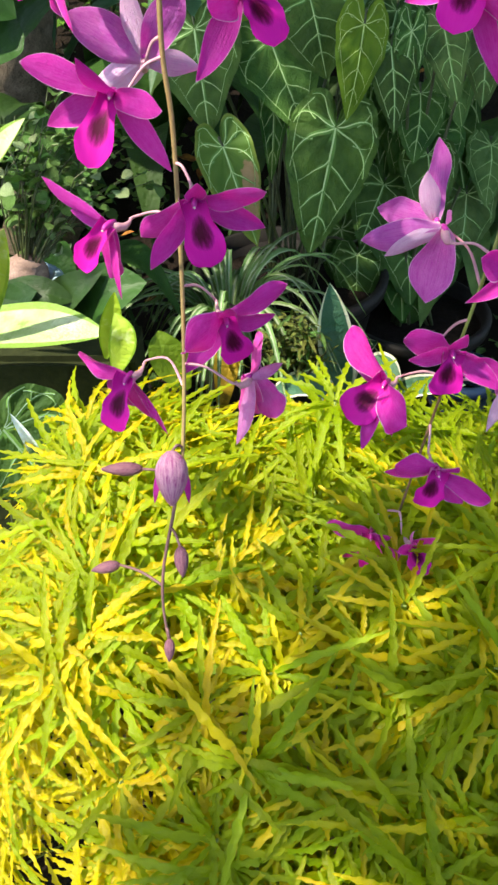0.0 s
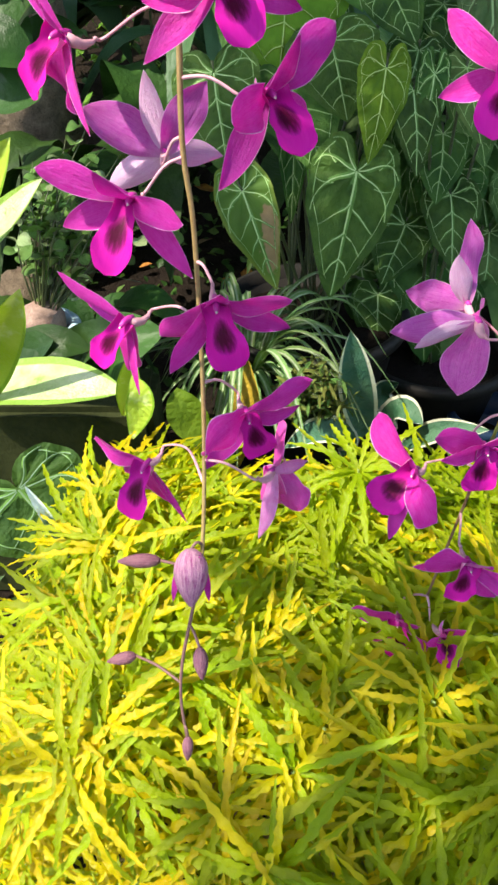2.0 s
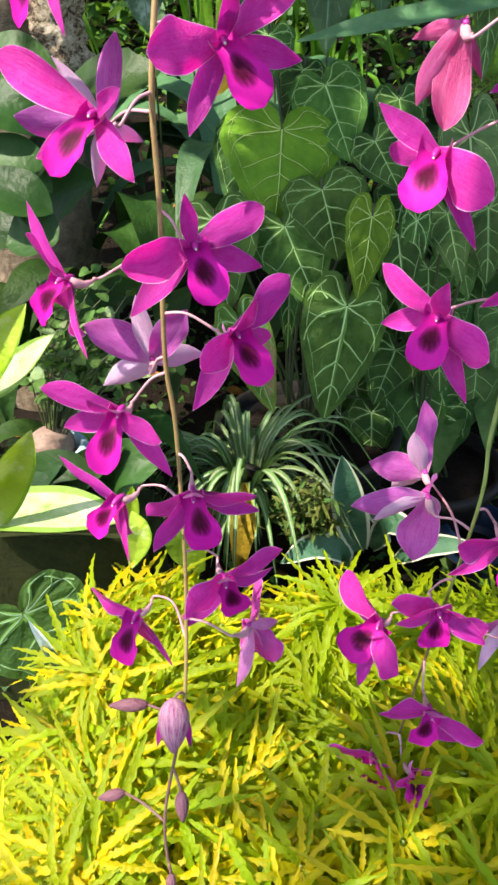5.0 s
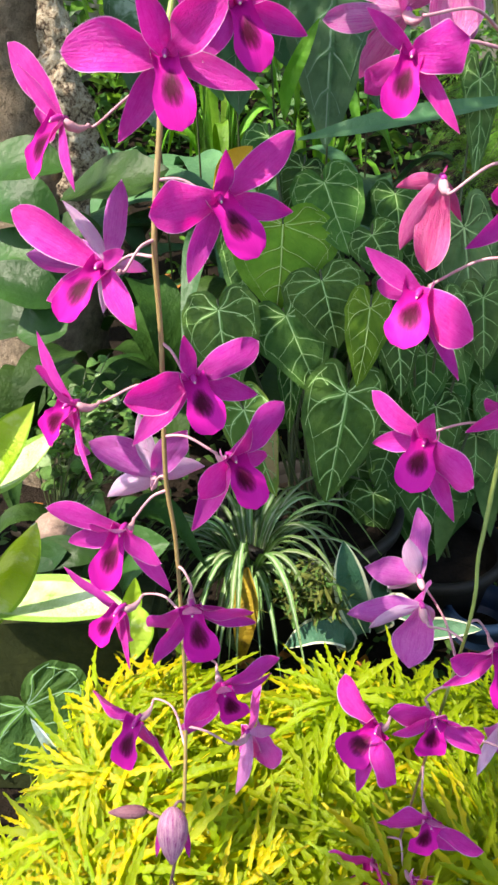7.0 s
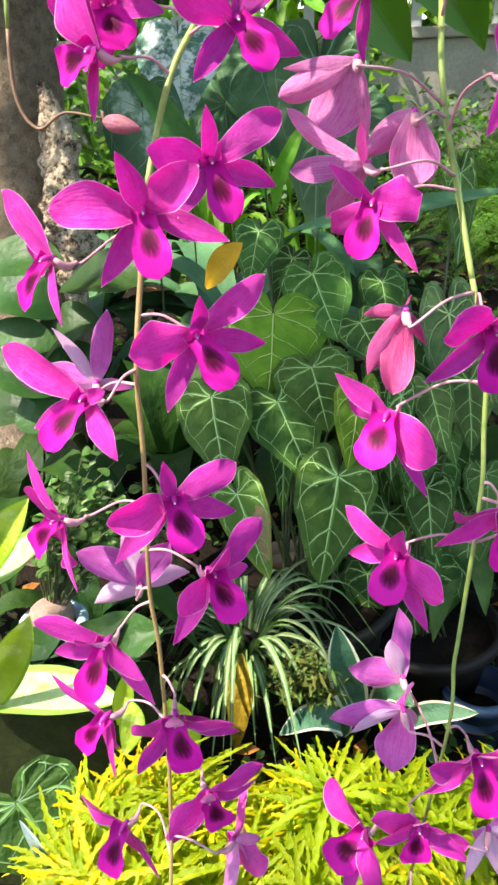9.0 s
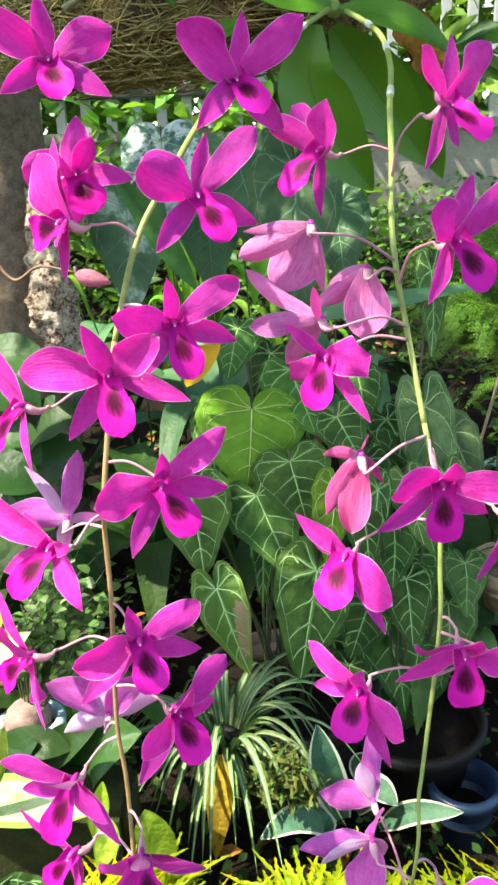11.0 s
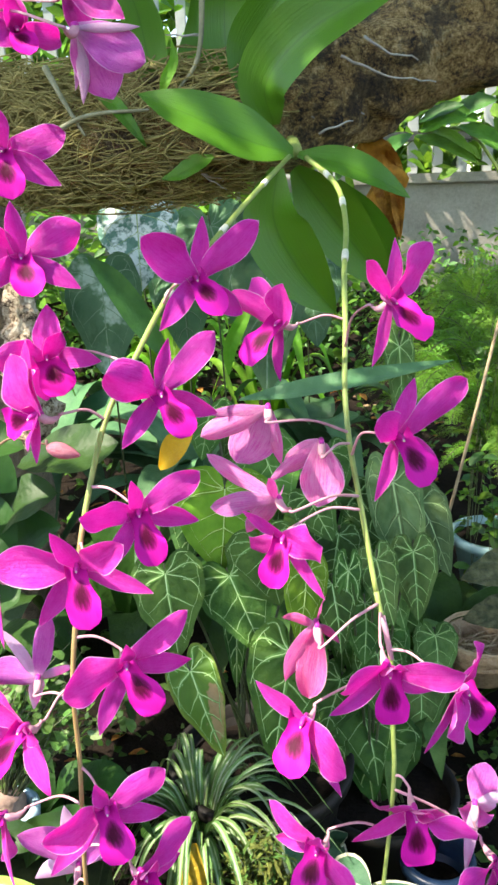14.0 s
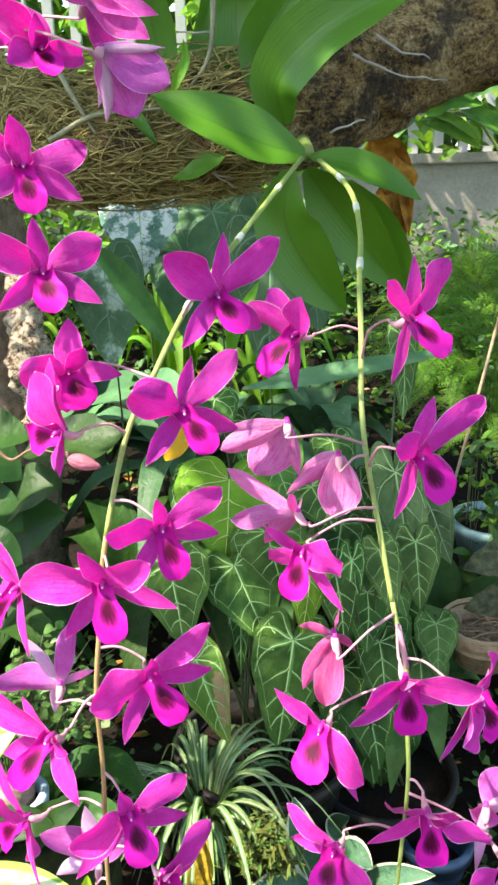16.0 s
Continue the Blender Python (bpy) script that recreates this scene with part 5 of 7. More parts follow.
heart_leaf(plant, (0.236, 1.550, 0.827), (0.248, 1.480, 0.738), 0.097, (0.11, -0.80, 0.56), VELVET, 215, foot=(0.038, 1.317, 0.255))
heart_leaf(plant, (0.064, 1.550, 0.878), (0.032, 1.480, 0.816), 0.085, (-0.06, -0.80, 0.48), VELVET, 216, foot=(0.038, 1.273, 0.255))
heart_leaf(plant, (0.041, 1.317, 0.606), (0.037, 1.240, 0.490), 0.051, (0.01, -0.80, 0.35), VELVET, 109, foot=(0.083, 1.294, 0.255))
heart_leaf(plant, (-0.037, 1.442, 0.793), (-0.049, 1.340, 0.687), 0.105, (0.01, -0.80, 0.62), VELVET, 110, foot=(0.082, 1.288, 0.255))
heart_leaf(plant, (0.076, 1.377, 0.655), (0.049, 1.300, 0.519), 0.067, (0.23, -0.80, 0.34), VELVET, 111, foot=(0.065, 1.305, 0.255))
heart_leaf(plant, (0.079, 1.522, 0.737), (0.102, 1.420, 0.649), 0.120, (-0.17, -0.80, 0.41), VELVET, 112, foot=(0.115, 1.330, 0.255))
plant = thing("anthurium", (0.319, 1.320, 0.180), "dull green heart-leaved anthurium with faded older leaves", "plant", "heart-leaved plants")
heart_leaf(plant, (0.320, 1.400, 0.478), (0.316, 1.340, 0.379), 0.109, (-0.14, -0.80, 0.59), VELVET_GREY, 300, foot=(0.295, 1.335, 0.170))
heart_leaf(plant, (0.404, 1.400, 0.394), (0.400, 1.330, 0.265), 0.124, (0.19, -0.80, 0.58), VELVET_GREY, 301, foot=(0.307, 1.311, 0.170))
heart_leaf(plant, (0.327, 1.400, 0.640), (0.360, 1.330, 0.542), 0.088, (0.01, -0.80, 0.54), VELVET_GREY, 302, foot=(0.288, 1.335, 0.170))
heart_leaf(plant, (0.446, 1.640, 0.671), (0.507, 1.550, 0.538), 0.120, (0.13, -0.80, 0.56), VELVET_PALE, 303, foot=(0.282, 1.347, 0.170))
heart_leaf(plant, (0.358, 1.500, 0.775), (0.385, 1.400, 0.557), 0.111, (-0.18, -0.80, 0.42), VELVET_PALE, 304, foot=(0.328, 1.345, 0.170), bend=0.1)
heart_leaf(plant, (0.302, 1.500, 0.697), (0.262, 1.440, 0.620), 0.099, (-0.07, -0.80, 0.58), VELVET, 305, foot=(0.323, 1.309, 0.170))
heart_leaf(plant, (0.370, 1.350, 0.694), (0.370, 1.280, 0.591), 0.088, (-0.08, -0.80, 0.37), VELVET_GREY, 306, foot=(0.285, 1.299, 0.170))
heart_leaf(plant, (0.311, 1.360, 0.526), (0.286, 1.300, 0.441), 0.131, (0.08, -0.80, 0.60), VELVET, 307, foot=(0.292, 1.293, 0.170))
heart_leaf(plant, (0.431, 1.400, 0.484), (0.432, 1.340, 0.400), 0.097, (0.21, -0.80, 0.47), VELVET_GREY, 308, foot=(0.311, 1.304, 0.170))
heart_leaf(plant, (0.171, 1.360, 0.343), (0.203, 1.270, 0.211), 0.100, (-0.25, -0.80, 0.43), VELVET, 99, foot=(0.348, 1.296, 0.170))
heart_leaf(plant, (0.270, 1.362, 0.367), (0.292, 1.260, 0.203), 0.148, (-0.07, -0.80, 0.56), VELVET, 100, foot=(0.355, 1.295, 0.170))
heart_leaf(plant, (0.240, 1.277, 0.697), (0.223, 1.200, 0.579), 0.052, (0.21, -0.80, 0.50), VELVET, 101, foot=(0.295, 1.335, 0.170))
heart_leaf(plant, (0.297, 1.322, 0.695), (0.307, 1.220, 0.627), 0.075, (-0.24, -0.80, 0.35), VELVET_GREY, 102, foot=(0.286, 1.297, 0.170))
heart_leaf(plant, (0.284, 1.357, 0.586), (0.278, 1.280, 0.502), 0.097, (0.15, -0.80, 0.34), VELVET, 104, foot=(0.279, 1.308, 0.170))
heart_leaf(plant, (0.303, 1.322, 0.498), (0.304, 1.220, 0.417), 0.100, (0.00, -0.80, 0.55), VELVET, 106, foot=(0.334, 1.349, 0.170))
heart_leaf(plant, (0.274, 1.362, 0.379), (0.310, 1.260, 0.245), 0.149, (0.26, -0.80, 0.44), VELVET, 107, foot=(0.310, 1.296, 0.170))
heart_leaf(plant, (0.293, 1.542, 0.735), (0.349, 1.440, 0.667), 0.099, (0.23, -0.80, 0.33), VELVET, 110, foot=(0.289, 1.337, 0.170))
heart_leaf(plant, (0.409, 1.722, 1.006), (0.404, 1.620, 0.849), 0.070, (0.11, -0.80, 0.53), VELVET_GREY, 112, foot=(0.283, 1.301, 0.170), cup=0.8)
heart_leaf(plant, (0.246, 1.440, 0.607), (0.250, 1.350, 0.433), 0.096, (0.21, -0.80, 0.38), VELVET, 113, foot=(0.315, 1.328, 0.170))
heart_leaf(plant, (0.353, 1.437, 0.555), (0.385, 1.360, 0.421), 0.097, (-0.24, -0.80, 0.42), VELVET, 114, foot=(0.342, 1.320, 0.170))
heart_leaf(plant, (0.286, 1.377, 0.530), (0.276, 1.300, 0.403), 0.104, (-0.24, -0.80, 0.62), VELVET, 115, foot=(0.301, 1.326, 0.170))
plant = thing("anthurium", (-0.349, 0.780, 0.095), "small anthurium with a dark veined heart leaf beside a mossy ledge", "plant", "heart-leaved plants")
heart_leaf(plant, (-0.282, 0.690, 0.420), (-0.216, 0.650, 0.330), 0.150, (0.12, -0.80, 0.55), VELVET, 100, foot=(-0.353, 0.787, 0.085), vein=EAR_VEIN, bold=1.2)
b = Build()
blade(b, [(-0.193, 0.570, 0.437), (-0.201, 0.565, 0.482), (-0.209, 0.560, 0.522), (-0.219, 0.560, 0.549)], 0.011, (0.2, -0.9, 0.4), 0.9, 6, 14, 0.0008, 0.45, 0.4, 0.05, 1.0)
part("young_leaf", b.mesh("young_leaf", [WHITE_LEAF]), plant, "pale furled young leaf")


# ---- pots ----
def turned(profile, mats, index=None, sides=48):
    """A body of revolution from (radius, height) pairs."""
    v, f, i = [], [], []
    for r, z in profile:
        for s in range(sides):
            a = 2 * math.pi * s / sides
            v.append((r * math.cos(a), r * math.sin(a), z))
    for k in range(len(profile) - 1):
        for s in range(sides):
            n = (s + 1) % sides
            f.append([k * sides + s, k * sides + n, (k + 1) * sides + n, (k + 1) * sides + s])
            i.append(index[k] if index else 0)
    return mesh_of("body", v, f, mats, i)


def pot(name, at, radius, height, mat, label, lip=0.012, thick=0.005, fill=0.85, earth=SOIL):
    o = thing(name, at, label, "plant pot")
    rb = radius * 0.72
    prof = [(0.001, 0), (rb, 0), (rb + (radius - rb) * 0.8, height - lip * 2.2), (radius + lip * 0.6, height - lip * 2), (radius + lip * 0.8, height - lip * 0.4), (radius + lip * 0.4, height),
            (radius - thick, height), (radius - thick * 1.4, height * fill)]
    part("body", turned(prof, [mat]), o, own=True)
    soil = turned([(radius - thick, height * fill), (radius * 0.6, height * fill + 0.008), (radius * 0.25, height * fill + 0.004), (0.001, height * fill + 0.01)], [earth])
    part("soil", soil, o, "dark potting soil" if earth == SOIL else "dry coir filling", own=True)
    return o


pot("plant_pot", (0.077, 1.300, 0.000), 0.170, 0.295, BLACK_POT, "wide black plastic pot with a thick rim")
pot("plant_pot", (0.319, 1.320, 0.000), 0.140, 0.200, BLACK_POT, "black plastic pot in deep shade")
pot("plant_pot", (0.401, 1.200, 0.000), 0.062, 0.138, BLUE_POT, "dark blue glazed pot", fill=0.5)
pot("plant_pot", (-0.334, 1.050, 0.255), 0.046, 0.160, PALE_BLUE_POT, "pale blue plastic pot of a small-leaved bush")
pot("plant_pot", (0.734, 2.000, 0.268), 0.110, 0.160, TEAL_POT, "teal plastic bowl on the soil")
basket = pot("hanging_basket", (0.544, 1.450, 0.358), 0.075, 0.090, COIR, "wire basket lined with dry coir, half empty", fill=0.5, earth=COIR)
rnd = random.Random(14)
for r, z in ((0.083, 0.092), (0.080, 0.080), (0.085, 0.097)):
    b = Build()
    b.tube([((r + 0.003 * noise.noise((k * 0.7, z * 90, 2))) * math.cos(0.2 * k), (r + 0.003 * noise.noise((k * 0.7, z * 90, 5))) * math.sin(0.2 * k), z + 0.004 * noise.noise((k * 0.5, z * 70, 8))) for k in range(33)], 0.0024, 6)
    part("wire_ring", b.mesh("wire_ring", [STRAW]), basket, "pale straw-bound wire ring", own=True)
b = Build()
for k in range(70):
    a, c = rnd.uniform(0, 6.28), rnd.uniform(0, 6.28)
    p, q = Vector((0.072 * math.cos(a), 0.072 * math.sin(a), rnd.uniform(0.05, 0.09))), Vector((0.05 * math.cos(c), 0.05 * math.sin(c), rnd.uniform(0.05, 0.062)))
    b.tube(curve([p, p.lerp(q, 0.5) + Vector((rnd.uniform(-0.01, 0.01), rnd.uniform(-0.01, 0.01), 0.008)), q], 5), rnd.uniform(0.0006, 0.0018), 4, k % 2)
tagged(part("coir_lining", b.mesh("coir_lining", [STRAW, COIR]), basket, "loose dry coir strands", own=True), kind="stuff")
stone = Build()
limb(stone, [(-0.352, 1.045, 0.400), (-0.336, 1.045, 0.425), (-0.326, 1.045, 0.448)], [0.030, 0.033, 0.020], 22, 0.35, seed=31)
stone_mesh = stone.mesh("stone", [STONE])
tagged(new("stone", stone_mesh), "rounded brown stone in a pot", "stone")


# ---- low plants ----
def tuft(name, at, label, category, n, length, width, mat, spread, seed, rise=0.5, droop=1.0, fold=0.5, nv=14, lean=(0, 0), short=0.65):
    """Arching strap leaves from one foot."""
    rnd = random.Random(seed)
    o = thing(name, at, label, category)
    for k in range(n):
        a = 2 * math.pi * (k * 0.382 + rnd.uniform(-0.05, 0.05))
        l = length * rnd.uniform(short, 1.1)
        out = Vector((math.cos(a) + lean[0], math.sin(a) + lean[1], 0))
        h = rise * rnd.uniform(0.5, 1.3)
        s = spread * rnd.uniform(0.6, 1.2)
        p0 = Vector(at) + out * 0.012
        pts = [p0, p0 + out * l * 0.28 * s + Vector((0, 0, l * 0.42 * h)), p0 + out * l * 0.65 * s + Vector((0, 0, l * (0.55 * h - 0.12 * droop))), p0 + out * l * 0.98 * s + Vector((0, 0, l * (0.45 * h - 0.55 * droop)))]
        b = Build()
        blade(b, pts, width * rnd.uniform(0.8, 1.15), (rnd.uniform(-0.2, 0.2), rnd.uniform(-0.2, 0.2), 1), fold, 4, nv, 0.0005, 0.35, 0.5, 0.03, 0.7, seed=k)
        part("leaf", b.mesh("leaf", [mat]), o)
    return o


tuft("spider_plant", (-0.035, 1.150, 0.245), "spider plant with green and cream striped arching leaves", "plant", 180, 0.215, 0.0112, SPIDER_LEAF, 1.0, 4, 1.05, 0.8, short=0.22)
snake = thing("cream_edged_plant", (0.162, 1.060, 0.193), "dark green cream-edged stiff leaves", "plant")
b = Build()
blade(b, [(0.162, 1.060, 0.193), (0.134, 1.025, 0.320), (0.117, 1.010, 0.428)], 0.058, (0.05, -0.95, 0.3), 0.25, 8, 14, 0.0015, 0.42, 0.45, 0.02, 1.0)
part("leaf", b.mesh("leaf", [SNAKE_LEAF]), snake)
b = Build()
blade(b, [(0.131, 1.060, 0.150), (0.126, 1.030, 0.216), (0.076, 1.000, 0.251), (0.025, 0.980, 0.234)], 0.050, (0, -0.5, 0.8), 0.3, 8, 14, 0.0015, 0.45, 0.3, 0.03, 1.0)
part("leaf", b.mesh("leaf", [SNAKE_LEAF]), snake)
b = Build()
blade(b, [(0.196, 1.150, 0.116), (0.221, 1.100, 0.216), (0.254, 1.060, 0.218)], 0.050, (0, -0.6, 0.8), 0.3, 8, 14, 0.0015, 0.45, 0.3, 0.03, 1.0)
part("leaf", b.mesh("leaf", [SNAKE_LEAF]), snake)
b = Build()
blade(b, [(0.233, 1.200, 0.112), (0.206, 1.200, 0.177), (0.230, 1.180, 0.215)], 0.040, (0, -0.8, 0.6), 0.3, 8, 14, 0.0015, 0.45, 0.3, 0.03, 1.0)
part("leaf", b.mesh("leaf", [SNAKE_LEAF]), snake)
b = Build()
blade(b, [(0.230, 1.100, 0.130), (0.278, 1.060, 0.202), (0.357, 1.040, 0.222)], 0.040, (0, -0.6, 0.8), 0.3, 8, 14, 0.0015, 0.45, 0.3, 0.03, 1.0)
part("leaf", b.mesh("leaf", [SNAKE_LEAF]), snake)
pale = thing("dieffenbachia", (-0.412, 0.860, 0.432), "broad pale yellow-green variegated leaves catching the sun", "plant")
b = Build()
blade(b, [(-0.412, 0.860, 0.432), (-0.325, 0.830, 0.462), (-0.238, 0.800, 0.485), (-0.167, 0.790, 0.484)], 0.072, (0, -0.35, 0.95), 0.25, 10, 18, 0.0012, 0.45, 0.15, 0.03, 1.0)
part("leaf", b.mesh("leaf", [PALE_LEAF]), pale)
b = Build()
blade(b, [(-0.432, 0.900, 0.576), (-0.359, 0.870, 0.619), (-0.291, 0.840, 0.663), (-0.228, 0.820, 0.725)], 0.065, (0.1, -0.5, 0.85), 0.25, 10, 18, 0.0012, 0.45, 0.15, 0.03, 1.0)
part("leaf", b.mesh("leaf", [PALE_LEAF]), pale)
b = Build()
blade(b, [(-0.405, 0.860, 0.555), (-0.339, 0.830, 0.654), (-0.282, 0.800, 0.727), (-0.242, 0.790, 0.776)], 0.051, (0.4, -0.6, 0.6), 0.5, 10, 18, 0.0012, 0.45, 0.15, 0.03, 1.0)
part("leaf", b.mesh("leaf", [LIME_LEAF]), pale)
b = Build()
blade(b, [(-0.410, 0.840, 0.376), (-0.344, 0.810, 0.485), (-0.295, 0.790, 0.566), (-0.261, 0.780, 0.624)], 0.055, (0.5, -0.6, 0.6), 0.5, 10, 18, 0.0012, 0.45, 0.15, 0.03, 1.0)
part("leaf", b.mesh("leaf", [LIME_LEAF]), pale)
b = Build()
blade(b, [(-0.170, 0.770, 0.463), (-0.161, 0.765, 0.500), (-0.153, 0.760, 0.531), (-0.148, 0.760, 0.559)], 0.025, (0.1, -0.8, 0.5), 0.4, 10, 18, 0.0012, 0.45, 0.15, 0.03, 1.0)
part("leaf", b.mesh("leaf", [LIME_LEAF]), pale)
b = Build()
blade(b, [(-0.073, 0.760, 0.425), (-0.089, 0.765, 0.454), (-0.100, 0.770, 0.479), (-0.106, 0.780, 0.496)], 0.045, (0, -0.7, 0.6), 0.25, 10, 18, 0.0012, 0.45, 0.15, 0.03, 1.0)
part("leaf", b.mesh("leaf", [VELVET_YOUNG]), pale)
b = Build()
blade(b, [(-0.148, 0.700, 0.487), (-0.136, 0.700, 0.524), (-0.133, 0.700, 0.546), (-0.141, 0.710, 0.563)], 0.030, (0, -0.8, 0.5), 0.25, 10, 18, 0.0012, 0.45, 0.15, 0.03, 1.0)
part("leaf", b.mesh("leaf", [LIME_LEAF]), pale)
ears = thing("elephant_ear", (0.15, 2.25, 0.151), "large blue-green elephant ear leaves in the shade", "plant")
heart_leaf(ears, (0.137, 2.028, 1.220), (0.123, 1.900, 0.868), 0.230, (0, -0.85, 0.5), TEAL_LEAF, 301, vein=EAR_VEIN, foot=(0.130, 2.120, 0.112))
heart_leaf(ears, (-0.014, 2.328, 1.248), (0.059, 2.200, 1.002), 0.231, (0, -0.85, 0.5), TEAL_LEAF, 302, vein=EAR_VEIN, foot=(0.025, 2.420, 0.203))
heart_leaf(ears, (-0.276, 2.014, 1.141), (-0.270, 1.950, 0.898), 0.191, (0, -0.85, 0.5), MOTTLED_EAR, 303, vein=EAR_VEIN, foot=(-0.273, 2.120, 0.112))
heart_leaf(ears, (-0.205, 2.222, 1.291), (-0.196, 2.120, 1.113), 0.219, (0, -0.85, 0.5), WHITE_LEAF, 304, vein=VEIN, foot=(-0.200, 2.320, 0.173))
heart_leaf(ears, (-0.102, 2.328, 1.137), (-0.087, 2.200, 0.912), 0.203, (0, -0.85, 0.5), TEAL_LEAF, 305, vein=EAR_VEIN, foot=(-0.094, 2.420, 0.203))
heart_leaf(ears, (0.275, 2.528, 1.097), (0.295, 2.400, 0.893), 0.205, (0, -0.85, 0.5), TEAL_LEAF, 306, vein=EAR_VEIN, foot=(0.286, 2.620, 0.266))
b = Build()
blade(b, [(0.056, 1.700, 0.902), (0.177, 1.650, 0.930), (0.333, 1.650, 0.955), (0.525, 1.700, 0.974)], 0.055, (0, -0.5, 0.85), 0.25, 10, 18, 0.0012, 0.45, 0.15, 0.03, 1.0)
part("leaf", b.mesh("leaf", [TEAL_LEAF]), ears)
broad = thing("broad_leaf_plant", (-0.379, 1.500, 0.840), "broad glossy dark green leaves", "plant")
b = Build()
blade(b, [(-0.379, 1.500, 0.840), (-0.291, 1.450, 0.874), (-0.225, 1.420, 0.884), (-0.166, 1.420, 0.901)], 0.130, (0, -0.5, 0.85), 0.25, 10, 18, 0.0012, 0.45, 0.15, 0.03, 1.0)
part("leaf", b.mesh("leaf", [DARK_LEAF]), broad)
b = Build()
blade(b, [(-0.502, 1.300, 0.766), (-0.422, 1.280, 0.752), (-0.374, 1.270, 0.736), (-0.339, 1.270, 0.716)], 0.090, (0, -0.5, 0.85), 0.25, 10, 18, 0.0012, 0.45, 0.15, 0.03, 1.0)
part("leaf", b.mesh("leaf", [DARK_LEAF]), broad)
b = Build()
blade(b, [(-0.517, 1.400, 0.865), (-0.443, 1.380, 0.913), (-0.381, 1.370, 0.923), (-0.326, 1.370, 0.913)], 0.110, (0, -0.5, 0.85), 0.25, 10, 18, 0.0012, 0.45, 0.15, 0.03, 1.0)
part("leaf", b.mesh("leaf", [DARK_LEAF]), broad)
b = Build()
blade(b, [(-0.485, 1.500, 0.670), (-0.400, 1.480, 0.751), (-0.349, 1.470, 0.777), (-0.303, 1.470, 0.787)], 0.120, (0, -0.5, 0.85), 0.25, 10, 18, 0.0012, 0.45, 0.15, 0.03, 1.0)
part("leaf", b.mesh("leaf", [DARK_LEAF]), broad)
b = Build()
blade(b, [(-0.281, 1.000, 0.298), (-0.238, 0.980, 0.391), (-0.199, 0.970, 0.434), (-0.142, 0.970, 0.452)], 0.100, (0, -0.6, 0.8), 0.25, 10, 18, 0.0012, 0.45, 0.15, 0.03, 1.0)
part("leaf", b.mesh("leaf", [DARK_LEAF]), broad)
b = Build()
blade(b, [(-0.354, 1.300, 0.711), (-0.370, 1.280, 0.693), (-0.387, 1.270, 0.680), (-0.425, 1.270, 0.664)], 0.110, (0, -0.6, 0.8), 0.25, 10, 18, 0.0012, 0.45, 0.15, 0.03, 1.0)
part("leaf", b.mesh("leaf", [DARK_LEAF]), broad)
b = Build()
blade(b, [(-0.410, 1.000, 0.377), (-0.345, 0.980, 0.417), (-0.291, 0.970, 0.433), (-0.247, 0.970, 0.423)], 0.055, (0, -0.6, 0.8), 0.25, 10, 18, 0.0012, 0.45, 0.15, 0.03, 1.0)
part("leaf", b.mesh("leaf", [DARK_LEAF]), broad)
b = Build()
blade(b, [(-0.331, 1.000, 0.334), (-0.294, 0.990, 0.389), (-0.252, 0.980, 0.431), (-0.203, 0.980, 0.465)], 0.060, (0, -0.6, 0.8), 0.25, 10, 18, 0.0012, 0.45, 0.15, 0.03, 1.0)
part("leaf", b.mesh("leaf", [DARK_LEAF]), broad)
b = Build()
blade(b, [(-0.390, 0.990, 0.331), (-0.360, 0.980, 0.386), (-0.325, 0.970, 0.423), (-0.296, 0.965, 0.441)], 0.060, (0, -0.6, 0.8), 0.25, 10, 18, 0.0012, 0.45, 0.15, 0.03, 1.0)
part("leaf", b.mesh("leaf", [DARK_LEAF]), broad)
b = Build()
blade(b, [(-0.591, 1.560, 0.795), (-0.504, 1.520, 0.833), (-0.442, 1.500, 0.825), (-0.391, 1.500, 0.783)], 0.120, (0, -0.6, 0.8), 0.25, 10, 18, 0.0012, 0.45, 0.15, 0.03, 1.0)
part("leaf", b.mesh("leaf", [DARK_LEAF]), broad)
b = Build()
blade(b, [(-0.602, 1.500, 0.693), (-0.507, 1.470, 0.738), (-0.438, 1.450, 0.737), (-0.384, 1.440, 0.698)], 0.120, (0, -0.6, 0.8), 0.25, 10, 18, 0.0012, 0.45, 0.15, 0.03, 1.0)
part("leaf", b.mesh("leaf", [DARK_LEAF]), broad)
b = Build()
blade(b, [(-0.586, 1.420, 0.586), (-0.514, 1.400, 0.638), (-0.453, 1.380, 0.653), (-0.401, 1.370, 0.637)], 0.120, (0, -0.6, 0.8), 0.25, 10, 18, 0.0012, 0.45, 0.15, 0.03, 1.0)
part("leaf", b.mesh("leaf", [DARK_LEAF]), broad)
b = Build()
blade(b, [(-0.464, 1.500, 0.600), (-0.410, 1.500, 0.657), (-0.362, 1.500, 0.690), (-0.311, 1.500, 0.705)], 0.120, (0, -0.6, 0.8), 0.25, 10, 18, 0.0012, 0.45, 0.15, 0.03, 1.0)
part("leaf", b.mesh("leaf", [DARK_LEAF]), broad)
strap = thing("strap_leaf_plant", (0.030, 1.900, 0.914), "bright green upright strap leaves", "plant")
b = Build()
blade(b, [(0.030, 1.900, 0.914), (0.037, 1.880, 0.981), (0.067, 1.860, 1.048), (0.102, 1.860, 1.112)], 0.035, (0, -0.9, 0.3), 0.25, 10, 18, 0.0012, 0.45, 0.15, 0.03, 1.0)
part("leaf", b.mesh("leaf", [BRIGHT_LEAF]), strap)
b = Build()
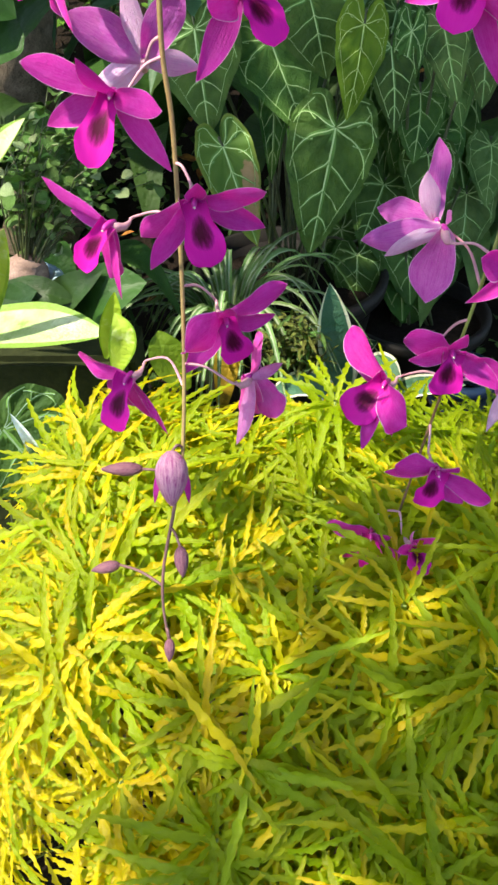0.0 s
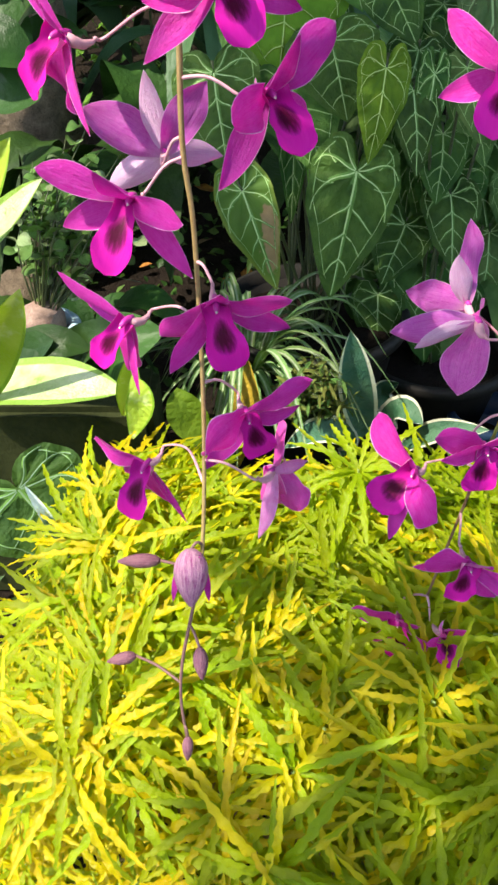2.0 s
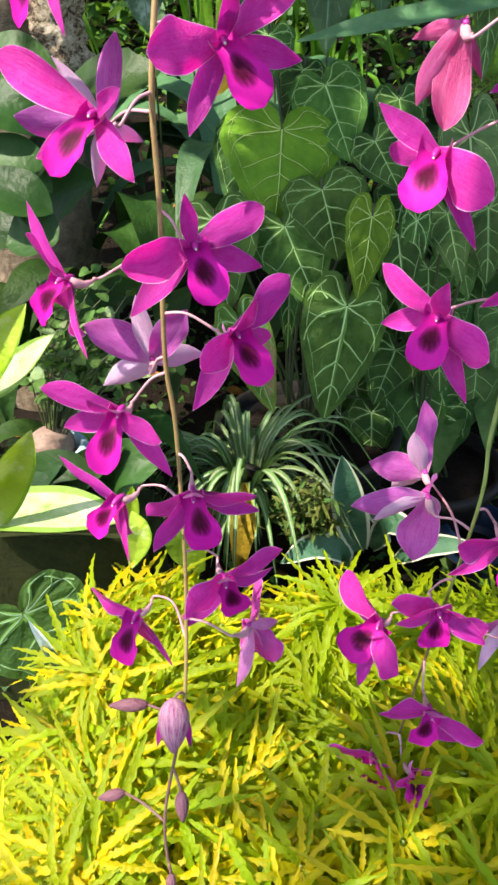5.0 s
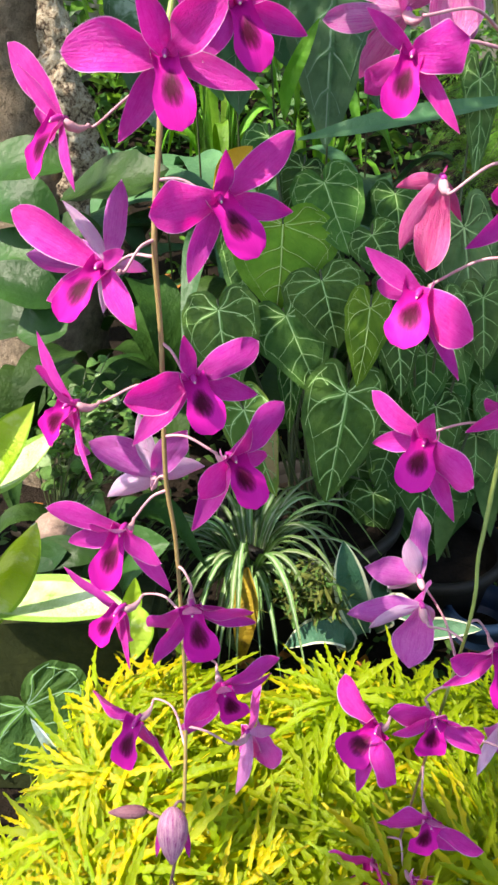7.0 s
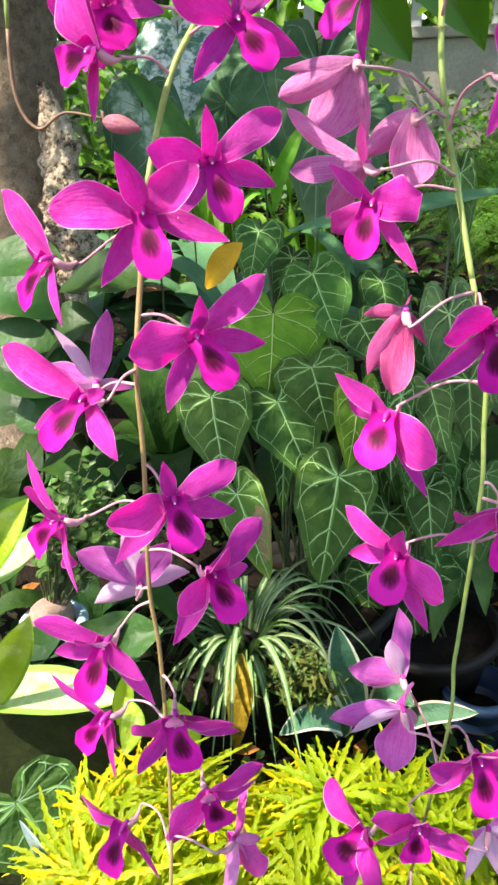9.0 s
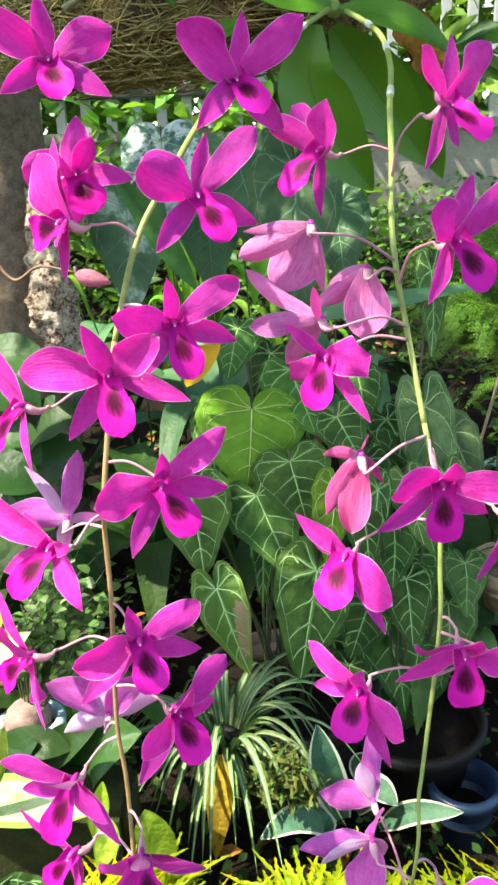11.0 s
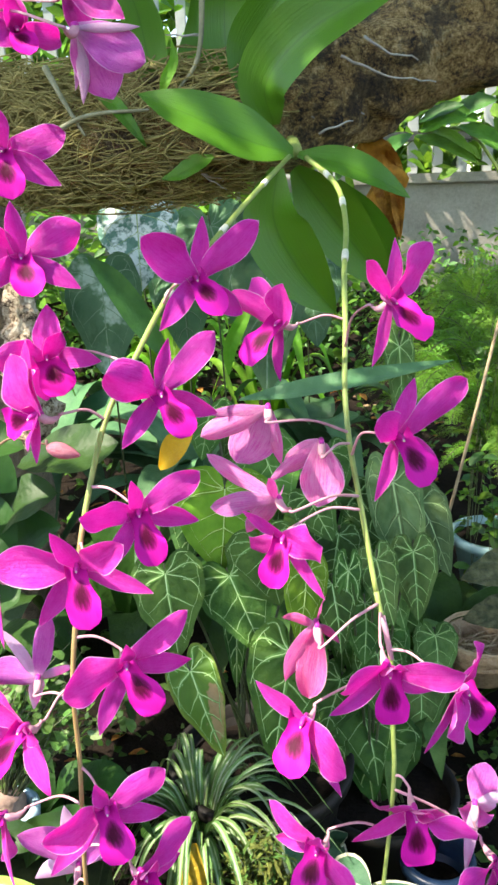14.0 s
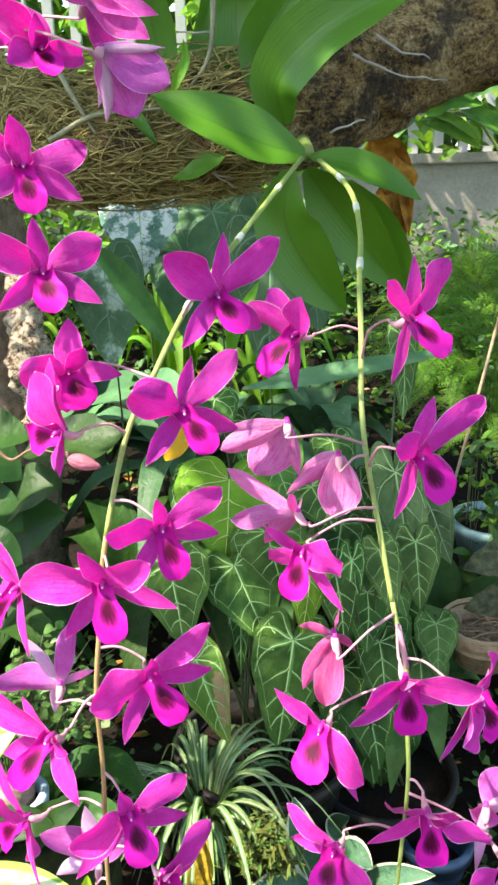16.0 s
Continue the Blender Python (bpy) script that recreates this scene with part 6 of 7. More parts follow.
blade(b, [(-0.097, 1.800, 0.968), (-0.153, 1.780, 1.064), (-0.208, 1.780, 1.153), (-0.264, 1.780, 1.215)], 0.060, (0, -0.8, 0.5), 0.25, 10, 18, 0.0012, 0.45, 0.15, 0.03, 1.0)
part("leaf", b.mesh("leaf", [MID_LEAF]), strap)
yellow = thing("fallen_leaf", (-0.087, 1.360, 0.869), "yellowed leaf among the green leaves", "leaf")
b = Build()
blade(b, [(-0.087, 1.360, 0.869), (-0.064, 1.340, 0.902), (-0.044, 1.330, 0.927), (-0.020, 1.330, 0.949)], 0.050, (0, -0.7, 0.6), 0.25, 10, 18, 0.0012, 0.45, 0.15, 0.03, 1.0)
part("leaf", b.mesh("leaf", [YELLOW_LEAF]), yellow)
yellow = thing("fallen_leaf", (-0.031, 1.000, 0.383), "hanging yellow and brown withered leaf", "leaf")
b = Build()
blade(b, [(-0.031, 1.000, 0.383), (-0.033, 0.980, 0.338), (-0.035, 0.970, 0.301), (-0.045, 0.970, 0.204)], 0.042, (0, -0.8, 0.4), 0.25, 10, 18, 0.0012, 0.45, 0.15, 0.03, 1.0)
part("leaf", b.mesh("leaf", [WITHER_LEAF]), yellow)
dry = thing("dry_leaf", (0.224, 1.080, 1.405), "hanging crumpled orange-brown dry leaves", "leaf")
b = Build()
blade(b, [(0.224, 1.080, 1.405), (0.235, 1.080, 1.368), (0.253, 1.085, 1.327), (0.262, 1.090, 1.284)], 0.050, (0.3, -0.9, 0.2), 0.90, 10, 18, 0.0012, 0.45, 0.15, 0.70, 1.0)
part("leaf", b.mesh("leaf", [DRY_LEAF]), dry)
b = Build()
blade(b, [(0.240, 1.090, 1.398), (0.256, 1.090, 1.361), (0.270, 1.090, 1.312), (0.270, 1.090, 1.244)], 0.036, (-0.3, -0.9, 0.2), 0.90, 10, 18, 0.0012, 0.45, 0.15, 0.70, 1.0)
part("leaf", b.mesh("leaf", [DRY_LEAF]), dry)
b = Build()
blade(b, [(0.234, 1.100, 1.403), (0.246, 1.100, 1.354), (0.259, 1.100, 1.298), (0.252, 1.100, 1.251)], 0.026, (0.3, -0.9, 0.2), 0.90, 10, 18, 0.0012, 0.45, 0.15, 0.70, 1.0)
part("leaf", b.mesh("leaf", [DRY_LEAF]), dry)
b = Build()
blade(b, [(0.242, 1.080, 1.401), (0.266, 1.080, 1.367), (0.275, 1.080, 1.326), (0.280, 1.080, 1.270)], 0.022, (-0.3, -0.9, 0.2), 0.90, 10, 18, 0.0012, 0.45, 0.15, 0.70, 1.0)
part("leaf", b.mesh("leaf", [DRY_LEAF]), dry)
vine = thing("climbing_plant", (1.05, 2.34, 0.30), "broad mottled light green leaves drooping before the fence", "plant")
b = Build()
b.tube(curve([(1.05, 2.34, 0.30), (1.02, 2.34, 0.90), (0.752, 2.340, 1.429), (0.562, 2.310, 1.476)], 16), 0.005, 6)
part("stalk", b.mesh("stalk", [STEM_GREEN]), vine)
for pts, w, mat in (
    (((0.505, 2.300, 1.490), (0.555, 2.260, 1.524), (0.604, 2.240, 1.556)), 0.036, BRIGHT_LEAF),
    (((0.566, 2.300, 1.474), (0.627, 2.260, 1.506), (0.704, 2.240, 1.494)), 0.075, FERN_LEAF),
    (((0.570, 2.300, 1.485), (0.637, 2.260, 1.457), (0.702, 2.240, 1.406)), 0.036, BRIGHT_LEAF),
    (((0.551, 2.300, 1.463), (0.631, 2.260, 1.434), (0.706, 2.240, 1.387)), 0.051, FERN_LEAF),
    (((0.541, 2.300, 1.469), (0.481, 2.260, 1.438), (0.455, 2.240, 1.397)), 0.039, MID_LEAF),
    (((0.638, 2.300, 1.494), (0.693, 2.260, 1.531), (0.751, 2.240, 1.541)), 0.060, MID_LEAF),
    (((0.668, 2.300, 1.485), (0.726, 2.260, 1.455), (0.784, 2.240, 1.404)), 0.060, FERN_LEAF),
    (((0.559, 2.300, 1.497), (0.611, 2.260, 1.520), (0.664, 2.240, 1.533)), 0.045, DARK_LEAF),
):
    b = Build()
    blade(b, pts, w, (0.1, -0.75, 0.6), 0.3, 10, 18, 0.0012, 0.45, 0.15, 0.06, 1.0)
    part("leaf", b.mesh("leaf", [mat]), vine)
twig = thing("twig", (0.583, 1.900, 0.535), "thin pale dry stalk leaning over the bank", "twig")
b = Build()
b.tube(curve([(0.583, 1.900, 0.535), (0.638, 1.900, 0.806), (0.708, 1.950, 1.075)], 12), 0.004, 6)
part("stalk", b.mesh("stalk", [STRAW]), twig)
dull = thing("dark_leaf_plant", (0.639, 1.400, 0.645), "broad dull brown-green pleated leaves", "plant")
for pts, w, turn in (
    (((0.639, 1.400, 0.645), (0.566, 1.350, 0.661), (0.504, 1.320, 0.661), (0.445, 1.300, 0.660)), 0.075, 0.0),
    (((0.638, 1.380, 0.563), (0.565, 1.330, 0.576), (0.503, 1.300, 0.585), (0.447, 1.280, 0.590)), 0.070, 0.1),
):
    line = curve(pts, 40)
    up = Vector((turn, -0.6, 0.7)).normalized()

    def pleated(u, v):
        j = round(v * 40)
        t = (line[min(j + 1, 40)] - line[max(j - 1, 0)]).normalized()
        side = t.cross(up).normalized()
        x = 2 * u - 1
        tooth = 1 + 0.10 * abs(math.sin(13 * v + 0.5 * (x > 0)))
        h = w / 2 * max(0.02, math.sin(math.pi * min(1, 0.04 + 0.96 * v) ** 0.8) ** 0.8) * tooth
        rib = abs(math.sin(16 * (v - 0.35 * abs(x)))) - 0.6
        return line[j] + side * x * h + up * (0.12 * h * abs(x) + 0.006 * rib * min(1, 3 * abs(x)))

    b = Build()
    b.sheet(pleated, 16, 40, 0.0008, 0, 0)
    part("leaf", b.mesh("leaf", [DULL_LEAF]), dull)

# ---- filler planting ----
def small_leaf(seed, length, width, mats, bendy=0.5):
    rnd = random.Random(seed)
    b = Build()
    blade(b, [(0, 0, 0), (0, length * 0.4, length * 0.06), (0, length * 0.75, 0), (0, length, -length * 0.2 * bendy)], width, (0, 0, 1), 0.25, 4, 8, 0.0004, 0.45, 0.2, 0.05, 0.8, seed=seed)
    return b.mesh("leaf", mats)


def bush(name, at, label, centre, radii, n, length, width, mats, seed, group=""):
    "A twiggy bush whose single leaves are parts."
    rnd = random.Random(seed)
    o = thing(name, at, label, "bush", group)
    base = Vector(at)
    kinds = [small_leaf(seed + k, length, width, [m]) for m in mats for k in range(2)]
    c = Vector(centre)
    tips = []
    for k in range(max(6, n // 9)):
        d = Vector((rnd.gauss(0, 1), rnd.gauss(0, 1), rnd.gauss(0.25, 0.8))).normalized() * rnd.uniform(0.35, 1.0)
        tip = c + Vector((d.x * radii[0], d.y * radii[1], d.z * radii[2]))
        line = curve([base, base.lerp(tip, 0.5) + Vector((rnd.uniform(-0.03, 0.03), rnd.uniform(-0.03, 0.03), 0.04)), tip], 10)
        b = Build()
        b.tube(line, [0.0016 - 0.0001 * j for j in range(11)], 5)
        part("twig", b.mesh("twig", [PETIOLE]), o)
        tips.append(line)
    for k in range(n):
        line = rnd.choice(tips)
        p = line[rnd.randint(4, 10)]
        f = part("leaf", rnd.choice(kinds), o, own=True)
        f.matrix_basis = Matrix.Translation(p - base + Vector((rnd.uniform(-1, 1), rnd.uniform(-1, 1), rnd.uniform(-1, 1))) * 0.012) @ pose(0, 0, 0, rnd.uniform(-40, 40), rnd.uniform(-40, 40), rnd.uniform(0, 360)) @ Matrix.Scale(rnd.uniform(0.7, 1.25), 4)
    return o


def leaf_mass(name, label, low, high, n, length, width, mats, seed, category="foliage", flat=False, lift=None):
    "Countless small leaves as one mesh."
    rnd = random.Random(seed)
    o = Build()
    for k in range(n):
        x, y, z = (rnd.uniform(a, c) for a, c in zip(low, high))
        if lift:
            z += lift(x, y)
        s = rnd.uniform(0.6, 1.3)
        tilt = 18 if flat else 60
        m = pose(x, y, z, rnd.uniform(-tilt, tilt), rnd.uniform(-tilt, tilt), rnd.uniform(0, 360))
        l, w = length * s, width * s
        at = len(o.v)
        o.v += [m @ Vector(p) for p in ((0, 0, 0), (w / 2, l * 0.4, 0.12 * w), (0, l, -0.1 * l), (-w / 2, l * 0.4, 0.12 * w), (0, l * 0.45, -0.02 * l), (w * 0.36, l * 0.75, 0.02 * l), (-w * 0.36, l * 0.75, 0.02 * l))]
        o.uv += [(0.5, 0), (0.95, 0.4), (0.5, 1), (0.05, 0.4), (0.5, 0.45), (0.8, 0.75), (0.2, 0.75)]
        i = k % len(mats)
        for f in ((0, 1, 4), (1, 5, 4), (5, 2, 4), (2, 6, 4), (6, 3, 4), (3, 0, 4)):
            o.f.append([at + q for q in f])
            o.i.append(i)
    return tagged(new(name, o.mesh(name, mats)), label, category, kind="stuff")


def fern(name, at, label, n, length, mat, seed, rise=0.8, droop=0.7):
    "Arching fronds, each a midrib with paired leaflets."
    rnd = random.Random(seed)
    o = thing(name, at, label, "fern")
    for k in range(n):
        a = 2 * math.pi * (k * 0.382 + rnd.uniform(-0.06, 0.06))
        d = Vector((math.cos(a), math.sin(a), 0))
        l = length * rnd.uniform(0.6, 1.1)
        h = rise * rnd.uniform(0.5, 1.3)
        p0 = Vector(at)
        line = curve([p0, p0 + d * l * 0.25 + Vector((0, 0, l * 0.45 * h)), p0 + d * l * 0.6 + Vector((0, 0, l * (0.6 * h - 0.1 * droop))), p0 + d * l * 0.95 + Vector((0, 0, l * (0.5 * h - 0.5 * droop)))], 30)
        b = Build()
        b.tube(line, [0.0016 - 0.00004 * j for j in range(31)], 4, 1)
        side = d.cross(Vector((0, 0, 1)))
        for j in range(3, 30):
            ln = l * 0.15 * math.sin(math.pi * (0.12 + 0.85 * j / 30)) + 0.004
            t = (line[j + 1] - line[j - 1]).normalized()
            for sgn in (-1, 1):
                out = (side * sgn + t * 0.45 + Vector((0, 0, rnd.uniform(-0.5, 0.25)))).normalized()
                for q in range(4):
                    root = line[j] + out * ln * (0.12 + 0.24 * q)
                    sub = ln * (0.36 - 0.05 * q)
                    for e in (-1, 1):
                        tip = root + (t * e + out * 0.7 + Vector((0, 0, rnd.uniform(-0.35, 0.35)))).normalized() * sub
                        w = out * sub * 0.22
                        mid = root.lerp(tip, 0.55)
                        at_ = len(b.v)
                        b.v += [root, mid + w, tip, mid - w]
                        b.uv += [(0.5, 0), (0.9, 0.5), (0.5, 1), (0.1, 0.5)]
                        b.f.append([at_, at_ + 1, at_ + 2, at_ + 3])
                        b.i.append(0)
        part("frond", b.mesh("frond", [mat, PETIOLE]), o)
    return o


bush("small_leaf_bush", (-0.337, 1.050, 0.406), "small-leaved bush with pale buds in a pale blue pot", (-0.258, 1.120, 0.560), (0.13, 0.10, 0.15), 420, 0.020, 0.017, [BUSH_LEAF, BUSH_LEAF, BUSH_LEAF, BUSH_LEAF, BUSH_LEAF, BUSH_WHITE], 5)
fern("fern", (0.693, 2.350, 0.796), "bright green feathery fern on the bank", 22, 0.34, FERN_LEAF, 3)
fern("fern", (0.889, 2.500, 0.836), "bright green feathery fern on the bank", 22, 0.36, FERN_LEAF, 4)
fern("fern", (0.651, 2.600, 0.683), "bright green feathery fern on the bank", 16, 0.28, FERN_LEAF, 6)
fern("fern", (0.787, 2.200, 0.689), "bright green feathery fern on the bank", 18, 0.30, FERN_LEAF, 9)
fern("fern", (0.901, 2.900, 0.842), "bright green feathery fern on the bank", 20, 0.40, FERN_LEAF, 12)
fern("fern", (0.689, 2.150, 0.767), "bright green feathery fern on the bank", 26, 0.30, FERN_LEAF, 14)
fern("fern", (0.670, 2.300, 0.671), "bright green feathery fern on the bank", 24, 0.30, FERN_LEAF, 15)
fern("fern", (0.780, 2.300, 0.768), "bright green feathery fern on the bank", 26, 0.34, FERN_LEAF, 16)
fern("fern", (0.744, 2.050, 0.631), "bright green feathery fern on the bank", 22, 0.26, FERN_LEAF, 17)
fern("fern", (0.682, 2.600, 0.830), "bright green feathery fern on the bank", 22, 0.34, FERN_LEAF, 18)
bush("moss_plant", (0.076, 1.030, 0.225), "low fine-leaved olive-brown plant beside the spider plant", (0.070, 1.035, 0.290), (0.075, 0.050, 0.065), 520, 0.027, 0.0050, [MOSS_LEAF, MOSS_LEAF, BUSH_LEAF], 21)
bush("weed", (0.696, 1.900, 0.050), "slender green weed on dark soil", (0.696, 1.900, 0.613), (0.10, 0.10, 0.12), 90, 0.045, 0.022, [MID_LEAF, FERN_LEAF], 31)
bush("weed", (0.664, 2.000, 0.078), "tall thin weed with small leaves", (0.724, 2.000, 0.867), (0.10, 0.08, 0.10), 70, 0.035, 0.018, [FERN_LEAF, MID_LEAF], 33)
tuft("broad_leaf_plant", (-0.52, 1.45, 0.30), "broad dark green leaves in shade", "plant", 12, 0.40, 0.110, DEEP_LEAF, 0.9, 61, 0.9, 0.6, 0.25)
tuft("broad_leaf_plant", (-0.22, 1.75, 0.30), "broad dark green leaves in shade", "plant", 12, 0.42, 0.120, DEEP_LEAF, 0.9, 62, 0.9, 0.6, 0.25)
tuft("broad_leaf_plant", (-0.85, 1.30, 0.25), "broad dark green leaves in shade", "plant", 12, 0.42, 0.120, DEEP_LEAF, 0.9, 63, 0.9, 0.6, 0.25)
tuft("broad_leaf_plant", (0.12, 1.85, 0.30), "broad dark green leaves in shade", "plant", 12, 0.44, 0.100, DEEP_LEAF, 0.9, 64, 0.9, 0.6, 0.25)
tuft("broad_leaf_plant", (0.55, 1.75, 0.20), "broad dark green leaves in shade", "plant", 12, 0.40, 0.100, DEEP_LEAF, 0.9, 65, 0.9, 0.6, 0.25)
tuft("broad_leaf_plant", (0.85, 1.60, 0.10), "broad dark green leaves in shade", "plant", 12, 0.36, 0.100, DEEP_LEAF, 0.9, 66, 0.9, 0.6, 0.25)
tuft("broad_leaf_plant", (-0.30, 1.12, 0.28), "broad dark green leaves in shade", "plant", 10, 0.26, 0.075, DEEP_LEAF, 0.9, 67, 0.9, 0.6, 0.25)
tuft("broad_leaf_plant", (0.42, 1.50, 0.22), "broad dark green leaves in shade", "plant", 10, 0.30, 0.090, VELVET_GREY, 0.9, 69, 0.9, 0.6, 0.25)
tuft("broad_leaf_plant", (-0.10, 2.20, 0.45), "broad dark green leaves in shade", "plant", 14, 0.50, 0.120, TEAL_LEAF, 0.9, 70, 0.9, 0.6, 0.25)
tuft("broad_leaf_plant", (-0.55, 2.30, 0.50), "broad dark green leaves in shade", "plant", 14, 0.55, 0.130, TEAL_LEAF, 0.9, 71, 0.9, 0.6, 0.25)
tuft("broad_leaf_plant", (0.30, 2.45, 0.50), "broad dark green leaves in shade", "plant", 12, 0.45, 0.100, TEAL_LEAF, 0.9, 72, 0.9, 0.6, 0.25)
tuft("strap_leaf_plant", (-0.75, 2.60, 0.26), "clump of upright green strap leaves", "plant", 16, 0.75, 0.05, BRIGHT_LEAF, 0.45, 125, 1.9, 0.3, 0.3)
tuft("strap_leaf_plant", (-0.20, 2.90, 0.36), "clump of upright green strap leaves", "plant", 16, 0.75, 0.05, BRIGHT_LEAF, 0.45, 180, 1.9, 0.3, 0.3)
tuft("strap_leaf_plant", (0.15, 2.80, 0.32), "clump of upright green strap leaves", "plant", 14, 0.75, 0.05, BRIGHT_LEAF, 0.45, 215, 1.9, 0.3, 0.3)
leaf_mass("hedge", "mixed green hedge in front of the wall", (-4.2, 3.3, 0.0), (0.55, 4.2, 0.62), 5200, 0.085, 0.04, [MID_LEAF, FERN_LEAF, DARK_LEAF], 91, lift=ground_height)
leaf_mass("undergrowth", "low green undergrowth on the bank", (-3.0, 2.5, 0.0), (2.6, 4.25, 0.16), 4200, 0.05, 0.024, [MID_LEAF, FERN_LEAF, DARK_LEAF], 92, lift=ground_height)
leaf_mass("far_foliage", "sunlit trees beyond the fence", (-6.0, 4.9, 0.4), (6.0, 6.6, 4.4), 15000, 0.20, 0.09, [MID_LEAF, FERN_LEAF, BRIGHT_LEAF], 93, "trees")
leaf_mass("far_foliage", "pale green leaves against the fence", (0.2, 3.95, 1.40), (2.2, 4.3, 2.3), 420, 0.11, 0.05, [MID_LEAF, FERN_LEAF, BRIGHT_LEAF], 94, "trees")
leaf_mass("far_foliage", "green leaves against the fence", (-2.2, 3.95, 1.30), (0.2, 4.3, 2.4), 620, 0.13, 0.06, [MID_LEAF, FERN_LEAF, BRIGHT_LEAF], 99, "trees")
leaf_mass("far_foliage", "deep green trees far beyond the fence", (-9.0, 6.8, 0.0), (9.0, 8.5, 6.5), 9000, 0.36, 0.17, [MID_LEAF, DARK_LEAF, FERN_LEAF], 97, "trees")
leaf_mass("undergrowth", "leafy weeds at the foot of the wall", (0.45, 3.7, 0.05), (2.6, 4.25, 0.34), 1500, 0.05, 0.022, [MID_LEAF, FERN_LEAF, DARK_LEAF], 98, lift=ground_height)
leaf_mass("leaf_litter", "fallen dry leaves on dark soil", (-1.2, 0.7, 0.012), (1.8, 3.4, 0.03), 420, 0.055, 0.026, [DRY_LEAF, TAN_PATCH, DRY_LEAF], 95, "dead leaves", True, ground_height)
leaf_mass("ground_cover", "small dark creeping leaves on the soil", (-1.0, 0.8, 0.01), (1.3, 2.3, 0.07), 2600, 0.03, 0.02, [DARK_LEAF, BUSH_LEAF, DARK_LEAF], 96, "ground cover", False, ground_height)
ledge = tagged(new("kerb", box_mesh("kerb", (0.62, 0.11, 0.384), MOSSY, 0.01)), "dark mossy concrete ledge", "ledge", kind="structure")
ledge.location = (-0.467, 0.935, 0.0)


# ---- golden shrub ----
def leaflet(build, p0, out, length, width, droop, roll, seed, mat=0):
    """A narrow leaflet with shallow rounded lobes along both margins, folded along its midrib and drooping to the tip."""
    rnd = random.Random(seed)
    out = out.normalized()
    side = out.cross(Vector((0, 0, 1)))
    side = side.normalized() if side.length > 1e-6 else Vector((1, 0, 0))
    up = side.cross(out)
    k = rnd.uniform(-0.3, 0.3)
    pts = [p0, p0 + out * length * 0.35 + up * length * 0.05, p0 + out * length * 0.70 - up * length * droop * 0.13 + side * k * length * 0.06, p0 + out * length - up * length * droop * 0.40 + side * k * length * 0.18]
    line = curve(pts, 30)
    face = (up * math.cos(roll) + side * math.sin(roll)).normalized()
    ph, ph2 = rnd.uniform(0, 6), rnd.uniform(0, 6)
    fr = rnd.uniform(38, 52)

    def fn(u, v):
        j = round(v * 30)
        t = (line[min(j + 1, 30)] - line[max(j - 1, 0)]).normalized()
        s = t.cross(face).normalized()
        n = s.cross(t)
        x = 2 * u - 1
        a = fr * v + ph + (1.4 if x > 0 else 0)
        lobe = 0.31 * math.sin(a + 0.5 * math.sin(a)) + 0.12 * math.sin(0.43 * fr * v + ph2)
        w = width / 2 * (0.22 + 0.78 * math.sin(math.pi * min(1.0, 0.06 + 0.92 * v) ** 0.85)) * (1 + lobe)
        if v > 0.99:
            w *= 0.1
        lift = 0.42 * w * abs(x) + 0.15 * w * math.sin(a + 1.0) * abs(x)
        return line[j] + s * (x * w) + n * lift

    build.sheet(fn, 2, 30, 0, mat, mat)


def leaf_fan(seed, mats, n=7, size=0.08):
    """A compound leaf: lobed leaflets spread like fingers from one joint, arching outwards and down; +z is outwards."""
    rnd = random.Random(seed)
    b = Build()
    for k in range(n):
        a = 2 * math.pi * k / n + rnd.uniform(-0.25, 0.25)
        e = rnd.uniform(-0.15, 0.45)
        d = Vector((math.cos(a) * math.cos(e), math.sin(a) * math.cos(e), math.sin(e)))
        l = size * rnd.uniform(0.6, 1.15)
        leaflet(b, d * 0.004, d, l, rnd.uniform(0.0050, 0.0076) * (size / 0.08) ** 0.6, rnd.uniform(0.2, 0.9), rnd.uniform(-0.25, 0.25), rnd.randint(0, 9999), 0 if rnd.random() < 0.88 else 1)
    b.tube(curve([(0, 0, 0.002), (0.002, 0, -0.03), (0.0, 0.003, -0.07)], 6), 0.0012, 5, 2)
    return b.mesh("leaf", mats)


SHRUB_AT = Vector((0.06, 0.50, 0.0))
shrub = thing("golden_shrub", SHRUB_AT, "dense golden-green shrub with narrow wavy leaflets in sun", "shrub")
FANS = [leaf_fan(s, [GOLD, GOLD_GREEN, STEM_GREEN], 11 + s % 4, 0.064 + 0.009 * (s % 3)) for s in range(10)]
FANS_LIME = [leaf_fan(s + 50, [GOLD_GREEN, GOLD, STEM_GREEN], 11 + s % 4, 0.070 + 0.009 * (s % 3)) for s in range(10)]
rnd = random.Random(77)


def shrub_top(x, y):
    "The height of the shrub's leafy top."
    z = 0.50 + 0.12 * (x - 0.02) - 0.9 * max(0.0, 0.36 - y) - 1.0 * max(0.0, y - 0.64) - 1.9 * max(0.0, -0.165 - x) + 0.074 * math.exp(-((x - 0.080) / 0.045) ** 2 - ((y - 0.62) / 0.07) ** 2) + 0.035 * math.exp(-((x + 0.15) / 0.05) ** 2 - ((y - 0.57) / 0.07) ** 2) + 0.10 * max(0, min(y, 0.5) - 0.38)
    z -= 0.072 * min(1, max(0, (x + 0.12) / 0.12)) * min(1, max(0, (y - 0.40) / 0.15))
    return z + 0.03 * noise.noise((x * 9, y * 9, 1.0))


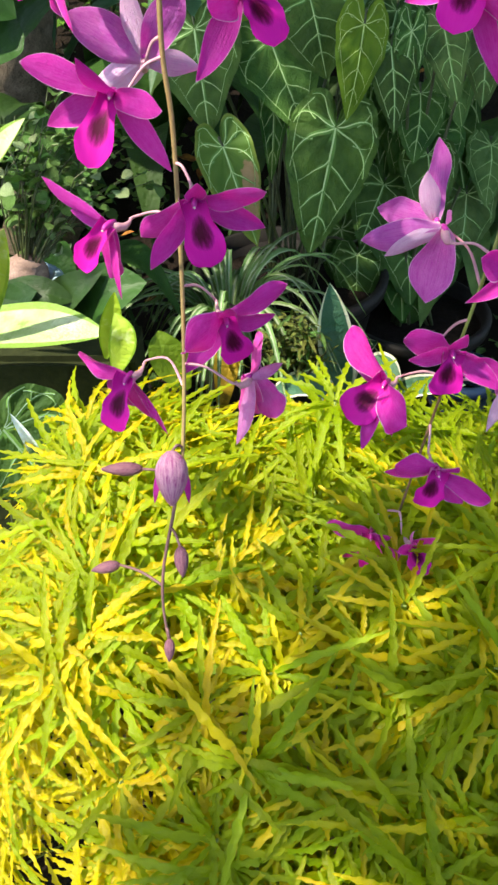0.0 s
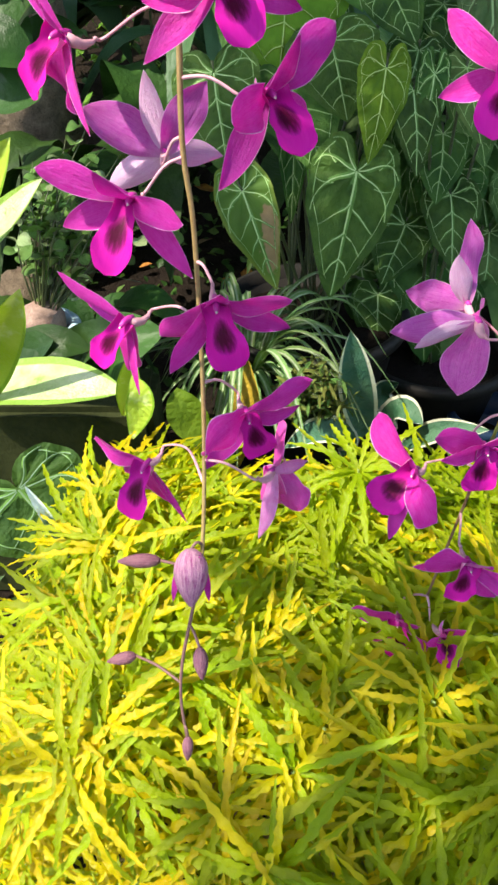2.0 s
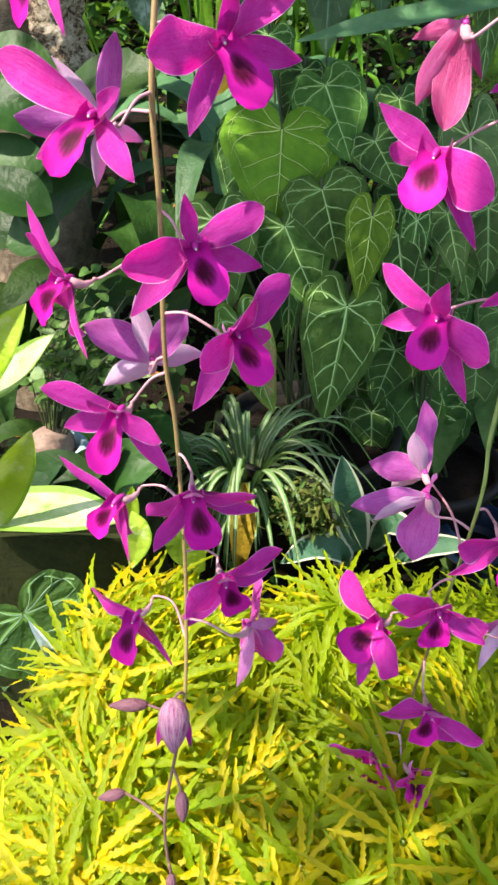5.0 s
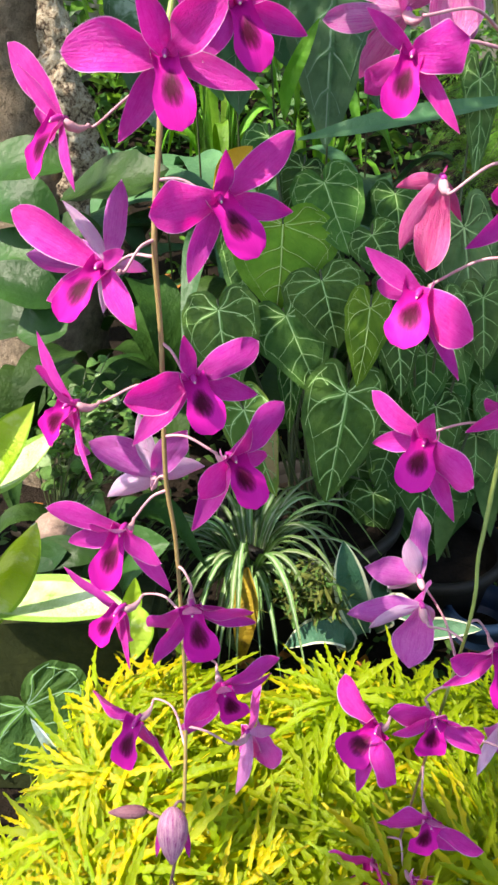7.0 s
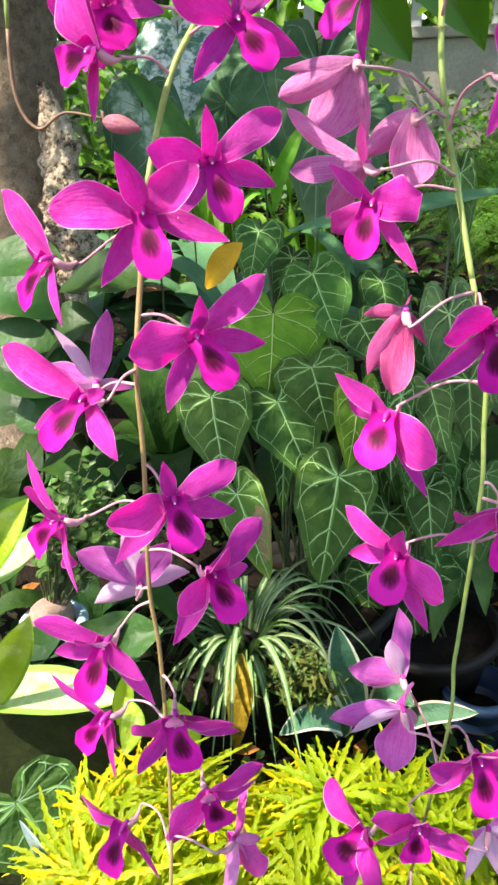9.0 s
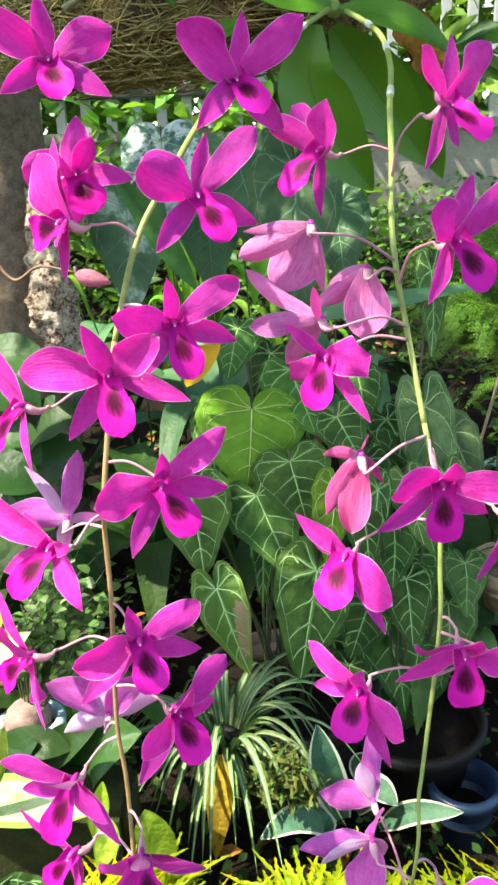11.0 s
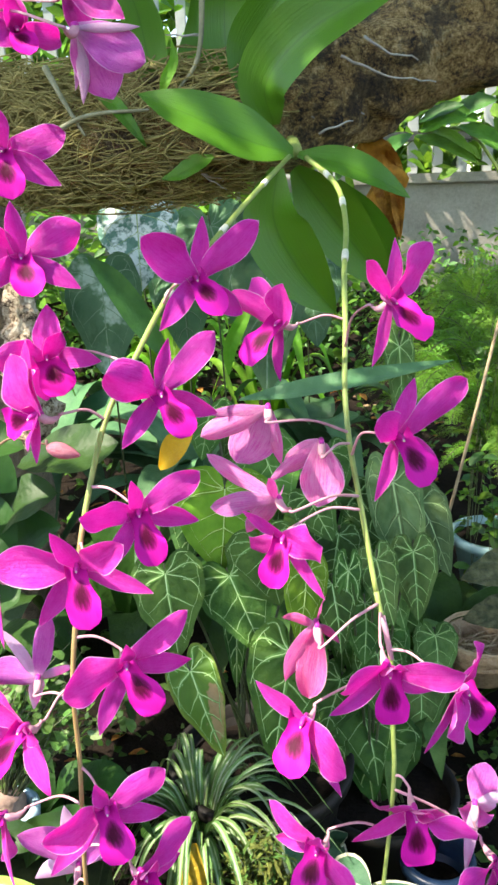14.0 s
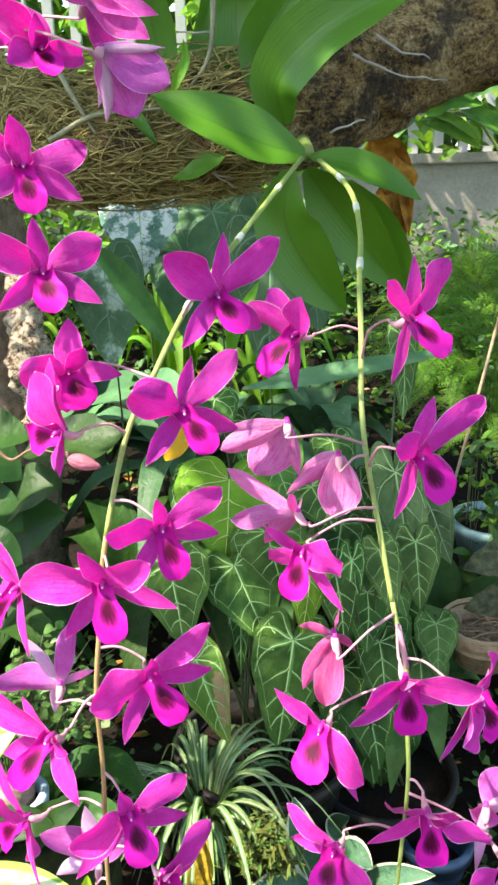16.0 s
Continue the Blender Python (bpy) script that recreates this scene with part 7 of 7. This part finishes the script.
rest = Build()
made = 0
for k in range(1120):
    x, y = rnd.uniform(-0.34, 0.46), rnd.uniform(0.14, 0.80)
    deep = rnd.random() ** 2 * 0.16
    if x < -0.11 - (y - 0.14) * 0.2 and y < 0.32:
        continue
    z = shrub_top(x, y) - deep
    out = Vector((0.7 * (x - 0.06), 0.8 * (y - 0.66), 0.36)).normalized()
    out = (out + Vector((rnd.uniform(-0.22, 0.22), rnd.uniform(-0.3, 0.15), rnd.uniform(-0.1, 0.3)))).normalized()
    q = out.to_track_quat("Z", "Y").to_matrix().to_4x4() @ pose(0, 0, 0, 0, 0, rnd.uniform(0, 360))
    s = rnd.uniform(0.8, 1.15)
    lime = 0.34 + 0.52 * min(1, max(0, (x + 0.12) / 0.2)) + (0.2 if y > 0.45 else 0) - (0.45 if deep > 0.04 else 0)
    data = rnd.choice(FANS_LIME if rnd.random() < lime else FANS)
    m = Matrix.Translation(Vector((x, y, z)) - SHRUB_AT) @ q @ Matrix.Diagonal((s, s, s, 1))
    if deep < 0.035 and y < 0.72 and made < 300:
        made += 1
        f = part("leaf", data, shrub, own=True)
        f.matrix_basis = m
    else:
        at = len(rest.v)
        rest.v += [m @ v.co for v in data.vertices]
        uv = [(0.5, 0.5)] * len(data.vertices)
        for loop, d in zip(data.loops, data.uv_layers[0].data):
            uv[loop.vertex_index] = tuple(d.uv)
        rest.uv += uv
        lime_mesh = data.materials[0] == GOLD_GREEN
        for p in data.polygons:
            rest.f.append([at + v for v in p.vertices])
            rest.i.append(p.material_index if not lime_mesh else (1, 0, 2)[p.material_index])
    if k % 7 == 0:
        foot = Vector((rnd.uniform(-0.05, 0.05), rnd.uniform(-0.05, 0.05), 0.0))
        tip = Vector((x, y, z)) - SHRUB_AT - out * 0.06
        tw = Build()
        tw.tube(curve([foot, foot.lerp(tip, 0.5) + Vector((0, 0, 0.03)), tip], 8), [0.005 - 0.0004 * j for j in range(9)], 6)
        part("twig", tw.mesh("twig", [STEM_TAN]), shrub, own=True)
tagged(part("inner_foliage", rest.mesh("inner_foliage", [GOLD, GOLD_GREEN, STEM_GREEN]), shrub, own=True), kind="stuff")
